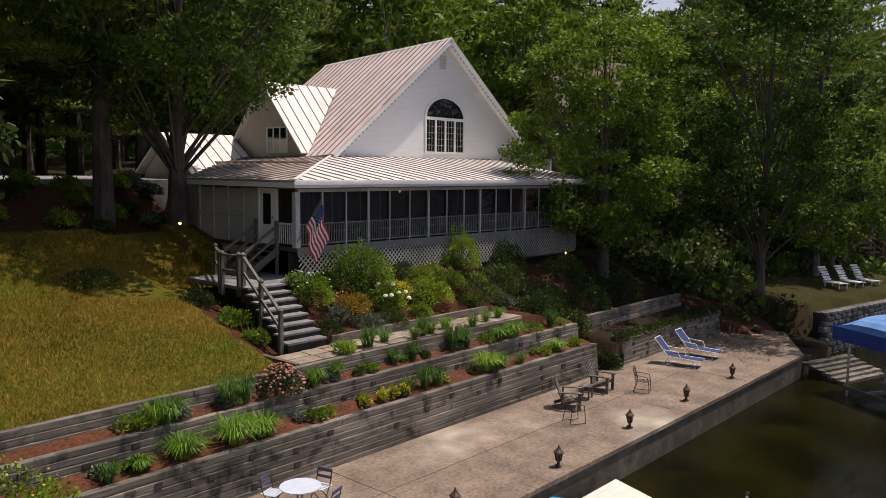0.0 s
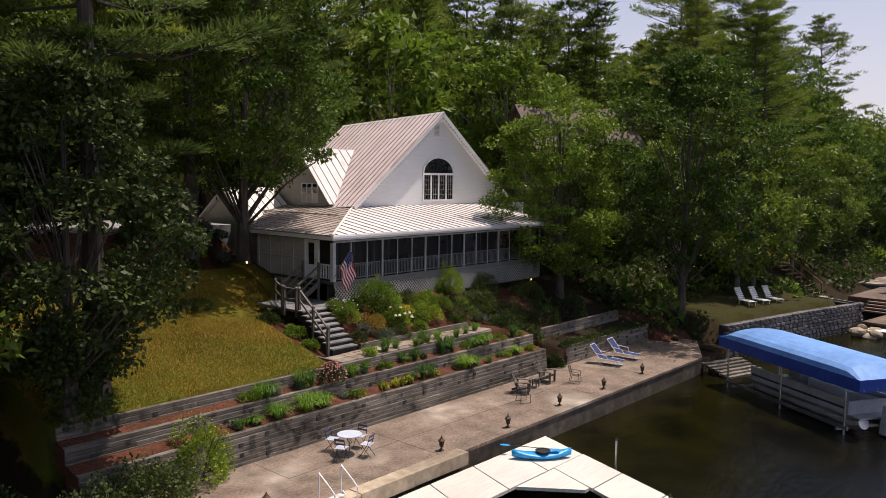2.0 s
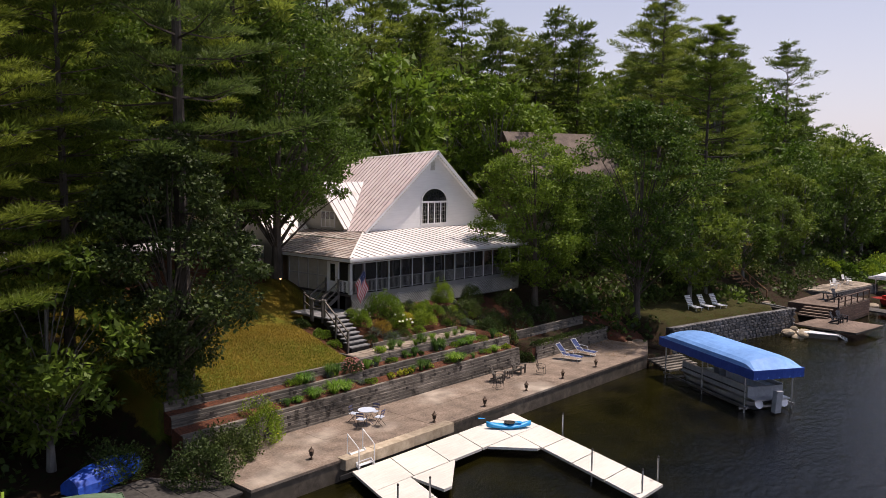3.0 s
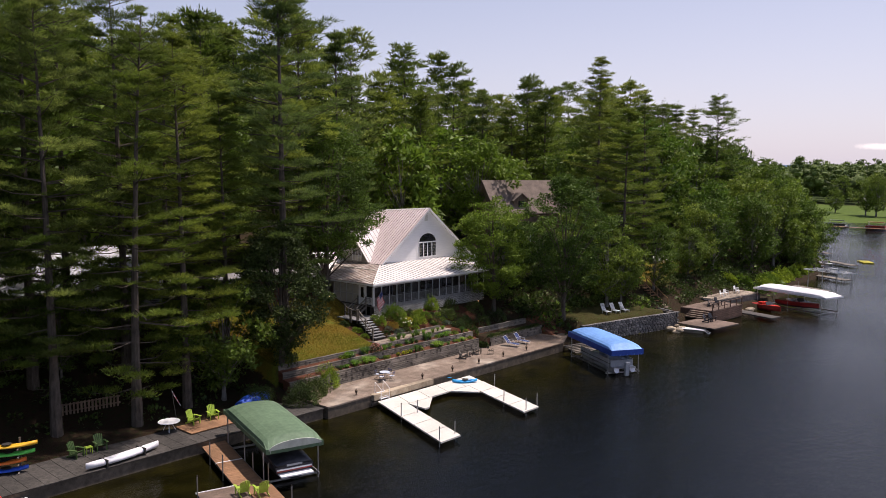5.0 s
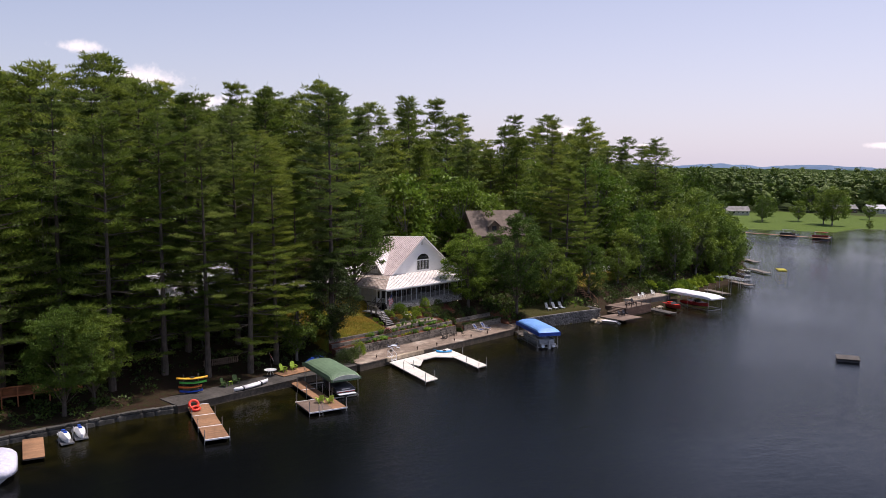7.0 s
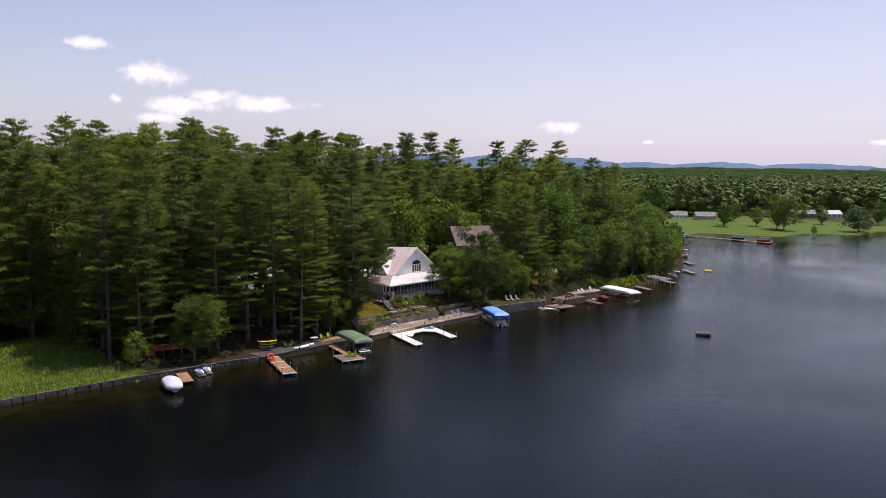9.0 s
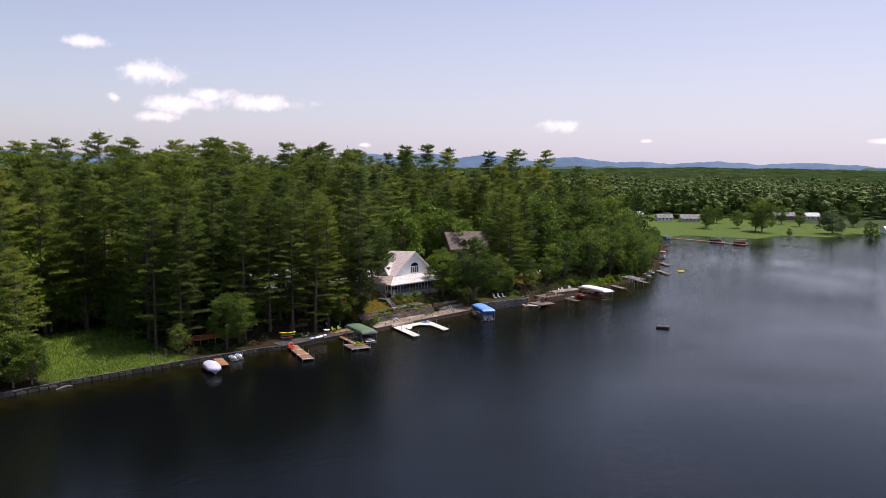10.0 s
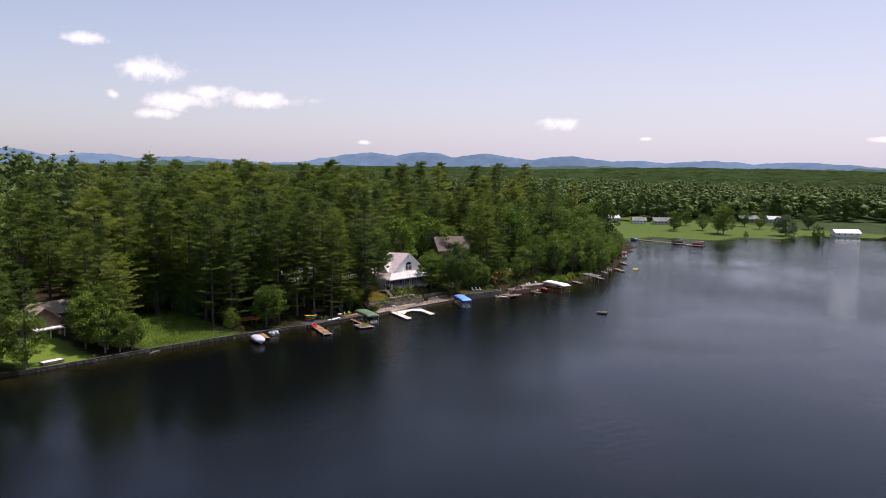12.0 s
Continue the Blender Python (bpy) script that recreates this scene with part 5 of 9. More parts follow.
def rail_run(a, b, posts, parent):
    a, b = Vector(a), Vector(b)
    for k in range(posts):
        p = a.lerp(b, k / (posts - 1))
        post = part("rail_post", bbox(p.x - 0.055, p.x + 0.055, p.y - 0.055, p.y + 0.055, p.z - 0.35, p.z + 1.0), M_RAILWOOD, parent)
        part("post_cap", lathe(bmesh.new(), [(0.085, 1.0), (0.095, 1.02), (0.05, 1.07), (0.01, 1.1)], 8, p), M_RAILWOOD, post)
    up = Vector((0, 0, 1))
    part("handrail", beam(bmesh.new(), a + up * 0.96, b + up * 0.96, 0.09, 0.06), M_RAILWOOD, parent)
    part("lower_rail", beam(bmesh.new(), a + up * 0.45, b + up * 0.45, 0.05, 0.09), M_RAILWOOD, parent)


rail_run((-0.98, 8.05, 3.5), (-0.36, TOPY + 0.02, TOPZ), 3, steps)
rail_run((-0.4, TOPY + 0.2, TOPZ), (-0.5, TOPY + 1.0, TOPZ), 2, steps)
rail_run((-0.42, TOPY + 1.25, TOPZ), (0.7, TOPY + 3.3, TOPZ), 2, steps)
# porch stair up to the side door
pst = thing("porch_stair", "grey wooden stair up to the porch door", "stair", kind="structure")
for k in range(5):
    z = FLOOR - (k + 1) * 0.19
    part("stair_tread", bbox(HX0 - 0.05 - (k + 1) * 0.27, HX0 - 0.05 - k * 0.27 + 0.02, 12.6, 13.75, z - 0.05, z), M_RAILWOOD, pst)
for y in (12.55, 13.8):
    part("stringer", beam(bmesh.new(), (HX0 - 0.05, y, FLOOR - 0.15), (HX0 - 1.5, y, TOPZ - 0.05), 0.05, 0.25), M_RAILWOOD, pst)
    part("stair_rail", beam(bmesh.new(), (HX0 - 0.05, y, FLOOR + 0.75), (HX0 - 1.4, y, TOPZ + 0.85), 0.06, 0.09), M_RAILWOOD, pst)
    part("stair_midrail", beam(bmesh.new(), (HX0 - 0.05, y, FLOOR + 0.35), (HX0 - 1.4, y, TOPZ + 0.45), 0.05, 0.08), M_RAILWOOD, pst)
    part("stair_post", bbox(HX0 - 1.48, HX0 - 1.38, y - 0.05, y + 0.05, TOPZ - 0.3, TOPZ + 0.95), M_RAILWOOD, pst)
    part("stair_post", bbox(HX0 - 0.16, HX0 - 0.06, y - 0.05, y + 0.05, TOPZ - 0.3, FLOOR + 0.9), M_RAILWOOD, pst)


# ---------------- trees round the house ----------------
def stand(meshes, name, label, category, x, y, turn=0.0, scale=1.0, group="", sink=0.1):
    return tree(meshes, name, label, category, x, y, ground_z(x, y) - sink, turn, scale, group)


stand(MAPLE, "maple", "bright green maple in front of the porch end", "tree", 19.5, 9.5, 20, 1.0)
stand(MAPLE_B, "maple", "dark green maple above the loungers", "tree", 26.2, 4.3, 70, 1.1)
stand(OAK, "oak", "dark low-branched oak at the end of the wharf", "tree", -12.6, 6.8, 0, 1.0)
stand(SHADE, "shade_tree", "broad-leaved shade tree beside the back wing", "tree", 1.6, 18.2, 0, 1.0)
stand(SHADE, "shade_tree", "tall dark hardwood behind the shaded lawn", "tree", -10.5, 22.0, 130, 1.0)
FINE = [(-11.0, 8.5, 1.13, 0, 1), (-20.6, 8.3, 0.95, 40, 0), (-22.6, 14.2, 1.05, 80, 1), (-25.3, 7.2, 1.0, 10, 2), (-29.8, 14.5, 1.07, 200, 0), (-34.9, 11.0, 1.05, 300, 2), (-37.0, 16.0, 1.06, 140, 0), (-30.5, 8.6, 1.0, 70, 1),
        (-18.0, 16.0, 0.95, 100, 2), (57.0, 10.5, 0.85, 20, 0), (52.5, 16.0, 1.02, 140, 0), (-15.5, 10.5, 0.8, 20, 0)]
for x, y, s, r, k in FINE:
    stand(PINES_FINE[k], "white_pine", "tall white pine with layered branches near the shore", "tree", x, y, r, s, "pines along the shore")
stand(PINE_WIDE, "white_pine", "broad white pine with flat layered branches by the bank stair", "tree", 46.5, 8.0, 210, 1.0, "pines along the shore")
taken_by_hand = [(46.5, 8.0)]
for x, y, s, r, k in ((-41.6, 10.6, 1.05, 10, 0), (-13.5, 20.0, 0.85, 250, 2), (-44.0, 18.5, 1.06, 30, 1), (-9.5, 33.0, 0.85, 60, 0), (-55, 13, 0.95, 20, 4), (-51.5, 16, 1.1, 90, 0), (-59, 16, 1.0, 200, 2), (-57, 23, 1.15, 10, 0), (-86.5, 12, 0.75, 50, 2), (-90, 22, 0.9, 0, 0), (-85.5, 24, 0.95, 120, 4), (-109, 9, 0.72, 40, 0), (-82, 35, 1.2, 0, 2), (-72, 39, 1.2, 0, 0), (-64, 37, 1.15, 0, 3), (-3.5, 33.5, 0.8, 60, 2), (-33, 20, 1.08, 0, 2), (-25, 19.5, 1.08, 0, 0)):
    stand(PINES[k], "white_pine", "tall white pine behind the shore row", "tree", x, y, r, s, "pines along the shore")
    FINE.append((x, y, s, r, k))
rngf = random.Random(21)
taken = [(x, y) for x, y, *_ in FINE] + taken_by_hand
CLEAR = [(0, 26, 8, 30), (-20, 5, 23, 31), (22, 58, 14, 33), (-84, -56, -2, 36), (-112, -78, -2, 60), (-30, -14, 22, 34), (-56, -40, 8, 26), (42, 70, -10, 14)]


def free(x, y, gap):
    if any(a < x < b and c < y < d for a, b, c, d in CLEAR):
        return False
    if any((x - p) ** 2 + (y - q) ** 2 < gap * gap for p, q in taken):
        return False
    taken.append((x, y))
    return True


count = 0
for band_y, gap, tries, lo, hi in (((16, 56), 5.2, 900, -135, 125), ((56, 118), 6.6, 620, -200, 210)):
    for _ in range(tries):
        x, y = rngf.uniform(lo, hi), rngf.uniform(*band_y)
        d = float(shore_distance(np.array([x]), np.array([y]))[0])
        if d < 10 or not free(x, y, gap):
            continue
        near = y < 56
        if rngf.random() < (0.27 if near else 0.33) + 0.4 * (x > 70):
            stand(rngf.choice(BROADS if y < 34 else BROADS_FAR), "hardwood", "leafy hardwood among the pines", "tree", x, y, rngf.uniform(0, 360), rngf.uniform(1.1, 1.75), "hardwoods in the wood")
        else:
            stand(rngf.choice(PINES if y < 34 else PINES_FAR), "white_pine", "tall white pine in the wood", "tree", x, y, rngf.uniform(0, 360), (rngf.uniform(0.78, 1.08) if x > 30 and y < 62 else rngf.uniform(0.9, 1.2) if x > 8 and y < 62 else rngf.uniform(0.8, 1.05) if -14 < x <= 8 and y < 62 else rngf.uniform(1.0, 1.3)), "pines in the wood")
        count += 1
# shore trees to the east
for x, y, s, k in ((72, 6, 0.85, 0), (79, 9, 1.0, 1), (86, 5, 1.0, 0), (92, 9, 1.15, 2), (99, 6, 1.1, 0), (106, 9, 1.2, 2), (112, 6, 1.0, 0), (118, 10, 1.15, 1), (123, 16, 1.2, 0), (131, 17, 1.2, 2), (140, 24, 1.2, 0), (152, 31, 1.2, 1), (165, 38, 1.2, 0), (50, 5, 0.7, 0), (37, 4.8, 0.85, 2), (56, 16, 0.8, 1), (33.5, 12.5, 0.65, 0), (40, 12, 0.72, 2), (41, 5, 0.6, 0), (61, 5, 0.6, 2), (67, 7, 0.75, 0), (46, 15, 0.62, 0), (29, 14.5, 0.62, 2), (63, 18, 1.0, 0), (24.5, 12, 0.72, 2)):
    stand(BROADS[k], "hardwood", "round-crowned hardwood on the east bank", "tree", x, y, x * 37 % 360, s, "hardwoods along the east bank")
for k in range(15):
    x = 104.0 + 5.5 * k
    y = next(v * 0.5 - 20 for v in range(200) if float(shore_distance(np.array([x]), np.array([v * 0.5 - 20]))[0]) > 3.5)
    stand(BROADS[k % 3], "hardwood", "leafy hardwood leaning over the water at the point", "tree", x, y, k * 77 % 360, 0.55 + 0.09 * (k * 7 % 5), "hardwoods along the east bank")
# leafy understorey below the shore pines, and the leaning hardwoods by the jet skis
for x, y, s, r in ((-48.8, 6.0, 0.62, 40), (-45.2, 7.2, 0.56, 200)):
    stand(SHADE, "hardwood", "slim leafy hardwood with bare lower trunk by the sea wall", "tree", x, y, r, s, "hardwoods by the jet skis")
for x, y, s, k in ((-33.0, 15.5, 0.55, 0), (-27.5, 15.0, 0.5, 2), (-23.5, 16.5, 0.6, 0), (-38.5, 15.0, 0.6, 2), (-18.5, 12.5, 0.5, 0), (-42.5, 14.5, 0.6, 0)):
    stand(BROADS[k], "hardwood", "low leafy hardwood beneath the pines", "tree", x, y, x * 41 % 360, s, "understorey beneath the pines")
# the west: trees at the meadow and the cottage
for x, y, s, k in ((-58, 9, 0.45, 0), (-86, 7, 0.62, 0), (-88, 13, 0.8, 2), (-87, 16, 0.75, 0), (-86, 28, 0.9, 2), (-110, 6.5, 0.95, 0), (-114, 12, 1.0, 2), (-64, 38, 1.0, 0), (-70, 41, 1.2, 2), (-77, 39, 1.1, 0), (-58, 33, 1.0, 2), (-61, 27, 0.7, 0), (-17.5, 8.0, 0.75, 2), (-89, 7, 0.7, 2), (-87, 19, 0.9, 0), (-104, 45, 1.2, 0), (-112, 40, 1.2, 2), (-118, 22, 1.2, 0), (-92, 8, 0.85, 0), (-90, 11, 1.0, 2), (-94, 14, 1.0, 0), (-91, 18, 1.1, 2), (-88, 22, 1.1, 0)):
    stand(BROADS[k], "hardwood", "dense green tree at the meadow's edge", "tree", x, y, x * 53 % 360, s, "trees round the meadow")


# woods too far to tell tree from tree
def far_woods(name, pts, seed, label, material, per=170, small=1.0):
    """Many small crowns in one mesh: lumpy clumps of foliage stacked to each tree's outline, with loose sprays over them."""
    g = np.random.default_rng(seed)
    pts = np.array(pts)
    X, Y, H, R, conic = pts.T
    Z = land_height(X, Y)
    n = len(X)
    bm = bmesh.new()
    bmesh.ops.create_icosphere(bm, subdivisions=1, radius=1.0)
    ball = np.array([v.co[:] for v in bm.verts])
    tri = np.array([[v.index for v in f.verts] for f in bm.faces])
    bm.free()
    lumps = 9
    t = np.repeat(np.arange(n), lumps)
    f = np.tile(np.linspace(0.3, 0.93, lumps), n) + g.normal(size=n * lumps) * 0.03
    prof = np.where(conic[t] > 0.5, (1 - f ** 2.2) ** 0.9, np.sqrt(np.clip(1 - ((f - 0.5) / 0.52) ** 2, 0.05, 1)))
    a = g.uniform(0, math.tau, len(t))
    off = R[t] * prof * g.uniform(0.2, 0.75, len(t))
    C = np.stack([X[t] + off * np.cos(a), Y[t] + off * np.sin(a), Z[t] + f * H[t]], -1)
    rad = R[t] * (0.24 + 0.36 * prof) * g.uniform(0.75, 1.25, len(t))
    V = C[:, None, :] + ball[None] * (1 + g.uniform(-0.3, 0.3, (len(t), len(ball), 1))) * rad[:, None, None] * np.array([0.72, 0.72, 0.5])
    F = V[:, tri].reshape(-1, 3, 3)
    q = unit(g.normal(size=(n * per, 3)))
    q[:, 2] = np.abs(q[:, 2]) * 1.1 - 0.25
    o = g.integers(0, lumps, n * per) + np.repeat(np.arange(n), per) * lumps
    P = C[o] + q * rad[o][:, None] * g.uniform(0.7, 1.15, (n * per, 1)) * [1, 1, 0.72]
    A = unit(q + g.normal(size=(n * per, 3)) * 0.6 + [0, 0, 0.15])
    L = R[np.repeat(np.arange(n), per)] * g.uniform(0.12, 0.24, n * per) * small
    loose = needles(P, A, L, L * 0.45, g, up=0.6)
    tagged(new(name, quad_mesh(name, np.concatenate([F, loose]), material, 3)), label, "woods", kind="stuff")


g = np.random.default_rng(3)
P1 = []
while len(P1) < 2200:
    x, y = g.uniform(-420, 420), g.uniform(112, 500)
    if x > 240 and y < 180 - (x - 240) * 0.2 and x < 480:
        continue
    if shore_distance(np.array([x]), np.array([y]))[0] < 12:
        continue
    con = 1 if g.random() < 0.62 else 0
    P1.append((x, y, g.uniform(22, 30) if con else g.uniform(17, 25), g.uniform(4.8, 6.6) * (1 if con else 1.25), con))
far_woods("far_woods_pines", [p for p in P1 if p[4]], 5, "dense pine woods stretching back from the lake", M_FARPINE)
far_woods("far_woods_hardwoods", [p for p in P1 if not p[4]], 6, "hardwoods mixed through the distant woods", M_FARBROAD)
P2 = []
while len(P2) < 1500:
    x, y = g.uniform(345, 680), g.uniform(-330, 420)
    d = shore_distance(np.array([x]), np.array([y]))[0]
    if d < 100 + 16 * math.sin(x * 0.03 + y * 0.02) and not (y < -25 and d > 40):
        continue
    con = 1 if g.random() < 0.3 else 0
    P2.append((x, y, g.uniform(18, 27) if con else g.uniform(14, 23), g.uniform(5.5, 8.5), con))
far_woods("far_shore_woods", P2, 8, "mixed woods behind the lawns of the far shore", M_FARBROAD, 180, 0.95)
# canopy of the land beyond
cx = np.concatenate([np.arange(-1600, 1200, 18.0), np.arange(1200, 3600, 40.0)])
cy = np.concatenate([np.arange(-480, 1200, 16.0), np.arange(1200, 3000, 30.0)])
CX, CY = np.meshgrid(cx, cy)
jx = CX + 9.0 * (np.arange(len(cy)) % 2)[:, None] + g.uniform(-6, 6, CX.shape)
jy = CY + 9.0 * np.sin(CX * 0.021 + 1.7 * np.sin(CX * 0.0063)) + g.uniform(-5.0, 5.0, CX.shape)
swell = np.sin(jx * 0.013 + 2.0 * np.sin(jy * 0.009)) * np.sin(jy * 0.017 + jx * 0.006)
CZ = land_height(jx, jy) + 16 + g.uniform(-2.2, 3.4, CX.shape) + 2.6 * swell + 16 * np.exp(-(((jx - 2300) / 700) ** 2 + ((jy - 900) / 500) ** 2))
near_land = (CY < 480) & (CX < 660)
CZ[((CY < 496) & (CX < 660)) | ((CX < 678) & (CY < 480))] -= 22
CZ[0, :] -= 22
CZ[:, 0] -= 22
CZ[:, -1] -= 22
ci = np.arange(CX.size).reshape(CX.shape)
cf = np.stack([ci[:-1, :-1], ci[:-1, 1:], ci[1:, 1:], ci[1:, :-1]], axis=-1).reshape(-1, 4)
cf = cf[~near_land.reshape(-1)[cf].any(axis=1)]
cm = bpy.data.meshes.new("distant_canopy")
cm.from_pydata(np.stack([jx, jy, CZ], -1).reshape(-1, 3).tolist(), [], cf.tolist())
cm.materials.append(mat("distant_canopy_leaves", (0.012, 0.023, 0.009), (0.05, 0.074, 0.026), scale=0.2, rough=1.0, bump=0, broad=0.5, spec=0.0))
tagged(new("distant_canopy", cm), "unbroken treetops of the distant woods", "woods", kind="stuff")


# ---------------- garden planting ----------------
def shrub_mesh(seed, r, h, n, size, material):
    g = np.random.default_rng(seed)
    u = unit(g.normal(size=(n, 3)))
    u[:, 2] = np.abs(u[:, 2])
    lob = 0.84 + 0.14 * np.sin(3 * np.arctan2(u[:, 1], u[:, 0]) + seed) + 0.1 * np.sin(7 * u[:, 0] + 5 * u[:, 1] + seed)
    rr = (g.uniform(0.35, 1.0, n) ** 0.4 * lob)[:, None]
    P = u * rr * [r, r, h] + [0, 0, 0.05]
    A = unit(u * 0.8 + g.normal(size=(n, 3)) * 0.55 + [0, 0, 0.2])
    L = size * g.uniform(0.6, 1.3, n)
    return quad_mesh("foliage", blades(P, A, L, L * 0.36, g, up=0.7), material)


def stems_mesh(seed, r, h):
    g = random.Random(seed)
    bm = bmesh.new()
    for k in range(7):
        a = g.uniform(0, math.tau)
        tube(bm, [(0.1 * r * math.cos(a), 0.1 * r * math.sin(a), -0.1), (0.4 * r * math.cos(a), 0.4 * r * math.sin(a), h * 0.45), (0.7 * r * math.cos(a), 0.7 * r * math.sin(a), h * 0.75)], [0.02, 0.014, 0.006], 4, cap=False)
    return to_mesh("stem", bm, M_BARK)


def shrub(label, x, y, z, r, h, material, n=1500, size=0.09, flowers=None, group="shrubs in the garden bed", seed=None):
    seed = seed or int(x * 71 + y * 37) % 1000 + 1
    c = thing("shrub", label, "shrub", at(x, y, z), group)
    tagged(part("foliage", shrub_mesh(seed, r, h, n, size, material), None, c), kind="stuff")
    tagged(part("stem", stems_mesh(seed, r, h), None, c), kind="stuff")
    if flowers:
        g = random.Random(seed)
        bm = bmesh.new()
        fm, num, fs = flowers
        for k in range(num):
            a, e = g.uniform(0, math.tau), g.uniform(0.15, 1.3)
            p = Vector((r * math.cos(a) * math.cos(e), r * math.sin(a) * math.cos(e), h * math.sin(e) + 0.08)) * 0.97
            lathe(bm, [(fs * 0.4, -fs * 0.5), (fs, 0), (fs * 0.75, fs * 0.55), (fs * 0.2, fs * 0.75)], 7, p)
        tagged(part("blossoms", bm, fm, c), kind="stuff")
    return c


def at(x, y, z, turn=0.0):
    return pose(x, y, z, 0, 0, turn)


G = ground_z
# shrubs towards the maples get dark leaves, shade put into their colour
for lab, x, y, r, h, mm, n, s, fl in (
        ("large bright green shrub against the porch lattice", 4.2, 10.4, 1.46, 1.68, M_SHRUB, 4200, 0.1, None),
        ("leafy green shrub beside the steps", 1.75, 9.9, 0.84, 1.06, M_SHRUB, 2200, 0.08, (M_WHITEFL, 14, 0.035)),
        ("amber-leaved shrub in the mulch bed", 2.75, 9.2, 0.78, 0.84, M_SHRUB_OR, 1800, 0.08, None),
        ("low clipped green shrub at the path", 1.15, 8.5, 0.62, 0.56, M_SHRUB_DK, 1700, 0.06, None),
        ("grey-green low shrub at the path", 2.7, 8.3, 0.73, 0.62, M_SHRUB_GY, 1700, 0.06, None),
        ("olive dome-shaped shrub at the path", 3.75, 8.25, 0.69, 0.67, M_SHRUB_DK, 1800, 0.06, None),
        ("hydrangea with large white flower heads", 4.4, 9.2, 0.84, 0.90, M_SHRUB, 1700, 0.1, (M_WHITEFL, 11, 0.09)),
        ("yellow-leaved shrub among green ones", 5.3, 9.6, 0.56, 0.67, M_YELLOW, 900, 0.08, None),
        ("green perennial clump in the bed", 6.5, 9.2, 1.01, 0.90, M_SHRUB, 2400, 0.09, None),
        ("rounded green shrub at the porch lattice", 10.4, 11.0, 1.06, 1.68, M_SHRUB, 2800, 0.09, None),
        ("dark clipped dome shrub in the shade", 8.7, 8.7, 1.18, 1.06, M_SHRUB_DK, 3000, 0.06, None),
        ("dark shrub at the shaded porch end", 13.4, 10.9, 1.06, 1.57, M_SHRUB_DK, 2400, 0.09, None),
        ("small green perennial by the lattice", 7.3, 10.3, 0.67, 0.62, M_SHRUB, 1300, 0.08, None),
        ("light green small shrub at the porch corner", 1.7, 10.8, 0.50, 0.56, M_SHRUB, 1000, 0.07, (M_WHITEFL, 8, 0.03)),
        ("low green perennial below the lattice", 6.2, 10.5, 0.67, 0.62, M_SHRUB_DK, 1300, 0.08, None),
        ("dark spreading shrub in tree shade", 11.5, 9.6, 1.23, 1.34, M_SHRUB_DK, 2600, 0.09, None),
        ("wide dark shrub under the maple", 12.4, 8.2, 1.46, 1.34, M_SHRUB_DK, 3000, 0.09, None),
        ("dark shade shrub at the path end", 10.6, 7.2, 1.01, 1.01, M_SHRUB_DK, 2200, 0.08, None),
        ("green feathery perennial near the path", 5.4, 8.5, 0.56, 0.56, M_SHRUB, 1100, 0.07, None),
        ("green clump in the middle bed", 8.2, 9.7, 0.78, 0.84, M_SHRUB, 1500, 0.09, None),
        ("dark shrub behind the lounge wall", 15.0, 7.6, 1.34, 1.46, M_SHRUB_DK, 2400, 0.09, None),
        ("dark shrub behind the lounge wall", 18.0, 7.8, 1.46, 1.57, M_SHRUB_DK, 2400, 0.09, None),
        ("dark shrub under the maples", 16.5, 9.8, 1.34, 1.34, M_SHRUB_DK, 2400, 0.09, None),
        ("green ferny clump beside the garden steps", -1.2, 10.2, 0.67, 0.56, M_SHRUB, 1300, 0.08, None),
        ("green ferny clump beside the garden steps", -1.15, 9.0, 0.56, 0.45, M_SHRUB, 1100, 0.08, None),
        ("green perennial at the landing", -1.4, 11.8, 0.67, 0.62, M_SHRUB_DK, 1200, 0.08, None),
        ("dark low shrub in the shaded lawn", -3.6, 14.2, 1.01, 0.67, M_SHRUB_DK, 1500, 0.08, None)):
    shrub(lab, x, y, G(x, y) - 0.03, r, h, mm, n, s, fl)
for x, y, r, mm in ((-0.9, 22.4, 0.7, M_SHRUB), (1.0, 22.0, 0.7, M_SHRUB), (-2.4, 19.4, 0.65, M_SHRUB), (0.0, 20.2, 0.65, M_SHRUB), (-0.9, 21.1, 0.7, M_SHRUB), (2.1, 21.3, 0.55, M_SHRUB_GY), (1.0, 19.2, 0.5, M_SHRUB_GY), (-1.2, 19.0, 0.6, M_SHRUB_DK), (-3.4, 21.4, 0.7, M_SHRUB_DK), (0.8, 20.6, 0.4, M_SHRUB_DK), (-2.6, 22.4, 0.6, M_SHRUB), (1.7, 22.4, 0.6, M_SHRUB_GY), (-4.6, 20.0, 0.7, M_SHRUB)):
    shrub("rounded shrub in the mulch bank by the drive", x, y, G(x, y) - 0.03, r, r * 0.9, mm, 1300, 0.11, None, "shrubs by the drive")
shrub("round green shrub at the end of the timber walls", -9.4, 4.6, 1.0, 1.25, 2.2, M_SHRUB, 5200, 0.085, (M_YELLOW, 14, 0.03))
shrub("dark feathery shrub under the oak", -11.8, 3.6, 0.95, 1.5, 1.7, M_OAK, 4200, 0.11)
shrub("dark feathery shrub under the oak", -13.8, 2.6, 0.85, 1.6, 1.9, M_OAK, 4200, 0.11)
shrub("dark feathery shrub at the west wharf", -16.0, 5.4, 0.9, 1.5, 1.6, M_SHRUB_DK, 3600, 0.1)


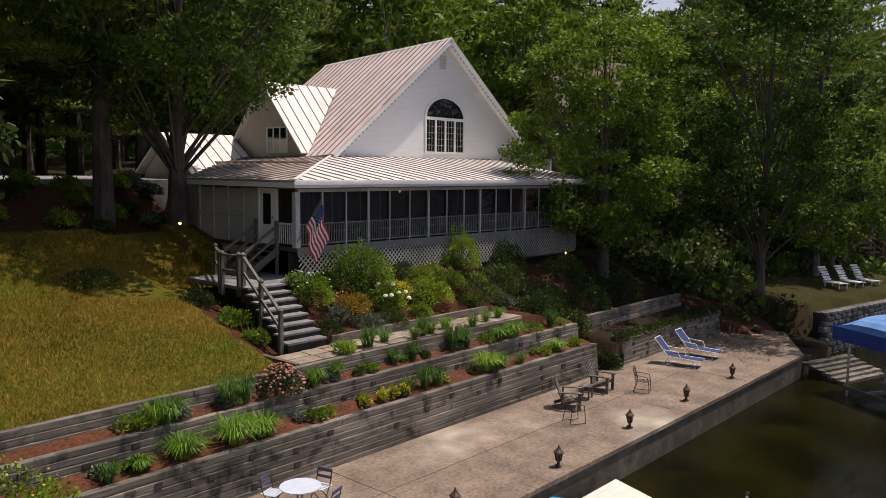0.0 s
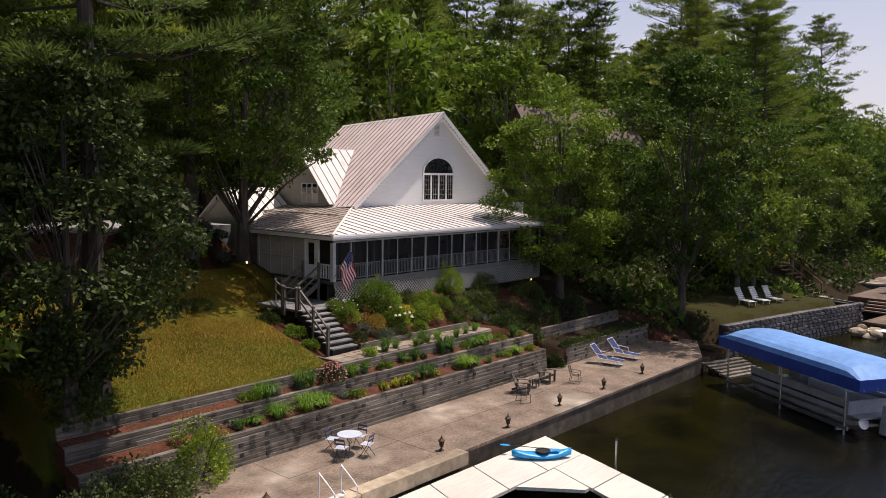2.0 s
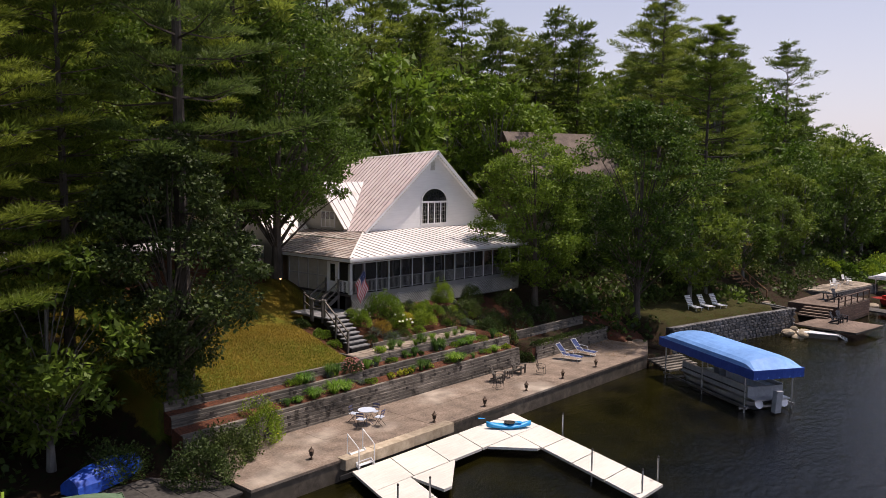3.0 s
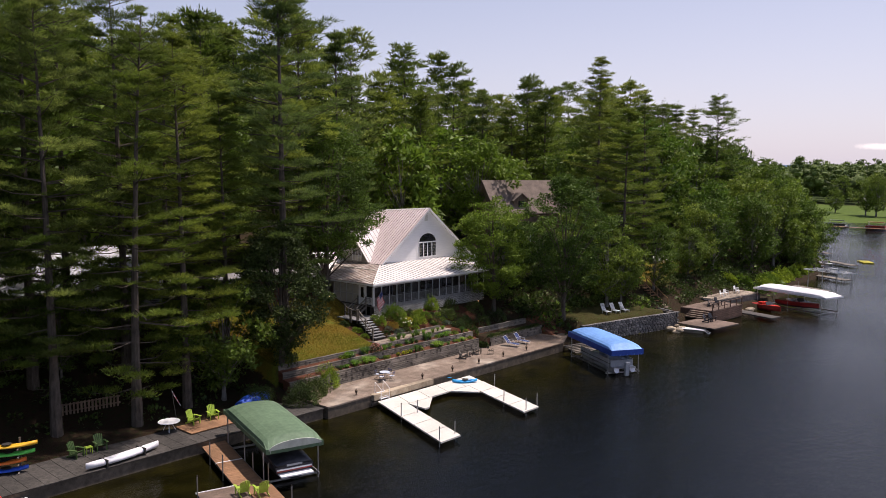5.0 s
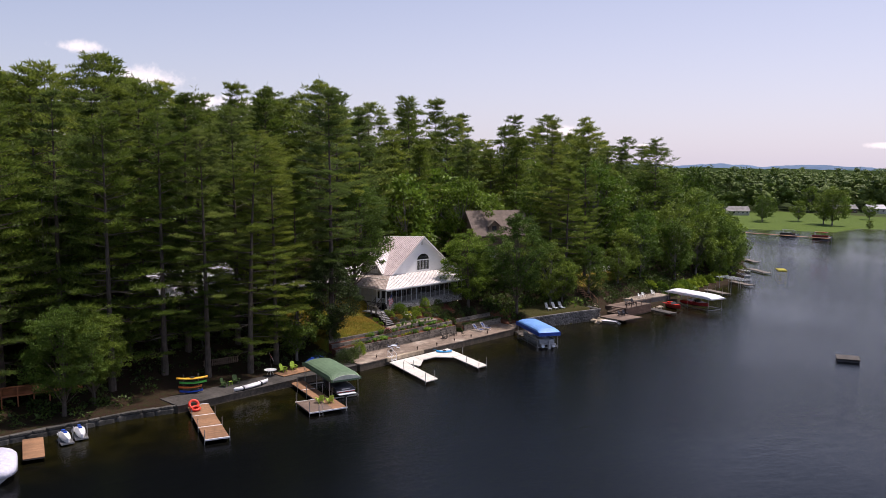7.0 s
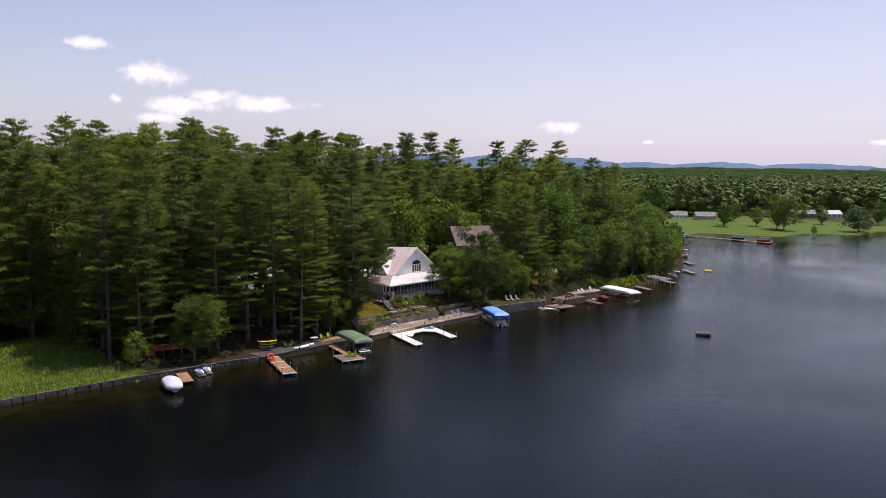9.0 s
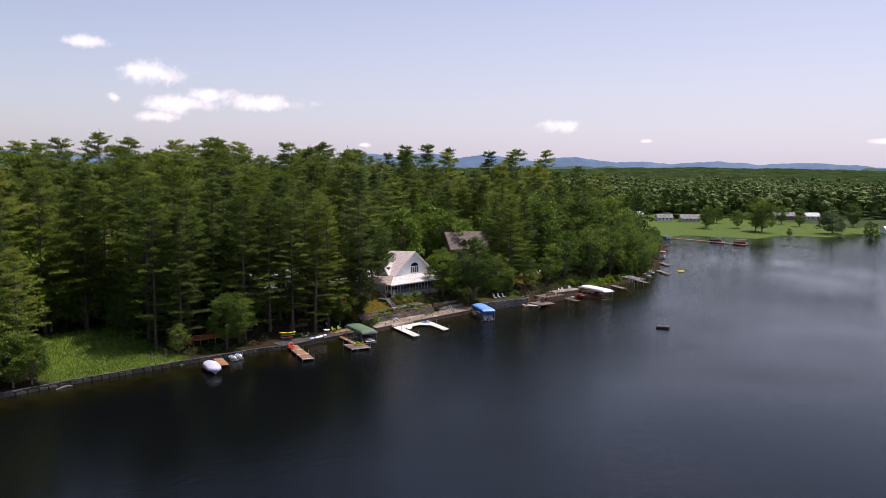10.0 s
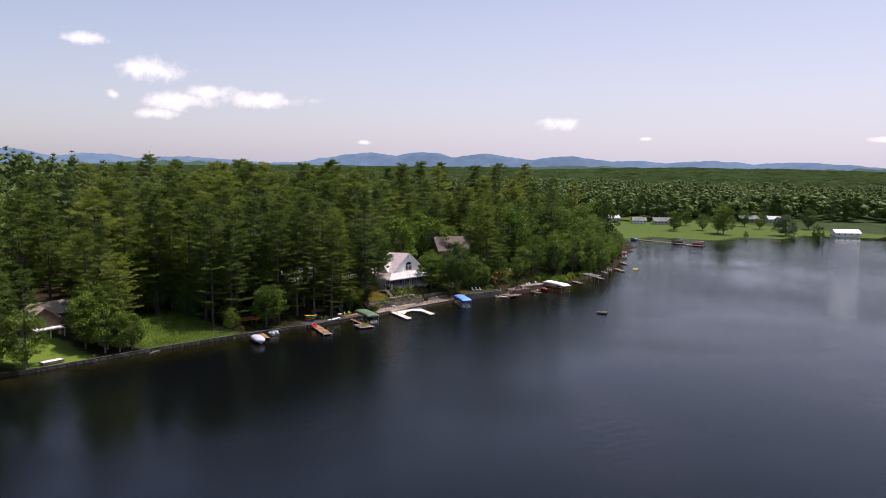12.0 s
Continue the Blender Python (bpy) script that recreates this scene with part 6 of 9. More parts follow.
def clump_mesh(seed, r, h, n, w, material):
    """Arching strap leaves, each in three joined pieces."""
    g = np.random.default_rng(seed)
    a = g.uniform(0, math.tau, n)
    out = np.stack([np.cos(a), np.sin(a), np.zeros(n)], -1)
    sd = np.stack([-np.sin(a), np.cos(a), np.zeros(n)], -1)
    base = out * g.uniform(0, 0.3 * r, n)[:, None]
    reach = (r * g.uniform(0.35, 1.1, n))[:, None]
    hh = (h * g.uniform(0.6, 1.1, n))[:, None]
    up_ = np.array([[0, 0, 1.0]])
    p = [base, base + out * reach * 0.3 + up_ * hh * 0.65, base + out * reach * 0.65 + up_ * hh * 0.95, base + out * reach + up_ * hh * 0.7]
    ws = [w * 0.8, w, w * 0.8, w * 0.1]
    V = np.concatenate([np.stack([p[k] - sd * ws[k], p[k] + sd * ws[k], p[k + 1] + sd * ws[k + 1], p[k + 1] - sd * ws[k + 1]], 1) for k in range(3)])
    return quad_mesh("leaves", V, material)


def clump(label, name, x, y, z, r, h, n, w, material, group):
    c = thing(name, label, "plant", at(x, y, z), group)
    tagged(part("leaves", clump_mesh(int(x * 91 + y * 13) % 997 + 3, r, h, n, w, material), None, c), kind="stuff")


DL, IR = "daylilies in the terraces", "irises in the terraces"
LO, MI = 2.16, 2.79
for x, y, z, r in ((-5.7, 6.0, MI, 0.62), (-4.45, 5.2, LO, 0.75), (-3.7, 5.2, LO, 0.6), (-5.75, 5.2, LO, 0.6), (5.0, 5.2, LO, 0.65), (-6.8, 5.2, LO, 0.35), (5.7, 5.2, LO, 0.5), (7.4, 6.0, MI, 0.6), (9.0, 5.2, LO, 0.45), (6.6, 6.0, MI, 0.5)):
    clump("arching bright green daylily clump in the terrace", "daylily", x, y, z, r, r * 0.85, 210, 0.011, M_BLADE, DL)
for x, y, z, r in ((-4.1, 6.0, MI, 0.45), (-3.6, 6.0, MI, 0.4), (-1.4, 6.05, MI, 0.3), (-0.6, 6.05, MI, 0.32), (3.6, 6.7, 3.28, 0.4), (4.3, 6.05, MI, 0.5), (2.45, 6.05, MI, 0.35), (2.1, 5.2, LO, 0.4), (2.55, 5.2, LO, 0.35), (1.3, 6.75, 3.28, 0.38), (4.9, 6.1, MI, 0.45), (1.7, 6.1, MI, 0.3), (9.8, 6.0, MI, 0.4)):
    clump("upright iris clump in the terrace", "iris", x, y, z, r * 0.85, r * 1.6, 170, 0.01, M_IRIS, IR)
shrub("pink-flowering rose bush in the terrace", -2.55, 6.0, MI - 0.02, 0.72, 0.75, M_SHRUB_DK, 1500, 0.07, (M_PINKFL, 120, 0.035), "flowering plants in the terraces")
gt = random.Random(55)
for k in range(40):
    lo = k % 2
    x = gt.uniform(-8.0, 10.5)
    r = gt.uniform(0.14, 0.34)
    y, z = (gt.uniform(4.98, 5.5), LO) if lo else (gt.uniform(5.92, 6.2), MI)
    if gt.random() < 0.45:
        clump("narrow-leaved green clump in the terrace", "grass_clump", x, y, z, r * 1.3, r * 1.6, 90, 0.009, gt.choice((M_BLADE, M_IRIS)), "grassy clumps in the terraces")
    else:
        shrub("small leafy perennial in the terrace", x, y, z, r, r * 0.9, gt.choice((M_SHRUB, M_SHRUB_DK, M_SHRUB_GY)), 260, 0.07, (gt.choice((M_WHITEFL, M_PINKFL, M_YELLOW)), 6, 0.022) if gt.random() < 0.3 else None, "flowering plants in the terraces", seed=700 + k)
for k in range(9):
    x = 0.2 + k * 0.95
    clump("green grassy clump beside the path", "grass_clump", x, 6.55 + 0.2 * (k % 3), 3.27, 0.35, 0.42, 110, 0.009, gt.choice((M_BLADE, M_IRIS, M_SHRUB)), "grassy clumps in the terraces")
for x in (-0.35, 0.3, 0.72, 1.15):
    shrub("small yellow-leaved plant in the terrace", x, 5.15, LO, 0.17, 0.32, M_YELLOW, 160, 0.09, None, "flowering plants in the terraces")
for x, y, z, r in ((-2.0, 5.2, LO, 0.35), (0.3, 6.75, 3.28, 0.45), (-6.4, 6.05, MI, 0.25), (8.2, 5.2, LO, 0.35), (10.2, 5.2, LO, 0.35), (6.0, 6.05, MI, 0.4), (8.6, 6.0, MI, 0.5), (0.7, 6.0, MI, 0.25)):
    shrub("low green perennial in the terrace", x, y, z, r, r * 0.75, M_SHRUB, 500, 0.07, None, "flowering plants in the terraces")
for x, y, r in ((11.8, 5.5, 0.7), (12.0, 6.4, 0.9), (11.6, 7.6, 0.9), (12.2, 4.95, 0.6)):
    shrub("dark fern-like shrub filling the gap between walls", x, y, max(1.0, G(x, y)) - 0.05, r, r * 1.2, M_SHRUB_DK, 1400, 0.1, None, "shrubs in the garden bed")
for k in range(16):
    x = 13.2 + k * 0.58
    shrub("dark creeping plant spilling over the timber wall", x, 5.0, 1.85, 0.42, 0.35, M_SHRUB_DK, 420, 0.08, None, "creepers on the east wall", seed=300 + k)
# east bank bright bush by the white canopy
for x, y, r in ((76, -1.0, 2.0), (80, 0.2, 2.4), (84, 0.4, 2.0), (73, 1.5, 1.8), (88, 0.9, 1.7), (92, 1.6, 2.1), (97, 2.0, 1.8), (102, 2.6, 2.0), (107, 2.9, 1.8), (70.5, 2.6, 1.6)):
    shrub("bright green bush on the east shore", x, y, G(x, y) - 0.2, r, r * 1.1, M_SHRUB, 2200, 0.28, None, "bushes on the east shore")


# undergrowth and meadow grass
def undergrowth(name, label, n, xr, yr, seed, material, rmin, rmax, per, keep):
    g = np.random.default_rng(seed)
    X, Y = g.uniform(*xr, n), g.uniform(*yr, n)
    ok = keep(X, Y) & (shore_distance(X, Y) > 1.6)
    X, Y = X[ok], Y[ok]
    Z = land_height(X, Y)
    R = g.uniform(rmin, rmax, len(X))
    t = np.repeat(np.arange(len(X)), per)
    u = unit(g.normal(size=(len(t), 3)))
    u[:, 2] = np.abs(u[:, 2])
    P = np.stack([X, Y, Z], -1)[t] + u * R[t][:, None] * [1.0, 1.0, 0.9]
    A = unit(u + g.normal(size=(len(t), 3)) * 0.5)
    L = R[t] * g.uniform(0.3, 0.55, len(t))
    tagged(new(name, quad_mesh(name, blades(P, A, L, L * 0.36, g, up=0.7), material)), label, "undergrowth", kind="stuff")


west_wood = lambda X, Y: ~((X > -84) & (X < -58) & (Y < 36)) & ~((X > -112) & (X < -84) & (Y < 40)) & ~((X > -40) & (X < -14) & (Y < 7.5)) & ~((X > -14) & (X < 24) & (Y < 34))
gb = random.Random(77)
for k in range(46):
    x, y = gb.uniform(1.3, 12.2), gb.uniform(8.15, 11.1)
    r = gb.uniform(0.25, 0.5)
    shrub("leafy perennial filling the garden bed", x, y, G(x, y) - 0.03, r, r * gb.uniform(0.8, 1.3), gb.choice((M_SHRUB, M_SHRUB, M_SHRUB_DK, M_BROAD, M_SHRUB_GY)), 420, 0.085, (M_WHITEFL, 5, 0.025) if gb.random() < 0.2 else None, "perennials in the garden bed", seed=400 + k)
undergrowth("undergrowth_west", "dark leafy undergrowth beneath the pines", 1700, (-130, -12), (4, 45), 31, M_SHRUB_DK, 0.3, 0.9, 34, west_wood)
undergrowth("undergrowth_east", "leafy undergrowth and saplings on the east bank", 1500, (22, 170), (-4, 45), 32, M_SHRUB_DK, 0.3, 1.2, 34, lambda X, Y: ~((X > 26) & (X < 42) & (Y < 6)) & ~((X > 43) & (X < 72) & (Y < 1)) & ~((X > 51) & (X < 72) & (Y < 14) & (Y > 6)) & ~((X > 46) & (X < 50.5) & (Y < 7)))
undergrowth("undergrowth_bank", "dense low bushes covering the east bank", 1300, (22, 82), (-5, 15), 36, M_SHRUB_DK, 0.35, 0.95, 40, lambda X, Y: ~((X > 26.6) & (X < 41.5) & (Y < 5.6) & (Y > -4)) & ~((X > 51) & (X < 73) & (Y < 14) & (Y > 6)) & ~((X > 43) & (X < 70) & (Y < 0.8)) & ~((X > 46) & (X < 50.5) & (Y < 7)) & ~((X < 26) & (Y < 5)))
undergrowth("undergrowth_east_light", "bright saplings on the east bank", 260, (22, 170), (-4, 30), 33, M_BROAD, 0.5, 1.6, 40, lambda X, Y: ~((X > 26) & (X < 36) & (Y < 5)) & ~((X > 44) & (X < 68) & (Y < 13)))
g = np.random.default_rng(35)
n = 26000
X, Y = g.uniform(-84, -58, n), g.uniform(4.5, 38, n)
Z = land_height(X, Y)
A = unit(g.normal(size=(n, 3)) * [0.4, 0.4, 0] + [0, 0, 1])
L = g.uniform(0.25, 0.7, n)
tagged(new("meadow_grass", quad_mesh("meadow_grass", blades(np.stack([X, Y, Z], -1), A, L, 0.05, g), M_MEADOW)), "tall bright green meadow grass", "grass", kind="stuff")


# short blades over the lawn, straw-coloured and green in patches
M_TURF_DRY = leaf("dry_lawn_blades", (0.2, 0.14, 0.018), (0.36, 0.25, 0.04), 0.35, 0.3)
M_TURF_GREEN = leaf("green_lawn_blades", (0.11, 0.135, 0.013), (0.21, 0.235, 0.026), 0.35, 0.3)
n = 90000
X, Y = g.uniform(-13.2, 1.8, n), g.uniform(6.45, 18.4, n)
ok = (X < -1.9) | (Y > 14.3) | ((Y > 11.8) & (X < -0.9))
X, Y = X[ok], Y[ok]
n = len(X)
patch = 0.5 * np.sin(X * 0.9 + 1.7 * np.sin(Y * 0.6)) + 0.5 * np.sin(Y * 1.1 + X * 0.35) + g.normal(size=n) * 0.45 + 0.9 * np.exp(-((Y - 6.4) / 1.6) ** 2) - 0.1
Z = land_height(X, Y)
A = unit(g.normal(size=(n, 3)) * [0.55, 0.55, 0] + [0, 0, 0.8])
for turf_name, words, keep, turf_mat in (("dry_turf", "dry straw-coloured lawn grass", patch < 0.3, M_TURF_DRY), ("green_turf", "green patches of lawn grass", patch >= 0.3, M_TURF_GREEN)):
    k = int(keep.sum())
    tagged(new(turf_name, quad_mesh(turf_name, needles(np.stack([X, Y, Z], -1)[keep], A[keep], g.uniform(0.06, 0.15, k), 0.018, g), turf_mat, 3)), words, "grass", kind="stuff")


# ---------------- furniture and things on the wharf ----------------
def adirondack(label, m, material, group):
    """Faces -y. Sloped slat seat, fanned back, flat arms."""
    c = thing("adirondack_chair", label, "chair", m, group)
    for k in range(5):
        y = -0.3 + k * 0.115
        part("seat_slat", bbox(-0.26, 0.26, y, y + 0.1, 0.0, 0.022, m=pose(0, 0, 0.36 - k * 0.025, -12)), material, c)
    for k in range(5):
        x = -0.2 + k * 0.1
        h = 0.72 + 0.1 * math.cos((k - 2) * 0.7)
        part("back_slat", bbox(-0.045, 0.045, -0.012, 0.012, 0, h, m=pose(x, 0.26, 0.24, -20, (k - 2) * 2.2, 0)), material, c)
    for s in (-1, 1):
        part("armrest", bbox(s * 0.36 - 0.07, s * 0.36 + 0.07, -0.38, 0.36, 0.55, 0.575), material, c)
        part("front_leg", bbox(s * 0.31 - 0.025, s * 0.31 + 0.025, -0.34, -0.24, 0, 0.55), material, c)
        part("back_leg", beam(bmesh.new(), (s * 0.28, -0.28, 0.34), (s * 0.28, 0.55, 0.04), 0.035, 0.1), material, c)
        part("arm_support", bbox(s * 0.31 - 0.02, s * 0.31 + 0.02, 0.24, 0.3, 0.18, 0.55), material, c)
    part("back_rail", bbox(-0.33, 0.33, 0.36, 0.4, 0.5, 0.56), material, c)
    return c


def low_table(label, m, material, group=""):
    t = thing("side_table", label, "table", m, group)
    for k in range(4):
        part("top_slat", bbox(-0.24, 0.24, -0.22 + k * 0.112, -0.12 + k * 0.112, 0.42, 0.445), material, t)
    for sx in (-1, 1):
        for sy in (-1, 1):
            part("leg", bbox(sx * 0.19 - 0.025, sx * 0.19 + 0.025, sy * 0.16 - 0.025, sy * 0.16 + 0.025, 0, 0.42), material, t)
    return t


ADG = "weathered garden chairs on the wharf"
adirondack("weathered grey wooden garden chair on the wharf", at(6.75, 3.1, 1.0, 30), M_GREYWOOD, ADG)
adirondack("weathered grey wooden garden chair on the wharf", at(9.2, 3.4, 1.0, 12), M_GREYWOOD, ADG)
low_table("small weathered slatted table between garden chairs", at(8.0, 3.3, 1.0, 15), M_GREYWOOD)


def wire_chair(m):
    c = thing("wire_chair", "rusty bent-wire garden chair on the wharf", "chair", m, "wire chairs on the wharf")
    for s in (-1, 1):
        part("runner", tube(bmesh.new(), [(s * 0.24, -0.25, 0.02), (s * 0.24, 0.28, 0.02)], 0.012, 6), M_BLACK, c)
        part("front_leg", tube(bmesh.new(), [(s * 0.24, -0.25, 0.02), (s * 0.23, -0.22, 0.4), (s * 0.26, -0.18, 0.58)], 0.012, 6), M_BLACK, c)
        part("back_leg", tube(bmesh.new(), [(s * 0.24, 0.28, 0.02), (s * 0.22, 0.2, 0.4), (s * 0.2, 0.32, 0.82)], 0.012, 6), M_BLACK, c)
        part("arm", tube(bmesh.new(), [(s * 0.26, -0.18, 0.58), (s * 0.26, 0.1, 0.62), (s * 0.22, 0.26, 0.62)], 0.012, 6), M_BLACK, c)
    part("back_bow", tube(bmesh.new(), [(-0.2, 0.32, 0.82), (0, 0.35, 0.9), (0.2, 0.32, 0.82)], 0.012, 6), M_BLACK, c)
    bm = bmesh.new()
    for k in range(9):
        u = -0.22 + k * 0.055
        tube(bm, [(u, -0.22, 0.4), (u, 0.2, 0.4), (u * 0.9, 0.33, 0.84)], 0.005, 4)
    for k in range(6):
        tube(bm, [(-0.23, -0.2 + k * 0.075, 0.4), (0.23, -0.2 + k * 0.075, 0.4)], 0.005, 4)
    part("wire_mesh", bm, M_BLACK, c)


for x, y, r in ((5.5, 2.15, 60), (10.0, 2.25, 20)):
    wire_chair(at(x, y, 1.0, r))


def lounger(m):
    c = thing("sun_lounger", "blue sling sun lounger with white frame on the wharf", "sun lounger", m, "sun loungers on the wharf")
    for s in (-1, 1):
        part("side_frame", tube(bmesh.new(), [(s * 0.31, -1.1, 0.3), (s * 0.31, 0.15, 0.33), (s * 0.31, 0.72, 1.0)], 0.02, 6), M_WHITE, c)
        part("front_leg", tube(bmesh.new(), [(s * 0.31, -0.8, 0.3), (s * 0.31, -0.95, 0.0), (s * 0.31, -0.55, 0.0)], 0.018, 6), M_WHITE, c)
        part("back_leg", tube(bmesh.new(), [(s * 0.31, 0.1, 0.33), (s * 0.31, 0.35, 0.0), (s * 0.31, -0.05, 0.0)], 0.018, 6), M_WHITE, c)
        part("armrest", tube(bmesh.new(), [(s * 0.33, -0.35, 0.32), (s * 0.36, -0.25, 0.55), (s * 0.36, 0.25, 0.58), (s * 0.32, 0.42, 0.62)], 0.02, 6), M_WHITE, c)
    part("seat_sling", loft(bmesh.new(), [[(-0.29, y, z), (0, y, z - 0.03), (0.29, y, z), (0.29, y, z - 0.015), (0, y, z - 0.045), (-0.29, y, z - 0.015)] for y, z in ((-1.08, 0.31), (-0.5, 0.32), (0.14, 0.34))]), M_SLING, c)
    part("back_sling", loft(bmesh.new(), [[(-0.29, y, z), (0, y + 0.02, z - 0.03), (0.29, y, z), (0.29, y + 0.012, z - 0.01), (0, y + 0.032, z - 0.04), (-0.29, y + 0.012, z - 0.01)] for y, z in ((0.16, 0.36), (0.44, 0.68), (0.7, 0.99))]), M_SLING, c)
    part("head_bar", tube(bmesh.new(), [(-0.31, 0.72, 1.0), (0.31, 0.72, 1.0)], 0.02, 6), M_WHITE, c)


lounger(at(14.6, 3.3, 1.0, 8))
lounger(at(16.6, 3.4, 1.0, 2))


def lantern(m):
    c = thing("wharf_lantern", "bronze carriage lantern on the wharf edge", "lantern", m, "lanterns along the wharf")
    part("base", lathe(bmesh.new(), [(0.1, 0), (0.1, 0.03), (0.04, 0.06), (0.035, 0.12), (0.08, 0.15)], 8), M_BRONZE, c)
    part("glass", lathe(bmesh.new(), [(0.06, 0.16), (0.095, 0.36)], 6), M_GLASS, c)
    for k in range(6):
        a = k * math.tau / 6
        part("cage_bar", tube(bmesh.new(), [(0.07 * math.cos(a), 0.07 * math.sin(a), 0.15), (0.105 * math.cos(a), 0.105 * math.sin(a), 0.37)], 0.01, 4), M_BRONZE, c)
    part("roof", lathe(bmesh.new(), [(0.14, 0.36), (0.13, 0.39), (0.06, 0.46), (0.05, 0.49)], 8), M_BRONZE, c)
    part("finial", lathe(bmesh.new(), [(0.02, 0.49), (0.03, 0.52), (0.008, 0.57)], 6), M_BRONZE, c)


for x, y in ((-9.3, 1.05), (-1.75, 0.65), (2.15, 0.5), (6.25, 0.7), (10.1, 0.7), (14.1, 0.75)):
    lantern(at(x, y, 1.0, x * 31))

bist = thing("bistro_table", "round pale blue enamel table on the wharf", "table", at(-4.3, 2.9, 1.0))
part("tabletop", lathe(bmesh.new(), [(0.42, 0.7), (0.45, 0.71), (0.45, 0.73), (0.02, 0.735)], 28), M_TABLE, bist)
for k in range(4):
    a = math.pi / 4 + k * math.pi / 2
    part("leg", tube(bmesh.new(), [(0.3 * math.cos(a), 0.3 * math.sin(a), 0), (-0.1 * math.cos(a), -0.1 * math.sin(a), 0.42), (0.2 * math.cos(a + 1.2), 0.2 * math.sin(a + 1.2), 0.7)], 0.012, 5), M_NAVY, bist)


def folding_chair(m):
    c = thing("folding_chair", "folding slatted chair with dark blue frame", "chair", m, "folding chairs round the table")
    for s in (-1, 1):
        part("back_leg", tube(bmesh.new(), [(s * 0.19, -0.2, 0), (s * 0.19, 0.12, 0.5), (s * 0.19, 0.2, 0.82)], 0.012, 5), M_BLACK, c)
        part("front_leg", tube(bmesh.new(), [(s * 0.17, 0.25, 0), (s * 0.17, -0.18, 0.46)], 0.012, 5), M_BLACK, c)
    for k in range(5):
        part("seat_slat", bbox(-0.2, 0.2, -0.19 + k * 0.08, -0.125 + k * 0.08, 0.45, 0.465), M_TABLE, c)
    part("back_slat", bbox(-0.2, 0.2, 0.165, 0.18, 0.6, 0.66), M_NAVY, c)
    part("top_slat", bbox(-0.2, 0.2, 0.19, 0.205, 0.74, 0.82), M_NAVY, c)


for a in (20, 115, 200, 285):
    r = radians(a)
    folding_chair(at(-4.3 + 0.72 * math.sin(-r), 2.9 + 0.72 * math.cos(-r), 1.0, a))

# the flag on the porch post
flag = thing("porch_flag", "striped flag with blue canton on a tilted pole", "flag", at(HX0 - 0.12, HY0 - 0.12, FLOOR + 0.2))
part("pole", tube(bmesh.new(), [(0, 0, 0), (0.54, -0.66, 1.5)], 0.016, 6), M_RAILWOOD, flag)
P0, P1 = Vector((0.19, -0.23, 0.5)), Vector((0.52, -0.64, 1.44))
M_FRED = mat("flag_red", (0.5, 0.02, 0.03), (0.6, 0.04, 0.05), rough=0.8, bump=0.1)
M_FBLUE = mat("flag_blue", (0.02, 0.03, 0.12), (0.03, 0.05, 0.18), rough=0.8, bump=0.1)
DROP = Vector((0.3, -0.08, -1.25))
for k in range(13):
    a, b = P1.lerp(P0, k / 13), P1.lerp(P0, (k + 1) / 13)
    start = 0.42 if k < 7 else 0.0
    rows = []
    for j in range(7):
        f = start + (1 - start) * j / 6
        wv = Vector((0.05 * math.sin(f * 9), 0.05 * math.cos(f * 8 + 1), 0))
        rows.append([a + DROP * f + wv, b + DROP * f + wv, b + DROP * f + wv + Vector((0.004, 0.004, 0)), a + DROP * f + wv + Vector((0.004, 0.004, 0))])
    part("stripe", loft(bmesh.new(), rows), M_FRED if k % 2 == 0 else M_WHITECANVAS, flag)
rows = []
for j in range(4):
    f = 0.42 * j / 3
    wv = Vector((0.05 * math.sin(f * 9), 0.05 * math.cos(f * 8 + 1), 0))
    rows.append([P1 + DROP * f + wv, P1.lerp(P0, 7 / 13) + DROP * f + wv, P1.lerp(P0, 7 / 13) + DROP * f + wv + Vector((0.004, 0.004, 0)), P1 + DROP * f + wv + Vector((0.004, 0.004, 0))])
canton = part("canton", loft(bmesh.new(), rows), M_FBLUE, flag)
bm = bmesh.new()
for i in range(5):
    for j in range(4):
        f = 0.05 + 0.33 * j / 3
        p = P1.lerp(P0, (0.5 + i * 1.3) / 13) + DROP * f + Vector((0.05 * math.sin(f * 9) - 0.006, 0.05 * math.cos(f * 8 + 1) - 0.012, 0))
        lathe(bm, [(0.018, -0.012), (0.022, 0), (0.018, 0.012)], 5, p)
tagged(part("stars", bm, M_WHITECANVAS, canton), kind="stuff")


# ---------------- docks ----------------
def dock_panel(parent, pts, material, z=0.5, thick=0.12, boards=0):
    p = [Vector((x, y, z)) for x, y in pts]
    if not boards:
        part("deck_panel", slab(bmesh.new(), p, thick), material, parent)
        return
    for k in range(boards):
        f0, f1 = k / boards + 0.0011, (k + 1) / boards - 0.0011
        a, b, c, d = p
        part("deck_board", slab(bmesh.new(), [a.lerp(d, f0), b.lerp(c, f0), b.lerp(c, f1), a.lerp(d, f1)], 0.035), material, parent)
    part("dock_frame", slab(bmesh.new(), [q - Vector((0, 0, 0.036)) for q in p], thick), M_GREYDECK, parent)


def dock_pole(parent, x, y, top=1.5, material=None):
    pole = part("dock_pole", tube(bmesh.new(), [(x, y, -1.8), (x, y, top)], 0.04, 8), material or M_METAL, parent)
    part("pole_cap", lathe(bmesh.new(), [(0.045, 0), (0.05, 0.05), (0.02, 0.09)], 8, (x, y, top)), M_BLACK, pole)


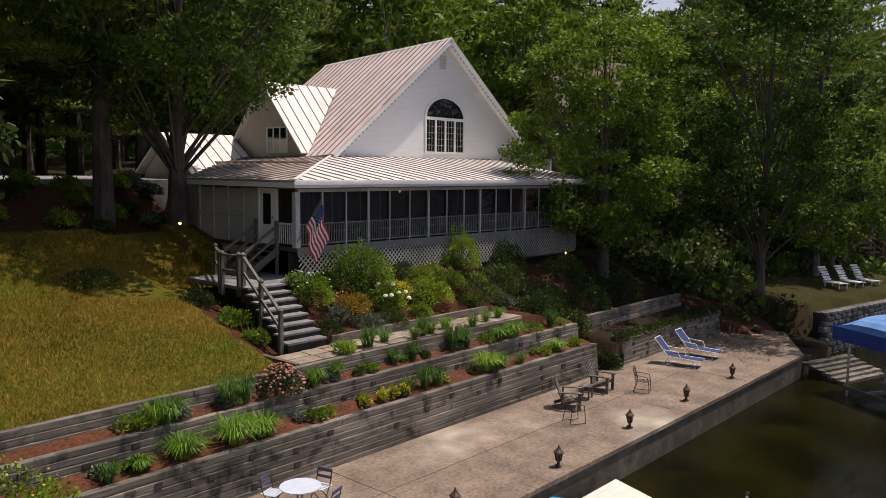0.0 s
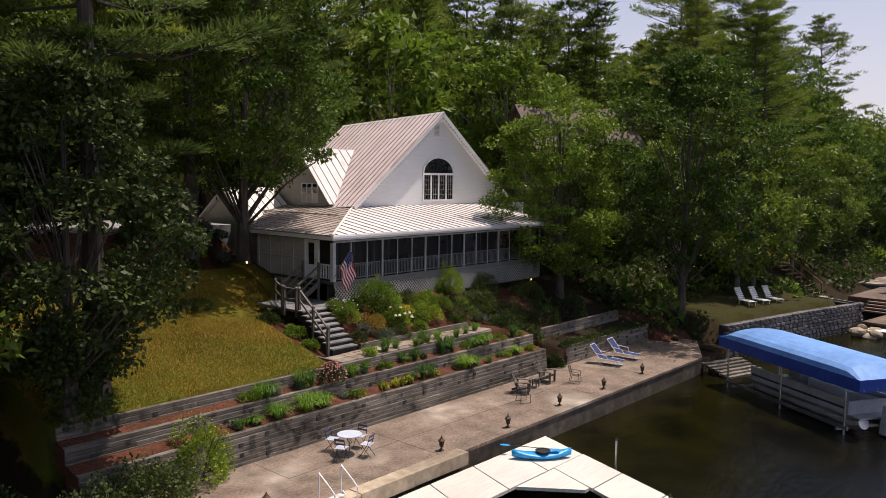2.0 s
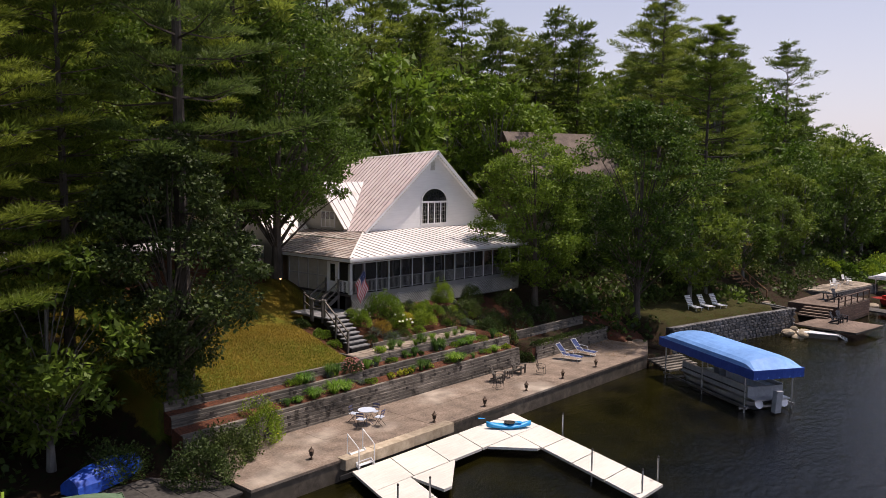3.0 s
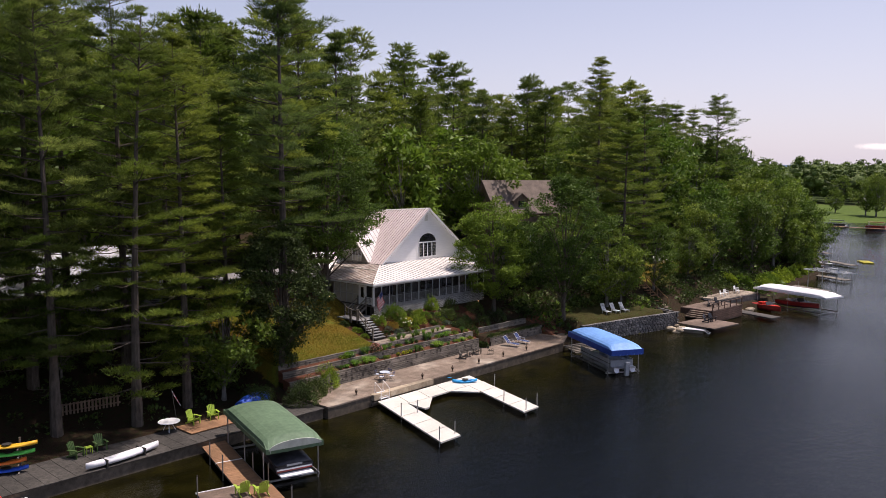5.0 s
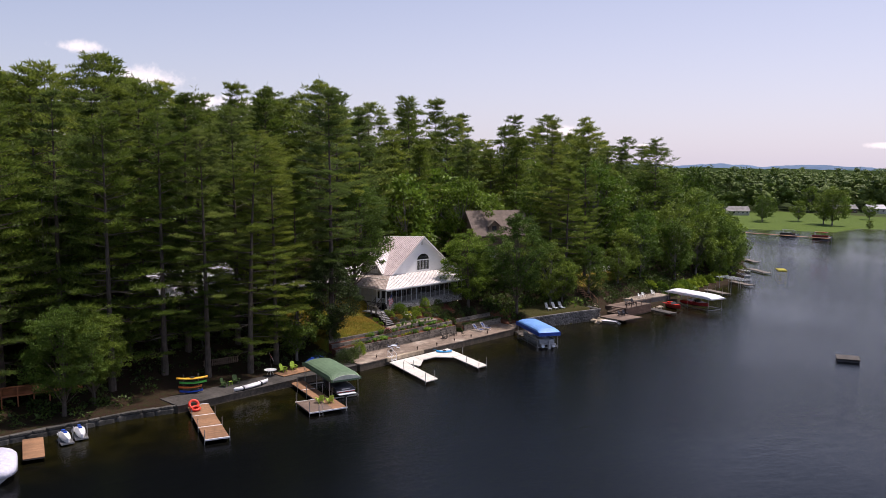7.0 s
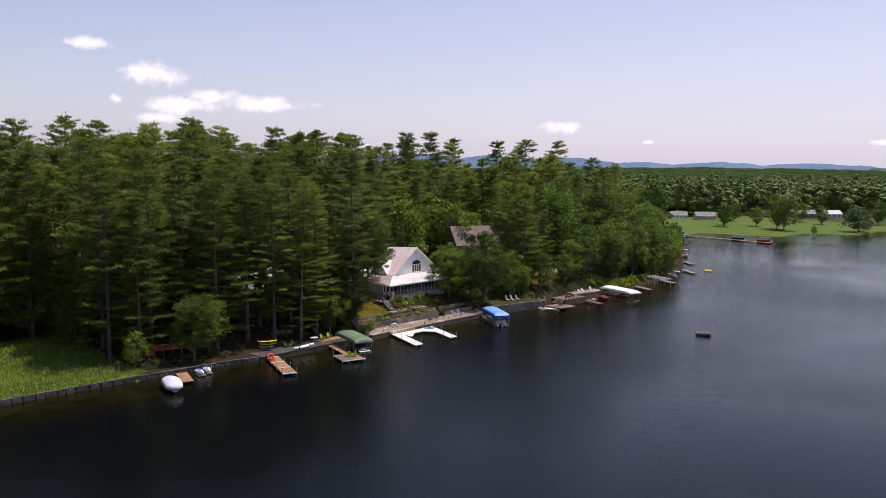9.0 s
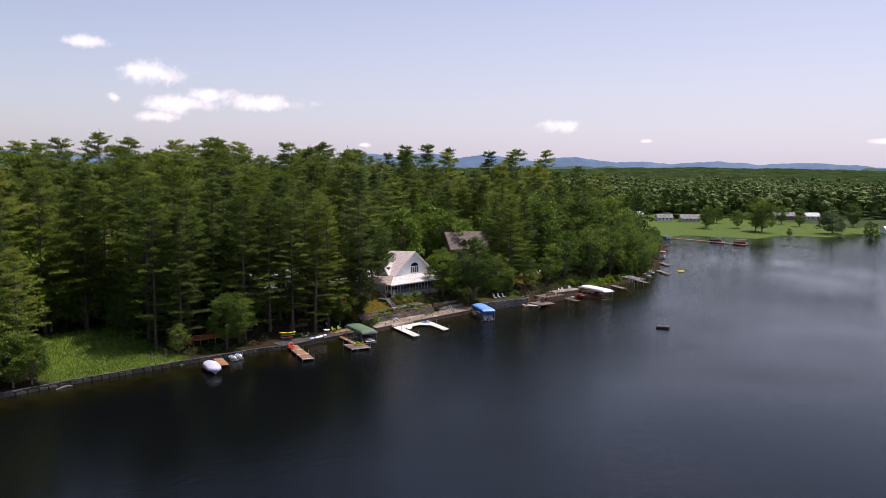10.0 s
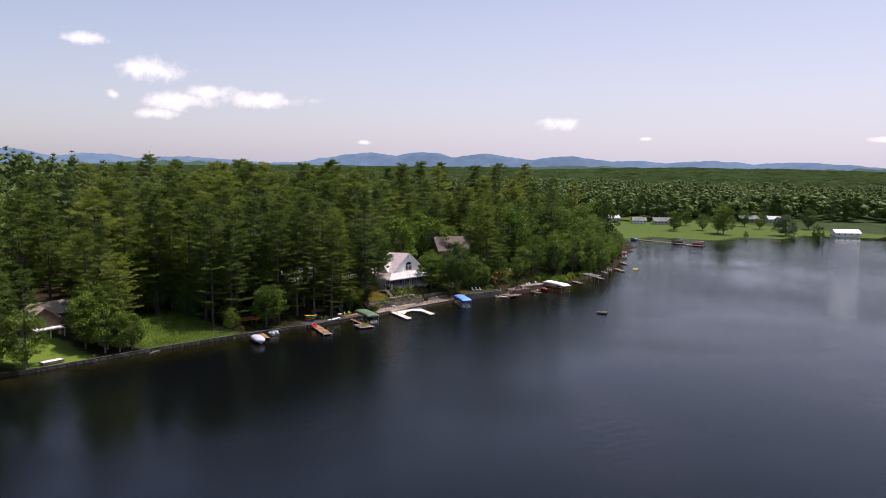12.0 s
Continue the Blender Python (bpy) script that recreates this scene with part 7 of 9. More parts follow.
dock = thing("white_dock", "white U-shaped floating dock with steel poles", "dock")
SK = -0.355  # the arms lie askew
for k in range(5):
    x0, x1 = -8.2 + k * 2.36, -8.2 + (k + 1) * 2.36 - 0.06
    dock_panel(dock, [(x0, -0.4), (x1, -0.4), (x1 - 0.8, -2.65), (x0 - 0.8, -2.65)], M_DECK)
for bx, wd in ((-8.2, 2.1), (1.6, 2.0)):
    for k in range(4):
        y0, y1 = -2.68 - k * 2.1, -2.68 - (k + 1) * 2.1 + 0.06
        a, b = bx + (y0 + 0.4) * -SK, bx + (y1 + 0.4) * -SK
        dock_panel(dock, [(a, y0), (a + wd, y0), (b + wd, y1), (b, y1)], M_DECK)
dock_panel(dock, [(-6.85, -2.7), (-4.0, -2.7), (-6.4, -4.6), (-6.9, -4.6)], M_DECK, 0.497)
dock_panel(dock, [(-1.6, -2.7), (0.75, -2.7), (0.05, -4.6), (-0.2, -4.6)], M_DECK, 0.497)
for x, y in ((-9.6, -4.6), (-11.8, -10.7), (-9.9, -10.5), (-8.2, -5.0), (-0.9, -8.0), (0.2, -10.6), (-1.6, -10.8), (2.6, -4.2)):
    dock_pole(dock, x, y, 1.45)
part("bumper", bbox(-8.9, 3.0, -0.4, -0.35, 0.3, 0.48), M_BLACK, dock)
st = thing("dock_steps", "white aluminium steps from wharf to dock with handrails", "steps", at(-7.4, -0.45, 0.5, 0))
for k in range(4):
    part("step", bbox(-0.42, 0.42, 0.02 + k * 0.17, 0.2 + k * 0.17, 0.12 + k * 0.13, 0.155 + k * 0.13), M_WHITE, st)
for s in (-1, 1):
    part("handrail", tube(bmesh.new(), [(s * 0.46, 0.0, 0.0), (s * 0.46, 0.0, 0.95), (s * 0.46, 0.2, 1.1), (s * 0.46, 0.75, 1.45), (s * 0.46, 0.78, 0.5)], 0.025, 7), M_WHITE, st)
    part("stringer", beam(bmesh.new(), (s * 0.44, 0.0, 0.05), (s * 0.44, 0.7, 0.6), 0.03, 0.14), M_WHITE, st)


def kayak(name, label, m, length, material, group="", wide=0.36, high=0.32):
    c = thing(name, label, "kayak", m, group)
    rings = []
    for k in range(11):
        f = k / 10
        u = -length / 2 + length * f
        w = wide * max(0.06, math.sin(math.pi * min(max(f, 0.02), 0.98)) ** 0.6)
        keel = 0.1 * abs(2 * f - 1) ** 2.5
        rings.append([(u, w * math.cos(a), keel + high / 2 * (1 - 0.25 * (1 - abs(2 * f - 1))) * (1 + math.sin(a)) * (1 if math.sin(a) < 0 else 0.9)) for a in [j * math.tau / 10 for j in range(10)]])
    hull = part("hull", loft(bmesh.new(), rings), material, c, smooth=True)
    part("cockpit", lathe(bmesh.new(), [(0.27, high * 0.86), (0.3, high * 0.98), (0.26, high * 1.0), (0.2, high * 0.9)], 14, (0.05, 0, 0)), M_DARK, c)
    return c


kayak("kayak", "small bright blue kayak lying on the white dock", at(1.3, -1.75, 0.5, -42), 2.3, M_KAYAKBLUE)
pad = thing("kayak_paddle", "blue-bladed kayak paddle leaning on the kayak", "paddle", at(1.15, -1.3, 0.86, -62))
part("shaft", tube(bmesh.new(), [(-0.85, 0, 0), (0.85, 0, 0)], 0.016, 6), M_BLACK, pad)
for s in (-1, 1):
    part("blade", loft(bmesh.new(), [[(s * u, -w, 0), (s * u, 0, 0.015), (s * u, w, 0), (s * u, 0, -0.015)] for u, w in ((0.75, 0.02), (0.85, 0.08), (1.05, 0.1), (1.15, 0.05))]), M_KAYAKBLUE, pad)


def boat_lift(name, label, m, length, width, canvas, hull, drop=0.35, boat_label="", z0=2.4, stripe=None, group=""):
    """A boat under a canopy on posts; local y runs from shore (0) to lake (-length)."""
    c = thing(name, label, "boat lift", m, group)
    rings = []
    n = 12
    for k in range(n + 1):
        f = k / n
        y = -length * f
        e = min(1, min(f, 1 - f) * 9) ** 0.5
        rings.append([(width / 2 * math.cos(a), y, z0 + 0.62 * e * math.sin(a) ** 0.75) for a in [math.pi * j / 10 for j in range(11)]] + [(-width / 2 + 0.02, y, z0 - drop), (width / 2 - 0.02, y, z0 - drop)])
    part("canopy", loft(bmesh.new(), rings), canvas, c, smooth=False)
    # hanging valance all round, and the gathered end panel
    hw, y1 = width / 2 + 0.012, -length - 0.012
    for name, a, b in (("valance", (-hw, 0.012), (-hw, y1)), ("valance", (hw, 0.012), (hw, y1)), ("valance", (-hw, y1), (hw, y1)), ("valance", (-hw, 0.012), (hw, 0.012))):
        n = 14
        rows = []
        for k in range(n + 1):
            f = k / n
            px, py = a[0] + (b[0] - a[0]) * f, a[1] + (b[1] - a[1]) * f
            wv = 0.018 * math.sin(k * 2.1)
            dx, dy = (0.012, 0) if a[0] == b[0] else (0, 0.012)
            rows.append([(px, py, z0 + 0.03), (px + dx, py + dy, z0 + 0.03), (px + dx + (wv if dx else 0), py + dy + (wv if dy else 0), z0 - drop - 0.03 * (k % 2)), (px + (wv if dx else 0), py + (wv if dy else 0), z0 - drop - 0.03 * (k % 2))])
        part(name, loft(bmesh.new(), rows), stripe or canvas, c)
    for sx in (-1, 1):
        for y in (-0.8, -length * 0.5, -length + 0.8):
            part("post", tube(bmesh.new(), [(sx * (width / 2 - 0.06), y, -1.8), (sx * (width / 2 - 0.06), y, z0)], 0.045, 7), M_METAL, c)
        part("side_beam", bbox(sx * (width / 2 - 0.06) - 0.04, sx * (width / 2 - 0.06) + 0.04, -length + 0.6, -0.6, 0.25, 0.4), M_METAL, c)
    for y in (-1.2, -length + 1.2):
        part("cross_beam", bbox(-width / 2, width / 2, y - 0.05, y + 0.05, 0.1, 0.22), M_METAL, c)
    return c


def pontoon_boat(label, m, length=7.2, width=2.4, side=None, group=""):
    b = thing("pontoon_boat", label, "boat", m, group)
    for s in (-1, 1):
        part("pontoon", tube(bmesh.new(), [(s * 0.85, -length + 0.3, 0.45), (s * 0.85, -length + 0.7, 0.3), (s * 0.85, -0.9, 0.3), (s * 0.85, -0.1, 0.5)], [0.28, 0.32, 0.32, 0.06], 10), M_ALU, b)
        part("side_panel", bbox(s * (width / 2) - 0.02, s * (width / 2) + 0.02, -length + 0.9, -0.5, 0.7, 1.32), side or M_HULL, b)
        part("rail", bbox(s * (width / 2) - 0.03, s * (width / 2) + 0.03, -length + 0.9, -0.5, 1.32, 1.38), M_ALU, b)
        part("stripe", bbox(s * (width / 2 + 0.023) - 0.003, s * (width / 2 + 0.023) + 0.003, -length + 1.0, -0.6, 0.9, 1.0), M_HULLDARK, b)
    part("deck", bbox(-width / 2, width / 2, -length + 0.2, -0.2, 0.62, 0.7), M_ALU, b)
    part("front_panel", bbox(-width / 2, width / 2, -length + 0.86, -length + 0.9, 0.7, 1.3), side or M_HULL, b)
    for s in (-1, 1):
        part("bench", bbox(s * 0.85 - 0.28, s * 0.85 + 0.28, -length + 1.2, -2.6, 0.7, 1.15), M_WHITECANVAS, b)
    part("console", bbox(0.2, 0.9, -2.4, -1.9, 0.7, 1.5), M_HULL, b)
    mot = part("outboard_motor", loft(bmesh.new(), [[(-0.2, y, z), (0.2, y, z), (0.2, y - 0.35, z), (-0.2, y - 0.35, z)] for y, z in ((-length + 0.1, 0.0), (-length + 0.05, 0.5), (-length + 0.0, 1.0), (-length - 0.05, 1.3))]), M_HULL, b)
    return b


BL = at(20.1, -2.3, 0, -31.5)
boat_lift("boat_lift", "boat lift with long bright blue canvas canopy", BL, 9.7, 3.4, M_BLUECANVAS, None, 0.5, z0=2.62, stripe=M_BLUEVALANCE)
pontoon_boat("grey pontoon boat under a blue canopy", BL @ at(0, -1.6, 0.1), 7.9)
GL = at(-20.3, 0.2, 0, -17)
boat_lift("boat_lift", "boat lift with faded green canvas canopy", GL, 9.6, 3.7, M_GREENCANVAS, None, 0.28, z0=2.65)


def runabout(label, m, length, width, hull, deck, group=""):
    b = thing("motorboat", label, "boat", m, group)
    rings = []
    for k in range(9):
        f = k / 8
        w = width / 2 * (1 - 0.95 * f ** 2.6)
        keel = 0.05 + 0.5 * f ** 2.4
        y = -length / 2 + length * f
        rings.append([(-w, y, 0.95 + 0.15 * f), (-w * 0.9, y, 0.5), (0, y, keel), (w * 0.9, y, 0.5), (w, y, 0.95 + 0.15 * f), (w * 0.85, y, 1.0 + 0.16 * f), (-w * 0.85, y, 1.0 + 0.16 * f)])
    part("hull", loft(bmesh.new(), rings), hull, b)
    part("foredeck", slab(bmesh.new(), [(-width * 0.36, length * 0.12, 1.12), (width * 0.36, length * 0.12, 1.12), (width * 0.08, length * 0.44, 1.2), (-width * 0.08, length * 0.44, 1.2)], 0.04), deck, b)
    part("windscreen", slab(bmesh.new(), [(-width * 0.38, length * 0.1, 1.08), (width * 0.38, length * 0.1, 1.08), (width * 0.3, 0, 1.5), (-width * 0.3, 0, 1.5)], 0.02), M_GLASS, b)
    for s in (-1, 1):
        part("seat", bbox(s * width * 0.2 - 0.25, s * width * 0.2 + 0.25, -length * 0.25, -length * 0.1, 1.0, 1.35), deck, b)
    part("stripe", bbox(-width * 0.46, width * 0.46, -length / 2 - 0.015, -length / 2 - 0.005, 0.75, 0.85), M_WHITE, b)
    return b


runabout("black motorboat under a green canopy", GL @ at(0, -6.0, 0.35, 0), 6.8, 2.5, M_HULLDARK, M_HULLDARK)
ec = thing("canopy_end_panel", "pale vinyl end panel of the green canopy", "canopy panel", GL @ at(0, -9.63, 0))
part("vinyl", loft(bmesh.new(), [[(1.72 * math.cos(math.pi * j / 12), y, 2.58 + (0.5 + y * 0.3) * math.sin(math.pi * j / 12)) for j in range(13)] for y in (0.0, -0.04)]), M_ENDVINYL, ec)
for sx in (-1, 1):
    part("hanger", bbox(sx * 1.6 - 0.02, sx * 1.6 + 0.02, -0.03, 0.0, 2.4, 2.6), M_METAL, ec)
bc = thing("boat_cover", "black canvas cover stretched over the motorboat", "boat cover", GL @ at(0, -6.0, 0.35))
part("cover", loft(bmesh.new(), [[(w * math.cos(a), y, 1.02 + hgt * math.sin(a)) for a in [math.pi * j / 8 for j in range(9)]] for y, w, hgt in ((-3.38, 1.18, 0.18), (-2.2, 1.24, 0.5), (-0.4, 1.22, 0.75), (0.9, 1.1, 0.55), (2.6, 0.6, 0.22))]), M_HULLDARK, bc, smooth=True)
part("name_stripe", bbox(-0.5, 0.5, -3.44, -3.41, 0.98, 1.1), M_HULL, bc)
part("swim_platform", bbox(-1.05, 1.05, -4.0, -3.4, 0.5, 0.58), M_WHITE, bc)
part("tow_stripe", bbox(-1.15, 1.15, -3.425, -3.405, 0.66, 0.74), M_HULLRED, bc)

# neighbour's wharf and docks to the west
# plank colour darkened for overhanging tree shade that is not cast here
M_SHADEPLANK = mat("shade_darkened_wharf_plank", (0.03, 0.027, 0.024), (0.08, 0.072, 0.064), scale=5, rough=0.9, bump=0.4, fine=30, broad=0.3, vary=0.15)
nw = thing("west_wharf", "grey plank wharf of the neighbouring cottage", "wharf", kind="structure")
part("wharf_core", bbox(-39.0, -13.3, 0.5, 4.5, -1.9, 0.8), M_CONC_EDGE, nw)
for k in range(28):
    x = -39.0 + k * 0.92
    part("wharf_board", bbox(x + 0.01, x + 0.905, 0.4, 4.5, 0.8, 0.87 + rng.uniform(0, 0.012)), M_SHADEPLANK, nw)
BD = at(-22.9, 0.8, 0, -17)
bd = thing("brown_dock", "brown board dock with a wide platform end", "dock", BD)
dock_panel(bd, [(-0.95, 0), (0.8, 0), (0.8, -8.6), (-0.95, -8.6)], M_BROWNDECK, 0.5, boards=30)
dock_panel(bd, [(-3.2, -8.65), (-0.5, -8.65), (-0.5, -13.1), (-3.2, -13.1)], M_OLDDECK, 0.5, boards=18)
dock_panel(bd, [(-0.48, -8.65), (1.1, -8.65), (1.1, -13.1), (-0.48, -13.1)], M_BROWNDECK, 0.5, boards=18)
part("edge_strip", bbox(-3.26, 1.16, -13.2, -13.12, 0.38, 0.52), M_WHITE, bd)
part("edge_strip", bbox(-3.26, -0.96, -8.64, -8.56, 0.44, 0.53), M_WHITE, bd)
part("cross_strip", bbox(-0.97, 0.82, -4.34, -4.24, 0.42, 0.525), M_WHITE, bd)
for x, y in ((-3.2, -8.8), (-3.2, -13.0), (1.12, -13.0), (-1.0, -3.0), (0.85, -6.5), (1.12, -8.8), (-1.0, -6.2)):
    dock_pole(bd, x, y, 1.6)
for k in range(4):
    part("dock_step", bbox(-1.1, 1.1, 0.02 + k * 0.28, 0.32 + k * 0.28, 0.45 + k * 0.11, 0.52 + k * 0.11), M_REDWOOD, bd)
lad = thing("swim_ladder", "chrome swim ladder on the dock platform", "ladder", BD @ at(-2.0, -13.25, 0.5))
for s in (-1, 1):
    part("ladder_rail", tube(bmesh.new(), [(s * 0.2, 0.2, 0), (s * 0.2, 0.15, 0.6), (s * 0.2, -0.05, 0.7), (s * 0.2, -0.12, 0), (s * 0.2, -0.12, -1.2)], 0.02, 6), M_METAL, lad)
for k in range(4):
    part("rung", tube(bmesh.new(), [(-0.2, -0.12, -0.1 - k * 0.28), (0.2, -0.12, -0.1 - k * 0.28)], 0.016, 5), M_METAL, lad)
up = thing("upper_deck", "tan board landing above the brown dock", "deck", kind="structure")
for k in range(14):
    part("deck_board", bbox(-23.8 + k * 0.42, -23.8 + k * 0.42 + 0.41, 2.2, 4.4, 0.93, 0.99), M_BROWNDECK, up)
M_DULLGREEN = mat("dark_green_plastic", (0.06, 0.11, 0.03), (0.09, 0.16, 0.045), scale=6, rough=0.55, bump=0.05)
LG = "lime garden chairs by the docks"
for x, y, z, r in ((-31.2, 3.7, 0.88, 25), (-29.5, 3.95, 0.88, -5), (-22.5, 4.1, 0.99, 15), (-20.9, 4.1, 0.99, -10)):
    adirondack("green plastic garden chair facing the lake", at(x, y, max(z, ground_z(x, y)), r), M_DULLGREEN if x < -27 else M_LIME, LG)
low_table("small green plastic table between chairs", at(-30.35, 3.85, 0.88), M_LIME)
for x, y, r in ((-0.9, -10.1, 25), (0.05, -10.7, 25)):
    adirondack("lime plastic garden chair on the dock platform", BD @ at(x, y, 0.5, r + 160), M_LIME, LG)
ld = thing("west_dock", "brown plank dock with pale cross strips", "dock", at(-36.6, 0.6, 0, -21.3))
dock_panel(ld, [(-1.15, 0), (1.15, 0), (1.15, -12.4), (-1.15, -12.4)], M_BROWNDECK, 0.52, boards=40)
for y in (-0.1, -4.2, -8.3, -12.4):
    part("cross_strip", bbox(-1.17, 1.17, y - 0.07, y + 0.07, 0.4, 0.54), M_WHITE, ld)
for x, y in ((-1.2, -4.2), (1.2, -4.2), (-1.2, -8.3), (1.2, -8.3), (-1.2, -12.3), (1.2, -12.3)):
    dock_pole(ld, x, y, 1.35)
for u, v, tilt, rr in ((-0.6, -1.5, 48, 0.46), (-0.55, -2.3, 12, 0.42)):
    tube_ring = []
    for k in range(24):
        a = k * math.tau / 24
        tube_ring.append([((rr + 0.15 * math.cos(b)) * math.cos(a), (rr + 0.15 * math.cos(b)) * math.sin(a), 0.15 * math.sin(b)) for b in [j * math.tau / 10 for j in range(10)]])
    it = thing("inflatable_tube", "red inflatable towing ring lying on the brown dock", "inflatable", at(-36.6, 0.6, 0.68 + 0.007 * tilt, -21.3) @ at(u, v, 0) @ pose(0, 0, 0, tilt, 0, 0), "inflatable rings on the dock")
    part("ring", loft(bmesh.new(), tube_ring + tube_ring[:1], cap=False), M_RED, it, smooth=True)
    part("handle", tube(bmesh.new(), [(rr - 0.06, 0.15, 0.14), (rr, 0, 0.21), (rr - 0.06, -0.15, 0.14)], 0.02, 5), M_BLACK, it)
rack = thing("kayak_rack", "dark timber rack holding four kayaks", "rack", at(-35.4, 4.0, 0.88, -28))
for u in (-0.8, 0.8):
    part("upright", bbox(u - 0.05, u + 0.05, 0.4, 0.5, 0, 2.1), M_GREYWOOD, rack)
    for k in range(4):
        part("arm", bbox(u - 0.04, u + 0.04, -0.5, 0.5, 0.04 + k * 0.5, 0.1 + k * 0.5), M_GREYWOOD, rack)
for k, (mm, nm) in enumerate(((M_BLUETARP, "blue"), (M_ORANGE, "orange-red"), (M_GREENPL, "bright green"), (M_AMBER, "amber yellow"))):
    kayak("kayak", nm + " kayak stacked on the timber rack", at(-35.4, 4.0, 0.98 + k * 0.5, -28) @ at((0.0, -0.1, 0.2, 0.1)[k], 0, 0, 0), (2.6, 2.6, 3.0, 3.5)[k], mm, "kayaks on the rack", 0.36, 0.3)
canoe = thing("covered_canoe", "white covered canoe with dark straps on the wharf edge", "canoe", at(-29.3, 1.05, 0.88, 8))
rings = []
for k in range(11):
    f = k / 10
    w = 0.46 * max(0.05, math.sin(math.pi * min(max(f, 0.02), 0.98)) ** 0.7)
    rings.append([(-2.6 + 5.2 * f, w * math.cos(a), 0.25 + 0.22 * math.sin(a) + 0.08 * abs(2 * f - 1) ** 2) for a in [j * math.tau / 10 for j in range(10)]])
part("hull", loft(bmesh.new(), rings), M_WHITECANVAS, canoe, smooth=True)
for u in (-1.4, 1.3):
    part("strap", bbox(u - 0.04, u + 0.04, -0.47, 0.47, 0.02, 0.485), M_BLACK, canoe)
fp = thing("patio_table", "round white patio table beside the lime chairs", "table", at(-24.4, 4.2, 0.88))
part("tabletop", lathe(bmesh.new(), [(0.75, 0.68), (0.78, 0.7), (0.78, 0.73), (0.02, 0.74)], 24), M_WHITE, fp)
for k in range(3):
    a = k * math.tau / 3
    part("leg", tube(bmesh.new(), [(0.5 * math.cos(a), 0.5 * math.sin(a), 0), (0.1 * math.cos(a), 0.1 * math.sin(a), 0.68)], 0.025, 6), M_WHITE, fp)
tp = thing("tarped_boat", "small boat under a crumpled blue tarpaulin", "boat", at(-16.5, 5.4, 0.92, 20))
rings = []
for k in range(9):
    f = k / 8
    w = 0.8 * (0.6 + 0.4 * math.sin(math.pi * f))
    rings.append([(-1.7 + 3.4 * f, w * math.cos(a) + 0.04 * math.sin(7 * f + 3 * a), max(0, 0.85 * math.sin(a) ** 0.7 * (0.75 + 0.25 * math.sin(math.pi * f)) + 0.03 * math.sin(11 * f + 5 * a))) for a in [math.pi * j / 8 for j in range(9)]])
part("tarpaulin", loft(bmesh.new(), rings), M_BLUETARP, tp)
f2 = thing("garden_flag", "small striped flag on a slim pole", "flag", at(-22.5, 6.6, ground_z(-22.5, 6.6)))
part("pole", tube(bmesh.new(), [(0, 0, 0), (-0.35, 0, 2.4)], 0.02, 6), M_RAILWOOD, f2)
for k in range(7):
    part("stripe", slab(bmesh.new(), [(-0.34 + k * 0.09, 0.0, 2.3 - k * 0.17), (-0.25 + k * 0.09, 0.02, 2.2 - k * 0.17), (0.05 + k * 0.06, 0.06, 1.55 - k * 0.1), (-0.04 + k * 0.06, 0.04, 1.62 - k * 0.1)], 0.006), M_FRED if k % 2 else M_WHITECANVAS, f2)

# west shore: sea wall, jet skis, covered boat
def stone_wall(name, pts, z0, z1, step, depth, material, label, seed, core=None):
    w = thing(name, label, "stone wall", kind="structure")
    r = random.Random(seed)
    pts = [Vector((x, y, 0)) for x, y in pts]
    bmc = bmesh.new()
    for a, b in zip(pts, pts[1:]):
        d = (b - a).normalized()
        n = Vector((-d.y, d.x, 0))
        loft(bmc, [[p + n * 0.1 + Vector((0, 0, z0)), p + n * (depth + 0.3) + Vector((0, 0, z0)), p + n * (depth + 0.3) + Vector((0, 0, z1 - 0.1)), p + n * 0.1 + Vector((0, 0, z1 - 0.1))] for p in (a, b)])
        L = (b - a).length
        z = max(z0, -0.2)
        while z < z1 - 0.05:
            h = min(r.uniform(0.7, 1.1) * step * 0.6, z1 - z)
            u = r.uniform(-0.3, 0)
            while u < L:
                l = r.uniform(0.7, 1.5) * step
                c = a + d * (u + l / 2)
                f = r.uniform(0.75, 1.0)
                ring = lambda o, s: [c + n * (o + depth * 0.0) + d * (sx * l / 2 * s) + Vector((0, 0, z + h / 2 + sz * h / 2 * s)) for sx, sz in ((-1, -0.75), (-0.7, -1), (0.75, -1), (1, -0.7), (1, 0.7), (0.7, 1), (-0.75, 1), (-1, 0.7))]
                part("stone", loft(bmesh.new(), [ring(0.25, 0.97), ring(0.02, 0.95), ring(-0.08 * f, 0.68)]), material, w)
                u += l
            z += h
    part("wall_core", bmc, core or M_TIMBER_END, w)


M_DARKSTONE = mat("dark_stone", (0.03, 0.03, 0.026), (0.1, 0.095, 0.085), scale=3, rough=0.9, bump=0.5, vary=0.3)
stone_wall("sea_wall_west", [(-112, 4.6), (-80, 5.0), (-60, 3.8), (-44, 2.4), (-39, 1.0)], -1.0, 0.85, 1.5, 0.5, M_DARKSTONE, "low grey stone sea wall along the meadow", 3)
stone_wall("sea_wall_east", [(25.3, 0.7), (34.2, -1.1), (41.3, -2.9), (42.6, 0.2)], -0.6, 2.05, 0.5, 0.4, M_FIELDSTONE, "dark fieldstone retaining wall at the water", 4)
pf = thing("brown_float", "short brown plank dock by the jet skis", "dock", at(-53.4, 2.0, 0, -19))
dock_panel(pf, [(-0.9, 0), (0.9, 0), (0.9, -6), (-0.9, -6)], M_BROWNDECK, 0.5, boards=16)
cb = thing("covered_boat", "boat shrouded in a white canvas cover", "boat", at(-57.4, -1.5, 0, -19))
rings = []
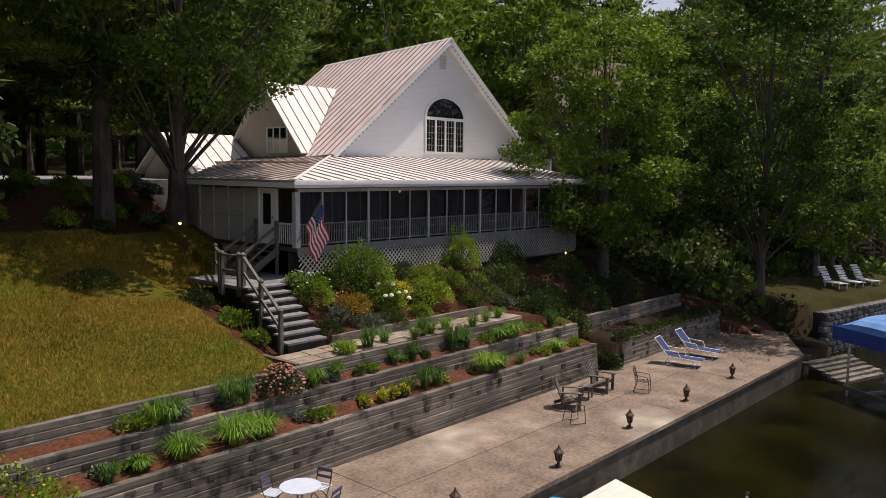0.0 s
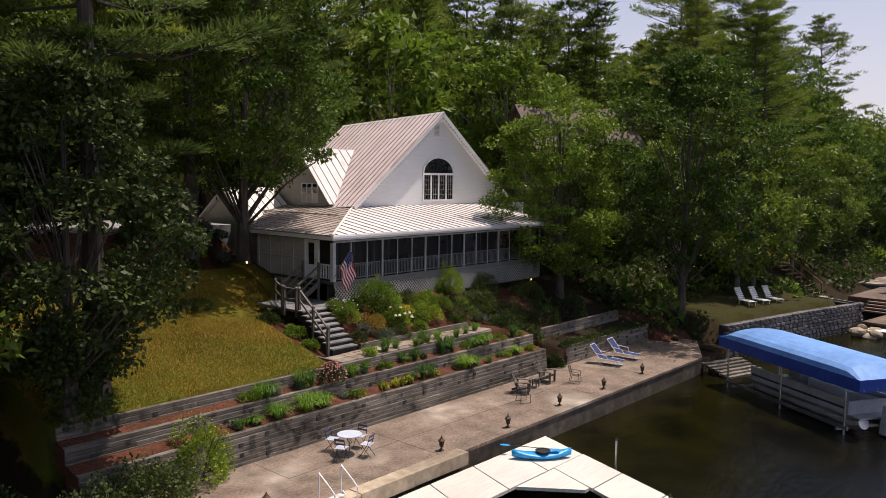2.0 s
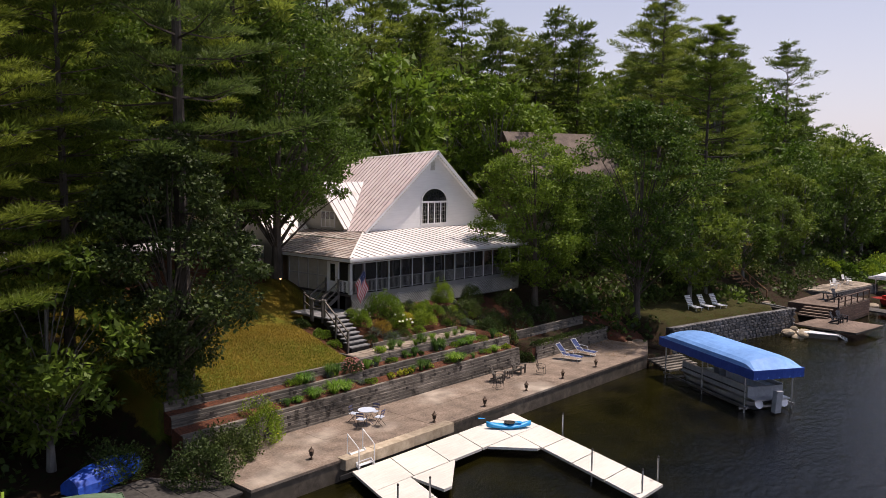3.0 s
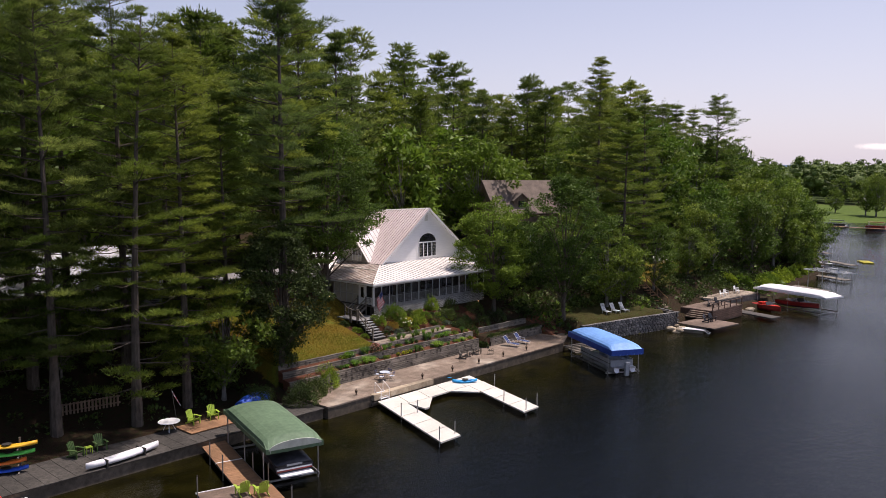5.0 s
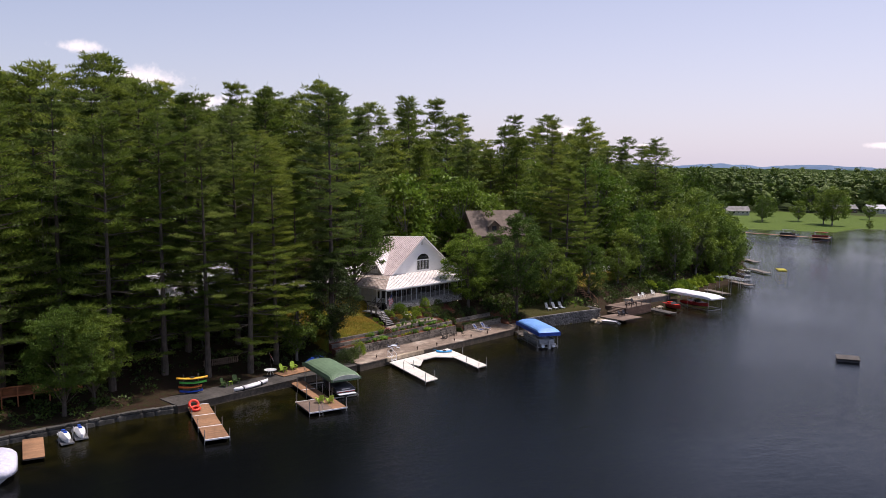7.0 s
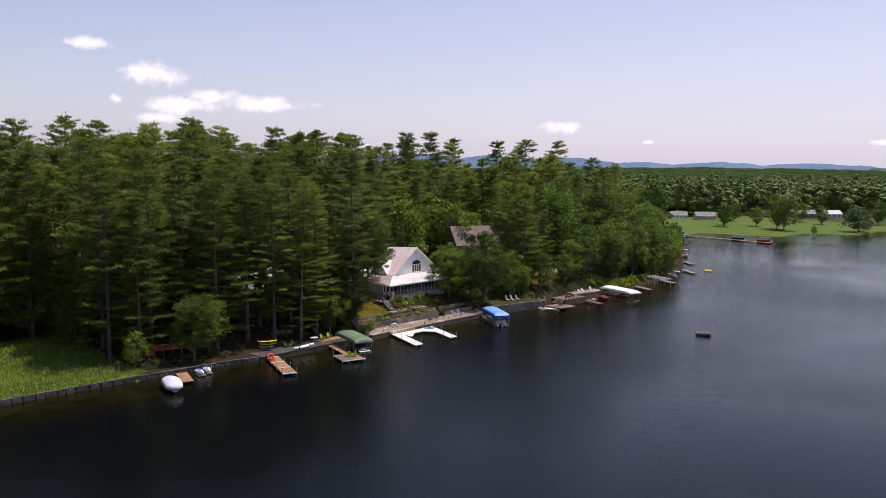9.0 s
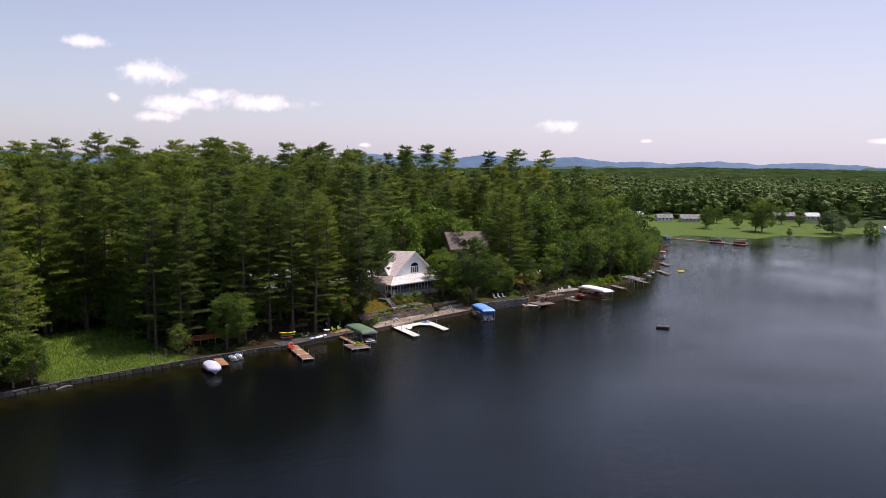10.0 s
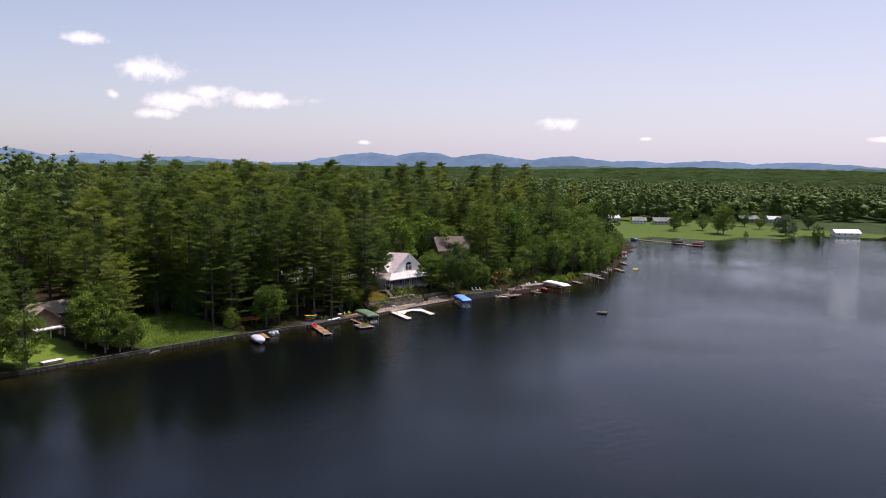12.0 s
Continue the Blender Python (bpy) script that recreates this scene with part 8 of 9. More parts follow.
for k in range(11):
    f = k / 10
    w = 1.4 * (1 - 0.6 * abs(2 * f - 1) ** 5)
    rings.append([(w * math.cos(a), 0.5 - 6.8 * f, 0.72 + 0.95 * (max(0.0, math.sin(a)) ** 0.55) * (0.62 + 0.38 * math.sin(math.pi * f)) + 0.05 * math.sin(9 * f * math.pi) * math.sin(a)) for a in [math.pi * j / 10 for j in range(11)]])
# white cover; its blue-lavender shading is put into the canvas colour
part("cover", loft(bmesh.new(), rings), mat("white_canvas_lavender_shade", (0.42, 0.42, 0.52), (0.6, 0.6, 0.68), scale=3, rough=0.7, bump=0.2, broad=0.2), cb, smooth=True)
part("hull", loft(bmesh.new(), [[(-w, y, 0.85), (0, y, 0.15), (w, y, 0.85)] for w, y in ((1.1, 0.2), (1.25, -1.5), (1.25, -4.5), (0.9, -6.0))]), M_HULL, cb)


def jet_ski(m):
    b = thing("jet_ski", "white and blue jet ski on a shore lift", "jet ski", m, "jet skis by the float")
    rings = []
    for k in range(8):
        f = k / 7
        w = 0.52 * (1 - 0.85 * f ** 3)
        y = -1.4 + 2.8 * f
        rings.append([(-w, y, 0.65), (-w * 0.8, y, 0.38), (0, y, 0.28 + 0.25 * f ** 3), (w * 0.8, y, 0.38), (w, y, 0.65), (w * 0.5, y, 0.8 + 0.25 * math.sin(math.pi * f)), (-w * 0.5, y, 0.8 + 0.25 * math.sin(math.pi * f))])
    part("hull", loft(bmesh.new(), rings), M_WHITE, b)
    part("seat", loft(bmesh.new(), [[(-0.18, y, 0.9), (0.18, y, 0.9), (0.14, y, z), (-0.14, y, z)] for y, z in ((-1.1, 1.08), (-0.3, 1.12), (0.2, 1.2))]), M_BLUETARP, b)
    part("handlebar", tube(bmesh.new(), [(-0.35, 0.3, 1.38), (0, 0.38, 1.36), (0.35, 0.3, 1.38)], 0.025, 6), M_BLACK, b)
    part("lift_cradle", bbox(-0.6, 0.6, -1.0, 1.0, 0.12, 0.26), M_METAL, b)
    for s in (-1, 1):
        part("lift_post", tube(bmesh.new(), [(s * 0.62, 0, -1.5), (s * 0.62, 0, 1.3)], 0.035, 6), M_METAL, b)


jet_ski(at(-51.2, -0.2, 0, 170))
jet_ski(at(-49.6, 0.2, 0, 165))
fr = thing("swing_frame", "bare wooden swing frame at the shore", "frame", at(-63.5, 6.3, 1.0, 10))
for u in (-1.6, 1.6):
    for v in (-0.5, 0.5):
        part("frame_leg", tube(bmesh.new(), [(u + (0.35 if u < 0 else -0.1), v * 1.3, 0), (u, v * 0.2, 2.2)], 0.05, 6), M_GREYWOOD, fr)
part("top_beam", tube(bmesh.new(), [(-1.8, 0, 1.2), (1.8, 0, 0.6)], 0.05, 6), M_GREYWOOD, fr)
dr = thing("driftwood", "pale driftwood plank washed against the sea wall", "driftwood", at(-82, 3.6, 0.05, 12))
part("log", tube(bmesh.new(), [(-1.6, 0, 0), (0, 0.1, 0.12), (1.5, -0.1, 0.02)], [0.16, 0.2, 0.1], 7), M_GREYWOOD, dr)
part("plank", bbox(-0.3, 1.3, 0.25, 0.7, 0.05, 0.12), M_GREYWOOD, dr)
raft = thing("swim_raft", "square grey swim raft on barrels", "raft", at(39.2, -45.0, 0, 20))
part("raft_deck", bbox(-1.5, 1.5, -1.5, 1.5, 0.35, 0.47), M_GREYDECK, raft)
for u in (-1.1, 1.1):
    part("float_barrel", tube(bmesh.new(), [(u, -1.4, 0.1), (u, 1.4, 0.1)], 0.3, 10), M_HULLDARK, raft)
yf = thing("yellow_float", "bright yellow foam float on the water", "float", at(140.5, 0.6, 0, 30))
part("float_pad", slab(bmesh.new(), [(-2.4, -1.1, 0.25), (2.4, -1.1, 0.25), (2.4, 1.1, 0.25), (-2.4, 1.1, 0.25)], 0.35), M_YELLOW, yf)

# east neighbours
stk = thing("timber_steps_stack", "stacked weathered planks stepping into the water", "planks", at(21.6, -1.15, 0, -17))
for k in range(6):
    part("plank", bbox(-1.6 + rng.uniform(-0.2, 0.2), 1.6 + rng.uniform(-0.2, 0.2), -0.9 + k * 0.28, -0.55 + k * 0.28, 0.0 + k * 0.1, 0.12 + k * 0.1), M_GREYWOOD, stk)
for k in range(3):
    x, y = 33.4 + k * 1.35, 2.9 - k * 0.5
    c = thing("white_lounge_chair", "white slatted lounge chair on the grass bank", "chair", at(x, y, ground_z(x, y) - 0.02, -25), "white lounge chairs on the bank")
    for j in range(9):
        part("seat_slat", bbox(-0.28, 0.28, -1.0 + j * 0.13, -0.9 + j * 0.13, 0.3, 0.33), M_WHITE, c)
    for j in range(6):
        part("back_slat", bbox(-0.28, 0.28, 0.2 + j * 0.09, 0.26 + j * 0.09, 0.36 + j * 0.13, 0.46 + j * 0.13), M_WHITE, c)
    for s in (-1, 1):
        part("side_rail", beam(bmesh.new(), (s * 0.3, -1.0, 0.29), (s * 0.3, 0.2, 0.31), 0.04, 0.06), M_WHITE, c)
        for v in (-0.85, 0.1):
            part("leg", bbox(s * 0.3 - 0.02, s * 0.3 + 0.02, v - 0.02, v + 0.02, 0, 0.3), M_WHITE, c)
pl = thing("grey_platform_dock", "grey plank platform dock on rocks", "dock", at(43.2, -6.2, 0, -8))
dock_panel(pl, [(-2.7, 2.7), (2.9, 2.7), (2.9, -2.5), (-2.7, -2.5)], M_OLDDECK, 0.75, boards=18)
for k in range(2):
    adirondack("dark garden chair on the platform dock", at(43.2, -6.2, 0.75, -8) @ at(0.5 + k * 1.2, 0.5, 0, 10 - k * 20), M_HULLDARK, "dark chairs on the platform")
rp = thing("swim_ramp", "white plank swim ramp with a ladder at the rocks", "ramp", at(40.1, -5.4, 0, 14))
for k in range(4):
    part("plank", bbox(-0.62 + k * 0.31, -0.33 + k * 0.31, -1.6, 1.6, 0.36, 0.42), M_WHITE, rp)
for u in (-0.55, 0.55):
    part("bearer", bbox(u - 0.05, u + 0.05, -1.5, 1.5, -0.6, 0.35), M_GREYWOOD, rp)
for k in range(5):
    part("rung", bbox(-0.45, 0.45, -1.7 - k * 0.25, -1.62 - k * 0.25, 0.28 - k * 0.14, 0.33 - k * 0.14), M_WHITE, rp)
for u in (-0.45, 0.45):
    part("ladder_rail", beam(bmesh.new(), (u, -1.55, 0.36), (u, -2.8, -0.34), 0.06, 0.09), M_WHITE, rp)
# raised wooden terrace behind the platform
M_DARKBOARD = mat("dark_red_brown_boards", (0.07, 0.04, 0.03), (0.15, 0.09, 0.065), scale=5, rough=0.85, bump=0.3, stretch=(0.5, 3, 3), vary=0.2)
et = thing("east_terrace", "raised brown wooden terrace with a low rail above the platform", "deck", at(51.2, -3.4, 0, -4), kind="structure")
for k in range(16):
    part("terrace_board", bbox(-4.2 + k * 0.52, -3.7 + k * 0.52, -2.0, 2.6, 1.62, 1.68), M_OLDDECK, et)
for k in range(6):
    part("facing_board", bbox(-4.2, 4.1, -2.05, -1.98, 0.1 + k * 0.25, 0.33 + k * 0.25), M_DARKBOARD, et)
    part("facing_board", bbox(-4.25, -4.2, -2.0, 2.6, 0.1 + k * 0.25, 0.33 + k * 0.25), M_DARKBOARD, et)
part("terrace_core", bbox(-4.18, 4.1, -1.97, 2.6, -0.8, 1.6), M_DARK, et)
for k in range(6):
    part("rail_post", bbox(-4.15 + k * 1.64, -4.05 + k * 1.64, -2.0, -1.9, 1.68, 2.55), M_DARKBOARD, et)
part("top_rail", bbox(-4.2, 4.15, -2.02, -1.88, 2.55, 2.62), M_DARKBOARD, et)
part("mid_rail", bbox(-4.2, 4.15, -1.98, -1.93, 2.1, 2.16), M_DARKBOARD, et)
for k in range(4):
    part("terrace_step", bbox(-5.9 + k * 0.4, -5.45 + k * 0.4, -1.6, 1.0, 0.78 + k * 0.2, 0.9 + k * 0.2), M_OLDDECK, et)
for k in range(2):
    adirondack("dark garden chair on the wooden terrace", at(50.2 + k * 2.1, -3.5, 1.68, 20 - k * 35), M_HULLDARK, "dark chairs on the terrace")
tb = thing("terrace_table", "dark round table on the wooden terrace", "table", at(51.3, -2.5, 1.68))
part("tabletop", lathe(bmesh.new(), [(0.5, 0.68), (0.55, 0.7), (0.55, 0.73), (0.02, 0.735)], 18), M_HULLDARK, tb)
part("pedestal", lathe(bmesh.new(), [(0.28, 0.0), (0.26, 0.04), (0.05, 0.08), (0.05, 0.68)], 10), M_HULLDARK, tb)
ep = thing("east_patio", "pale stone patio above the boat lift", "patio", at(61.5, -1.2, 0, -8), kind="structure")
for i_ in range(10):
    for j_ in range(3):
        part("paving_stone", bbox(-5.6 + i_ * 1.12, -4.52 + i_ * 1.12, -1.6 + j_ * 1.1, -0.54 + j_ * 1.1, 1.72, 1.8 + 0.02 * ((i_ * 7 + j_ * 5) % 3)), M_FLAG, ep)
part("patio_wall", bbox(-5.7, 5.7, -1.75, 1.75, -0.8, 1.72), M_FIELDSTONE, ep)
for k, (x, y, r) in enumerate(((58.6, -1.4, 10), (60.4, -1.2, -20), (63.6, -1.6, 25), (64.8, -0.9, -10))):
    c = thing("patio_chair", "white resin chair on the stone patio", "chair", at(x, y, 1.84, r), "white chairs on the patio")
    part("seat", bbox(-0.27, 0.27, -0.27, 0.27, 0.4, 0.44), M_WHITE, c)
    part("backrest", bbox(-0.26, 0.26, 0.0, 0.035, 0, 0.5, m=pose(0, 0.25, 0.42, -12)), M_WHITE, c)
    for sx in (-1, 1):
        part("armrest", bbox(sx * 0.28 - 0.03, sx * 0.28 + 0.03, -0.25, 0.27, 0.62, 0.66), M_WHITE, c)
        for v in (-0.24, 0.24):
            part("leg", bbox(sx * 0.25 - 0.02, sx * 0.25 + 0.02, v - 0.02, v + 0.02, 0, 0.4), M_WHITE, c)
# stepping stones from the bank stair to the wall
ss = thing("stepping_stones", "pale stepping stones down the shaded grass bank", "path", kind="structure")
for k in range(9):
    f = k / 8
    x, y = 47.2 - 4.6 * f + 0.3 * math.sin(k * 2.2), 1.8 - 3.4 * f + 0.25 * math.cos(k * 1.7)
    z = max(ground_z(x, y), 0.9) + 0.05
    part("stone", slab(bmesh.new(), [(x + (0.42 + 0.08 * math.sin(k + j)) * math.cos(j * math.tau / 7), y + 0.36 * math.sin(j * math.tau / 7), z) for j in range(7)], 0.14), M_FLAG, ss)
rk = random.Random(12)
for k in range(34):
    x = 38.4 + rk.uniform(0, 5.0) + (18 if k > 22 else 0)
    y = -3.7 + rk.uniform(-1.0, 0.6) - (0.5 if k > 22 else 0)
    s = rk.uniform(0.2, 0.6)
    bm = bmesh.new()
    bmesh.ops.create_icosphere(bm, subdivisions=2, radius=s)
    for v in bm.verts:
        v.co *= 1 + 0.28 * noise.noise(v.co * 1.6 + Vector((k * 3.1, 0, 0)))
        v.co.z *= 0.6
    single("shore_rock", bm, M_TANROCK, "tan weathered rock at the water's edge", "rock", "rocks at the east shore", m=at(x, y, rk.uniform(-0.05, 0.35), rk.uniform(0, 360)))
ts = thing("bank_stair", "wooden stair with rails up the east bank", "stair", at(47.5, 2.0, 0, -10))
for k in range(9):
    part("tread", bbox(-0.7, 0.7, k * 0.42, k * 0.42 + 0.4, 1.5 + k * 0.3, 1.57 + k * 0.3), M_BROWNDECK, ts)
for s in (-1, 1):
    part("handrail", beam(bmesh.new(), (s * 0.75, 0, 2.4), (s * 0.75, 3.9, 5.1), 0.08, 0.1), M_BROWNDECK, ts)
    for k in range(3):
        part("rail_post", bbox(s * 0.75 - 0.05, s * 0.75 + 0.05, k * 1.85 - 0.05, k * 1.85 + 0.05, 0.8 + k * 1.28, 2.4 + k * 1.28), M_BROWNDECK, ts)
for k in range(4):
    x, y = 64.0 + k * 1.3, 12.0 - k * 0.3
    c = thing("white_garden_chair", "white garden chair on the upper east lawn", "chair", at(x, y, ground_z(x, y), -20), "white chairs on the upper lawn")
    part("seat", bbox(-0.3, 0.3, -0.3, 0.3, 0.38, 0.43), M_WHITE, c)
    part("backrest", bbox(-0.3, 0.3, 0.0, 0.04, 0, 0.75, m=pose(0, 0.28, 0.4, -16)), M_WHITE, c)
    for s in (-1, 1):
        for v in (-0.26, 0.26):
            part("leg", bbox(s * 0.27 - 0.025, s * 0.27 + 0.025, v - 0.025, v + 0.025, -0.1, 0.38), M_WHITE, c)
WL = at(68.0, -3.5, 0, -18)
boat_lift("boat_lift", "boat lift with white canvas canopy", WL, 12.0, 3.8, M_WHITECANVAS, None, 0.2, z0=2.6)
runabout("maroon motorboat under the white canopy", WL @ at(0, -6.5, 0.2, 180), 6.4, 2.4, M_HULLRED, M_WHITE)
runabout("small red motorboat beside a dock", at(62.3, -6.6, -0.2, 150), 5.2, 1.7, M_HULLRED, M_RED)
ed = thing("east_dock", "low grey finger dock with white edge", "dock", at(56.5, -4.8, 0, -18))
dock_panel(ed, [(-1, 0), (1, 0), (1, -6), (-1, -6)], M_GREYDECK, 0.5, boards=16)
for x, y, r, L in ((88, -1.5, -25, 7), (106, 0.5, -30, 8), (134, 6.5, -40, 9), (158, 18, -45, 9)):
    d2 = thing("finger_dock", "pale finger dock on the east shore", "dock", at(x, y, 0, r), "finger docks on the east shore")
    dock_panel(d2, [(-1, 0.5), (1, 0.5), (1, -L), (-1, -L)], M_GREYWOOD, 0.5, boards=12)
    for u in (-1.05, 1.05):
        for v in (-2, -L + 0.3):
            dock_pole(d2, u, v, 1.6)
fl = thing("bare_boat_lift", "bare white boat lift frame without canvas", "boat lift", at(97, -1.5, 0, -25))
for s in (-1, 1):
    for v in (-1, -4, -7):
        part("post", tube(bmesh.new(), [(s * 1.7, v, -1.6), (s * 1.7, v, 2.6)], 0.05, 6), M_METAL, fl)
    part("top_rail", bbox(s * 1.7 - 0.05, s * 1.7 + 0.05, -8.2, 0.2, 2.55, 2.65), M_WHITE, fl)
for k in range(9):
    part("canopy_hoop", bbox(-1.7, 1.7, -8.1 + k, -8.0 + k, 2.66, 2.74), M_WHITE, fl)
runabout("white motorboat moored at a finger dock", at(117, 2.0, -0.25, 150), 6.5, 2.3, M_WHITE, M_HULL)
runabout("white motorboat with dark stripe at its dock", at(126, 5.0, -0.25, 140), 6.0, 2.2, M_HULL, M_WHITE)
pontoon_boat("pontoon boat with pink canopy by the point", at(180, 29, -0.1, -60), 7, 2.5, M_WHITECANVAS)
pc = thing("boat_awning", "pink-red awning over the moored boat", "awning", at(180, 29, 0, -60))
part("awning_top", slab(bmesh.new(), [(-1.2, -1.5, 2.9), (1.2, -1.5, 2.9), (1.2, -5, 2.9), (-1.2, -5, 2.9)], 0.1), M_PINKFL, pc)
for s in (-1, 1):
    for v in (-1.6, -4.9):
        part("awning_pole", tube(bmesh.new(), [(s * 1.15, v, 0.55), (s * 1.15, v, 2.85)], 0.03, 5), M_METAL, pc)


# ---------------- neighbouring houses ----------------
def cottage(name, label, m, w, d, h, rise, wall, roof, windows=3, over=0.5, door=True, dormer=False, group=""):
    """Ridge along local x; local -y faces the lake."""
    c = thing(name, label, "house", m, group)
    part("wall", loft(bmesh.new(), [[(x, -d / 2, -1.5), (x, d / 2, -1.5), (x, d / 2, h), (x, 0, h + rise * 0.97), (x, -d / 2, h)] for x in (-w / 2, w / 2)]), wall, c)
    k = rise / (d / 2)
    for s in (-1, 1):
        part("roof", slab(bmesh.new(), [(-w / 2 - over, 0, h + rise + 0.1), (w / 2 + over, 0, h + rise + 0.1), (w / 2 + over, s * (d / 2 + over), h + 0.1 - over * k), (-w / 2 - over, s * (d / 2 + over), h + 0.1 - over * k)], 0.14), roof, c)
    for i in range(windows):
        x = -w / 2 + w * (i + 0.5) / windows
        wn_ = part("window", bbox(x - 0.6, x + 0.6, -d / 2 - 0.04, -d / 2 + 0.02, h * 0.35, h * 0.35 + 1.3), M_WHITE, c)
        part("pane", bbox(x - 0.5, x + 0.5, -d / 2 - 0.055, -d / 2 - 0.04, h * 0.35 + 0.1, h * 0.35 + 1.2), M_GLASS, wn_)
        part("sash", bbox(x - 0.02, x + 0.02, -d / 2 - 0.07, -d / 2 - 0.055, h * 0.35 + 0.1, h * 0.35 + 1.2), M_WHITE, wn_)
    if dormer:
        dm = part("dormer", loft(bmesh.new(), [[(-1.2 - 2, y, h + 0.1), (1.2 - 2, y, h + 0.1), (1.2 - 2, y, h + 1.5), (-2, y, h + 2.5), (-1.2 - 2, y, h + 1.5)] for y in (-d / 2 + 0.4, 0)]), wall, c)
        for s in (-1, 1):
            part("dormer_roof", slab(bmesh.new(), [(-2, -d / 2 + 0.1, h + 2.62), (-2, 0, h + 2.62), (-2 + s * 1.5, 0, h + 1.4), (-2 + s * 1.5, -d / 2 + 0.1, h + 1.4)], 0.1), roof, dm)
        part("dormer_pane", bbox(-2.5, -1.5, -d / 2 + 0.36, -d / 2 + 0.4, h + 0.5, h + 1.4), M_GLASS, dm)
    return c


cottage("neighbour_house", "brown-shingled house with dormer among the trees", at(48.6, 27.6, 6.35, -24), 12.5, 8.5, 7.6, 4.4, M_BROWNWALL, M_SHINGLE, 5, 0.6, dormer=True)
cottage("west_house", "brown house with pale metal roof under the pines", at(-21.5, 29.0, ground_z(-21, 29), 5), 13.0, 8.0, 3.6, 3.0, M_BROWNWALL, M_HULL, 4, 0.7)
cottage("meadow_cottage", "brown cottage with tan shingle roof beside the lawn", at(-89.0, 44.0, ground_z(-89, 44), 10), 14.0, 8.0, 3.6, 2.4, M_BROWNWALL, M_TANROOF, 4, 0.6)
cottage("cottage_wing", "gabled cottage wing with white porch over the lawn", at(-96.5, 36.0, ground_z(-96, 36), 88), 9.0, 7.5, 4.2, 2.6, M_BROWNWALL, M_TANROOF, 3, 0.6)
deck = thing("cottage_deck", "white-railed raised deck in front of the cottage", "deck", at(-96.5, 30.0, ground_z(-96, 30), 0))
part("deck_floor", bbox(-3.5, 3.5, -2, 1.4, 2.0, 2.2), M_WHITE, deck)
for u in (-3.3, 0, 3.3):
    part("deck_post", bbox(u - 0.1, u + 0.1, -1.9, -1.7, -0.5, 2.0), M_WHITE, deck)
part("deck_rail", bbox(-3.5, 3.5, -2.0, -1.92, 2.9, 3.0), M_WHITE, deck)
sb = thing("shore_bench", "long white slatted bench at the sea wall", "bench", at(-104.5, 6.6, 0.95, 8))
for k in range(8):
    part("bench_slat", bbox(-2.4 + k * 0.6, -1.9 + k * 0.6, -0.9, 0.9, 0.5, 0.56), M_WHITE, sb)
part("bench_frame", bbox(-2.4, 2.4, -0.85, 0.85, 0.0, 0.49), M_GREYWOOD, sb)
rd = thing("red_deck", "red-stained deck and steps between the pines", "deck", at(-48.5, 13.0, ground_z(-48.5, 13), -15))
part("deck_floor", bbox(-4, 4, -1.6, 2.5, 0.9, 1.05), M_REDWOOD, rd)
for k in range(6):
    part("deck_post", bbox(-4 + k * 1.55, -3.88 + k * 1.55, -1.6, -1.48, -0.6, 1.95), M_REDWOOD, rd)
part("deck_rail", bbox(-4, 4, -1.62, -1.5, 1.9, 2.0), M_REDWOOD, rd)
for k in range(5):
    part("deck_step", bbox(-5.6, -4.1, -1.6 + k * 0.1, -1.3 + k * 0.3, 0.1 + k * 0.18, 0.18 + k * 0.18), M_REDWOOD, rd)
rb = thing("timber_fence", "low brown board fence under the pines", "fence", at(-27.5, 10.5, ground_z(-27.5, 10.5), -8))
for k in range(18):
    part("picket", bbox(-2.3 + k * 0.26, -2.16 + k * 0.26, -0.03, 0.03, 0.1, 0.95), M_BROWNWALL, rb)
for z in (0.3, 0.8):
    part("fence_rail", bbox(-2.4, 2.4, 0.03, 0.08, z, z + 0.1), M_BROWNWALL, rb)
drv = single("driveway", slab(bmesh.new(), [(-22, 23.3, 8.03), (4.2, 23.3, 8.03), (4.2, 30, 8.12), (-22, 30, 8.12)], 1.6), M_ASPHALT, "pale asphalt drive behind the garden", "driveway", kind="structure")

# far shore
FSH = "houses on the far shore"
cottage("far_house", "small white house with grey roof on the far lawn", at(366, 125, ground_z(366, 125), -50), 10, 7, 2.5, 2.2, M_WHITE, M_FARROOF, 4, 0.5, group=FSH)
cottage("far_house", "white-trimmed bungalow with grey roof on the far lawn", at(373, 110, ground_z(373, 110), -50), 12.5, 8, 2.5, 2.4, M_CREAM, M_FARROOF, 5, 0.5, group=FSH)
cottage("far_house", "white shed-like house on the far lawn", at(360, 143, ground_z(360, 143), -50), 8, 7, 3.5, 2.2, M_CREAM, M_HULL, 3, 0.5, group=FSH)
cottage("far_house", "low brown house with chimney behind the far lawn", at(446, 74, ground_z(446, 74), -50), 15, 9, 2.6, 2.4, M_BROWNWALL, M_FARROOF, 5, 0.5, group=FSH)
cottage("far_house", "grey house with white gable behind the far lawn", at(455, 58, ground_z(455, 58), -50), 10, 9, 3.0, 2.2, M_CREAM, M_HULL, 3, 0.5, group=FSH)
cottage("boathouse", "white boathouse with white roof on the far shore", at(398, -11, ground_z(398, -11), -50), 16, 9, 2.0, 2.0, M_WHITE, M_WHITE, 4, 0.6, group=FSH)
fd = thing("far_dock", "long pale dock with moored boats on the far shore", "dock", at(268.5, 77, 0, -11))
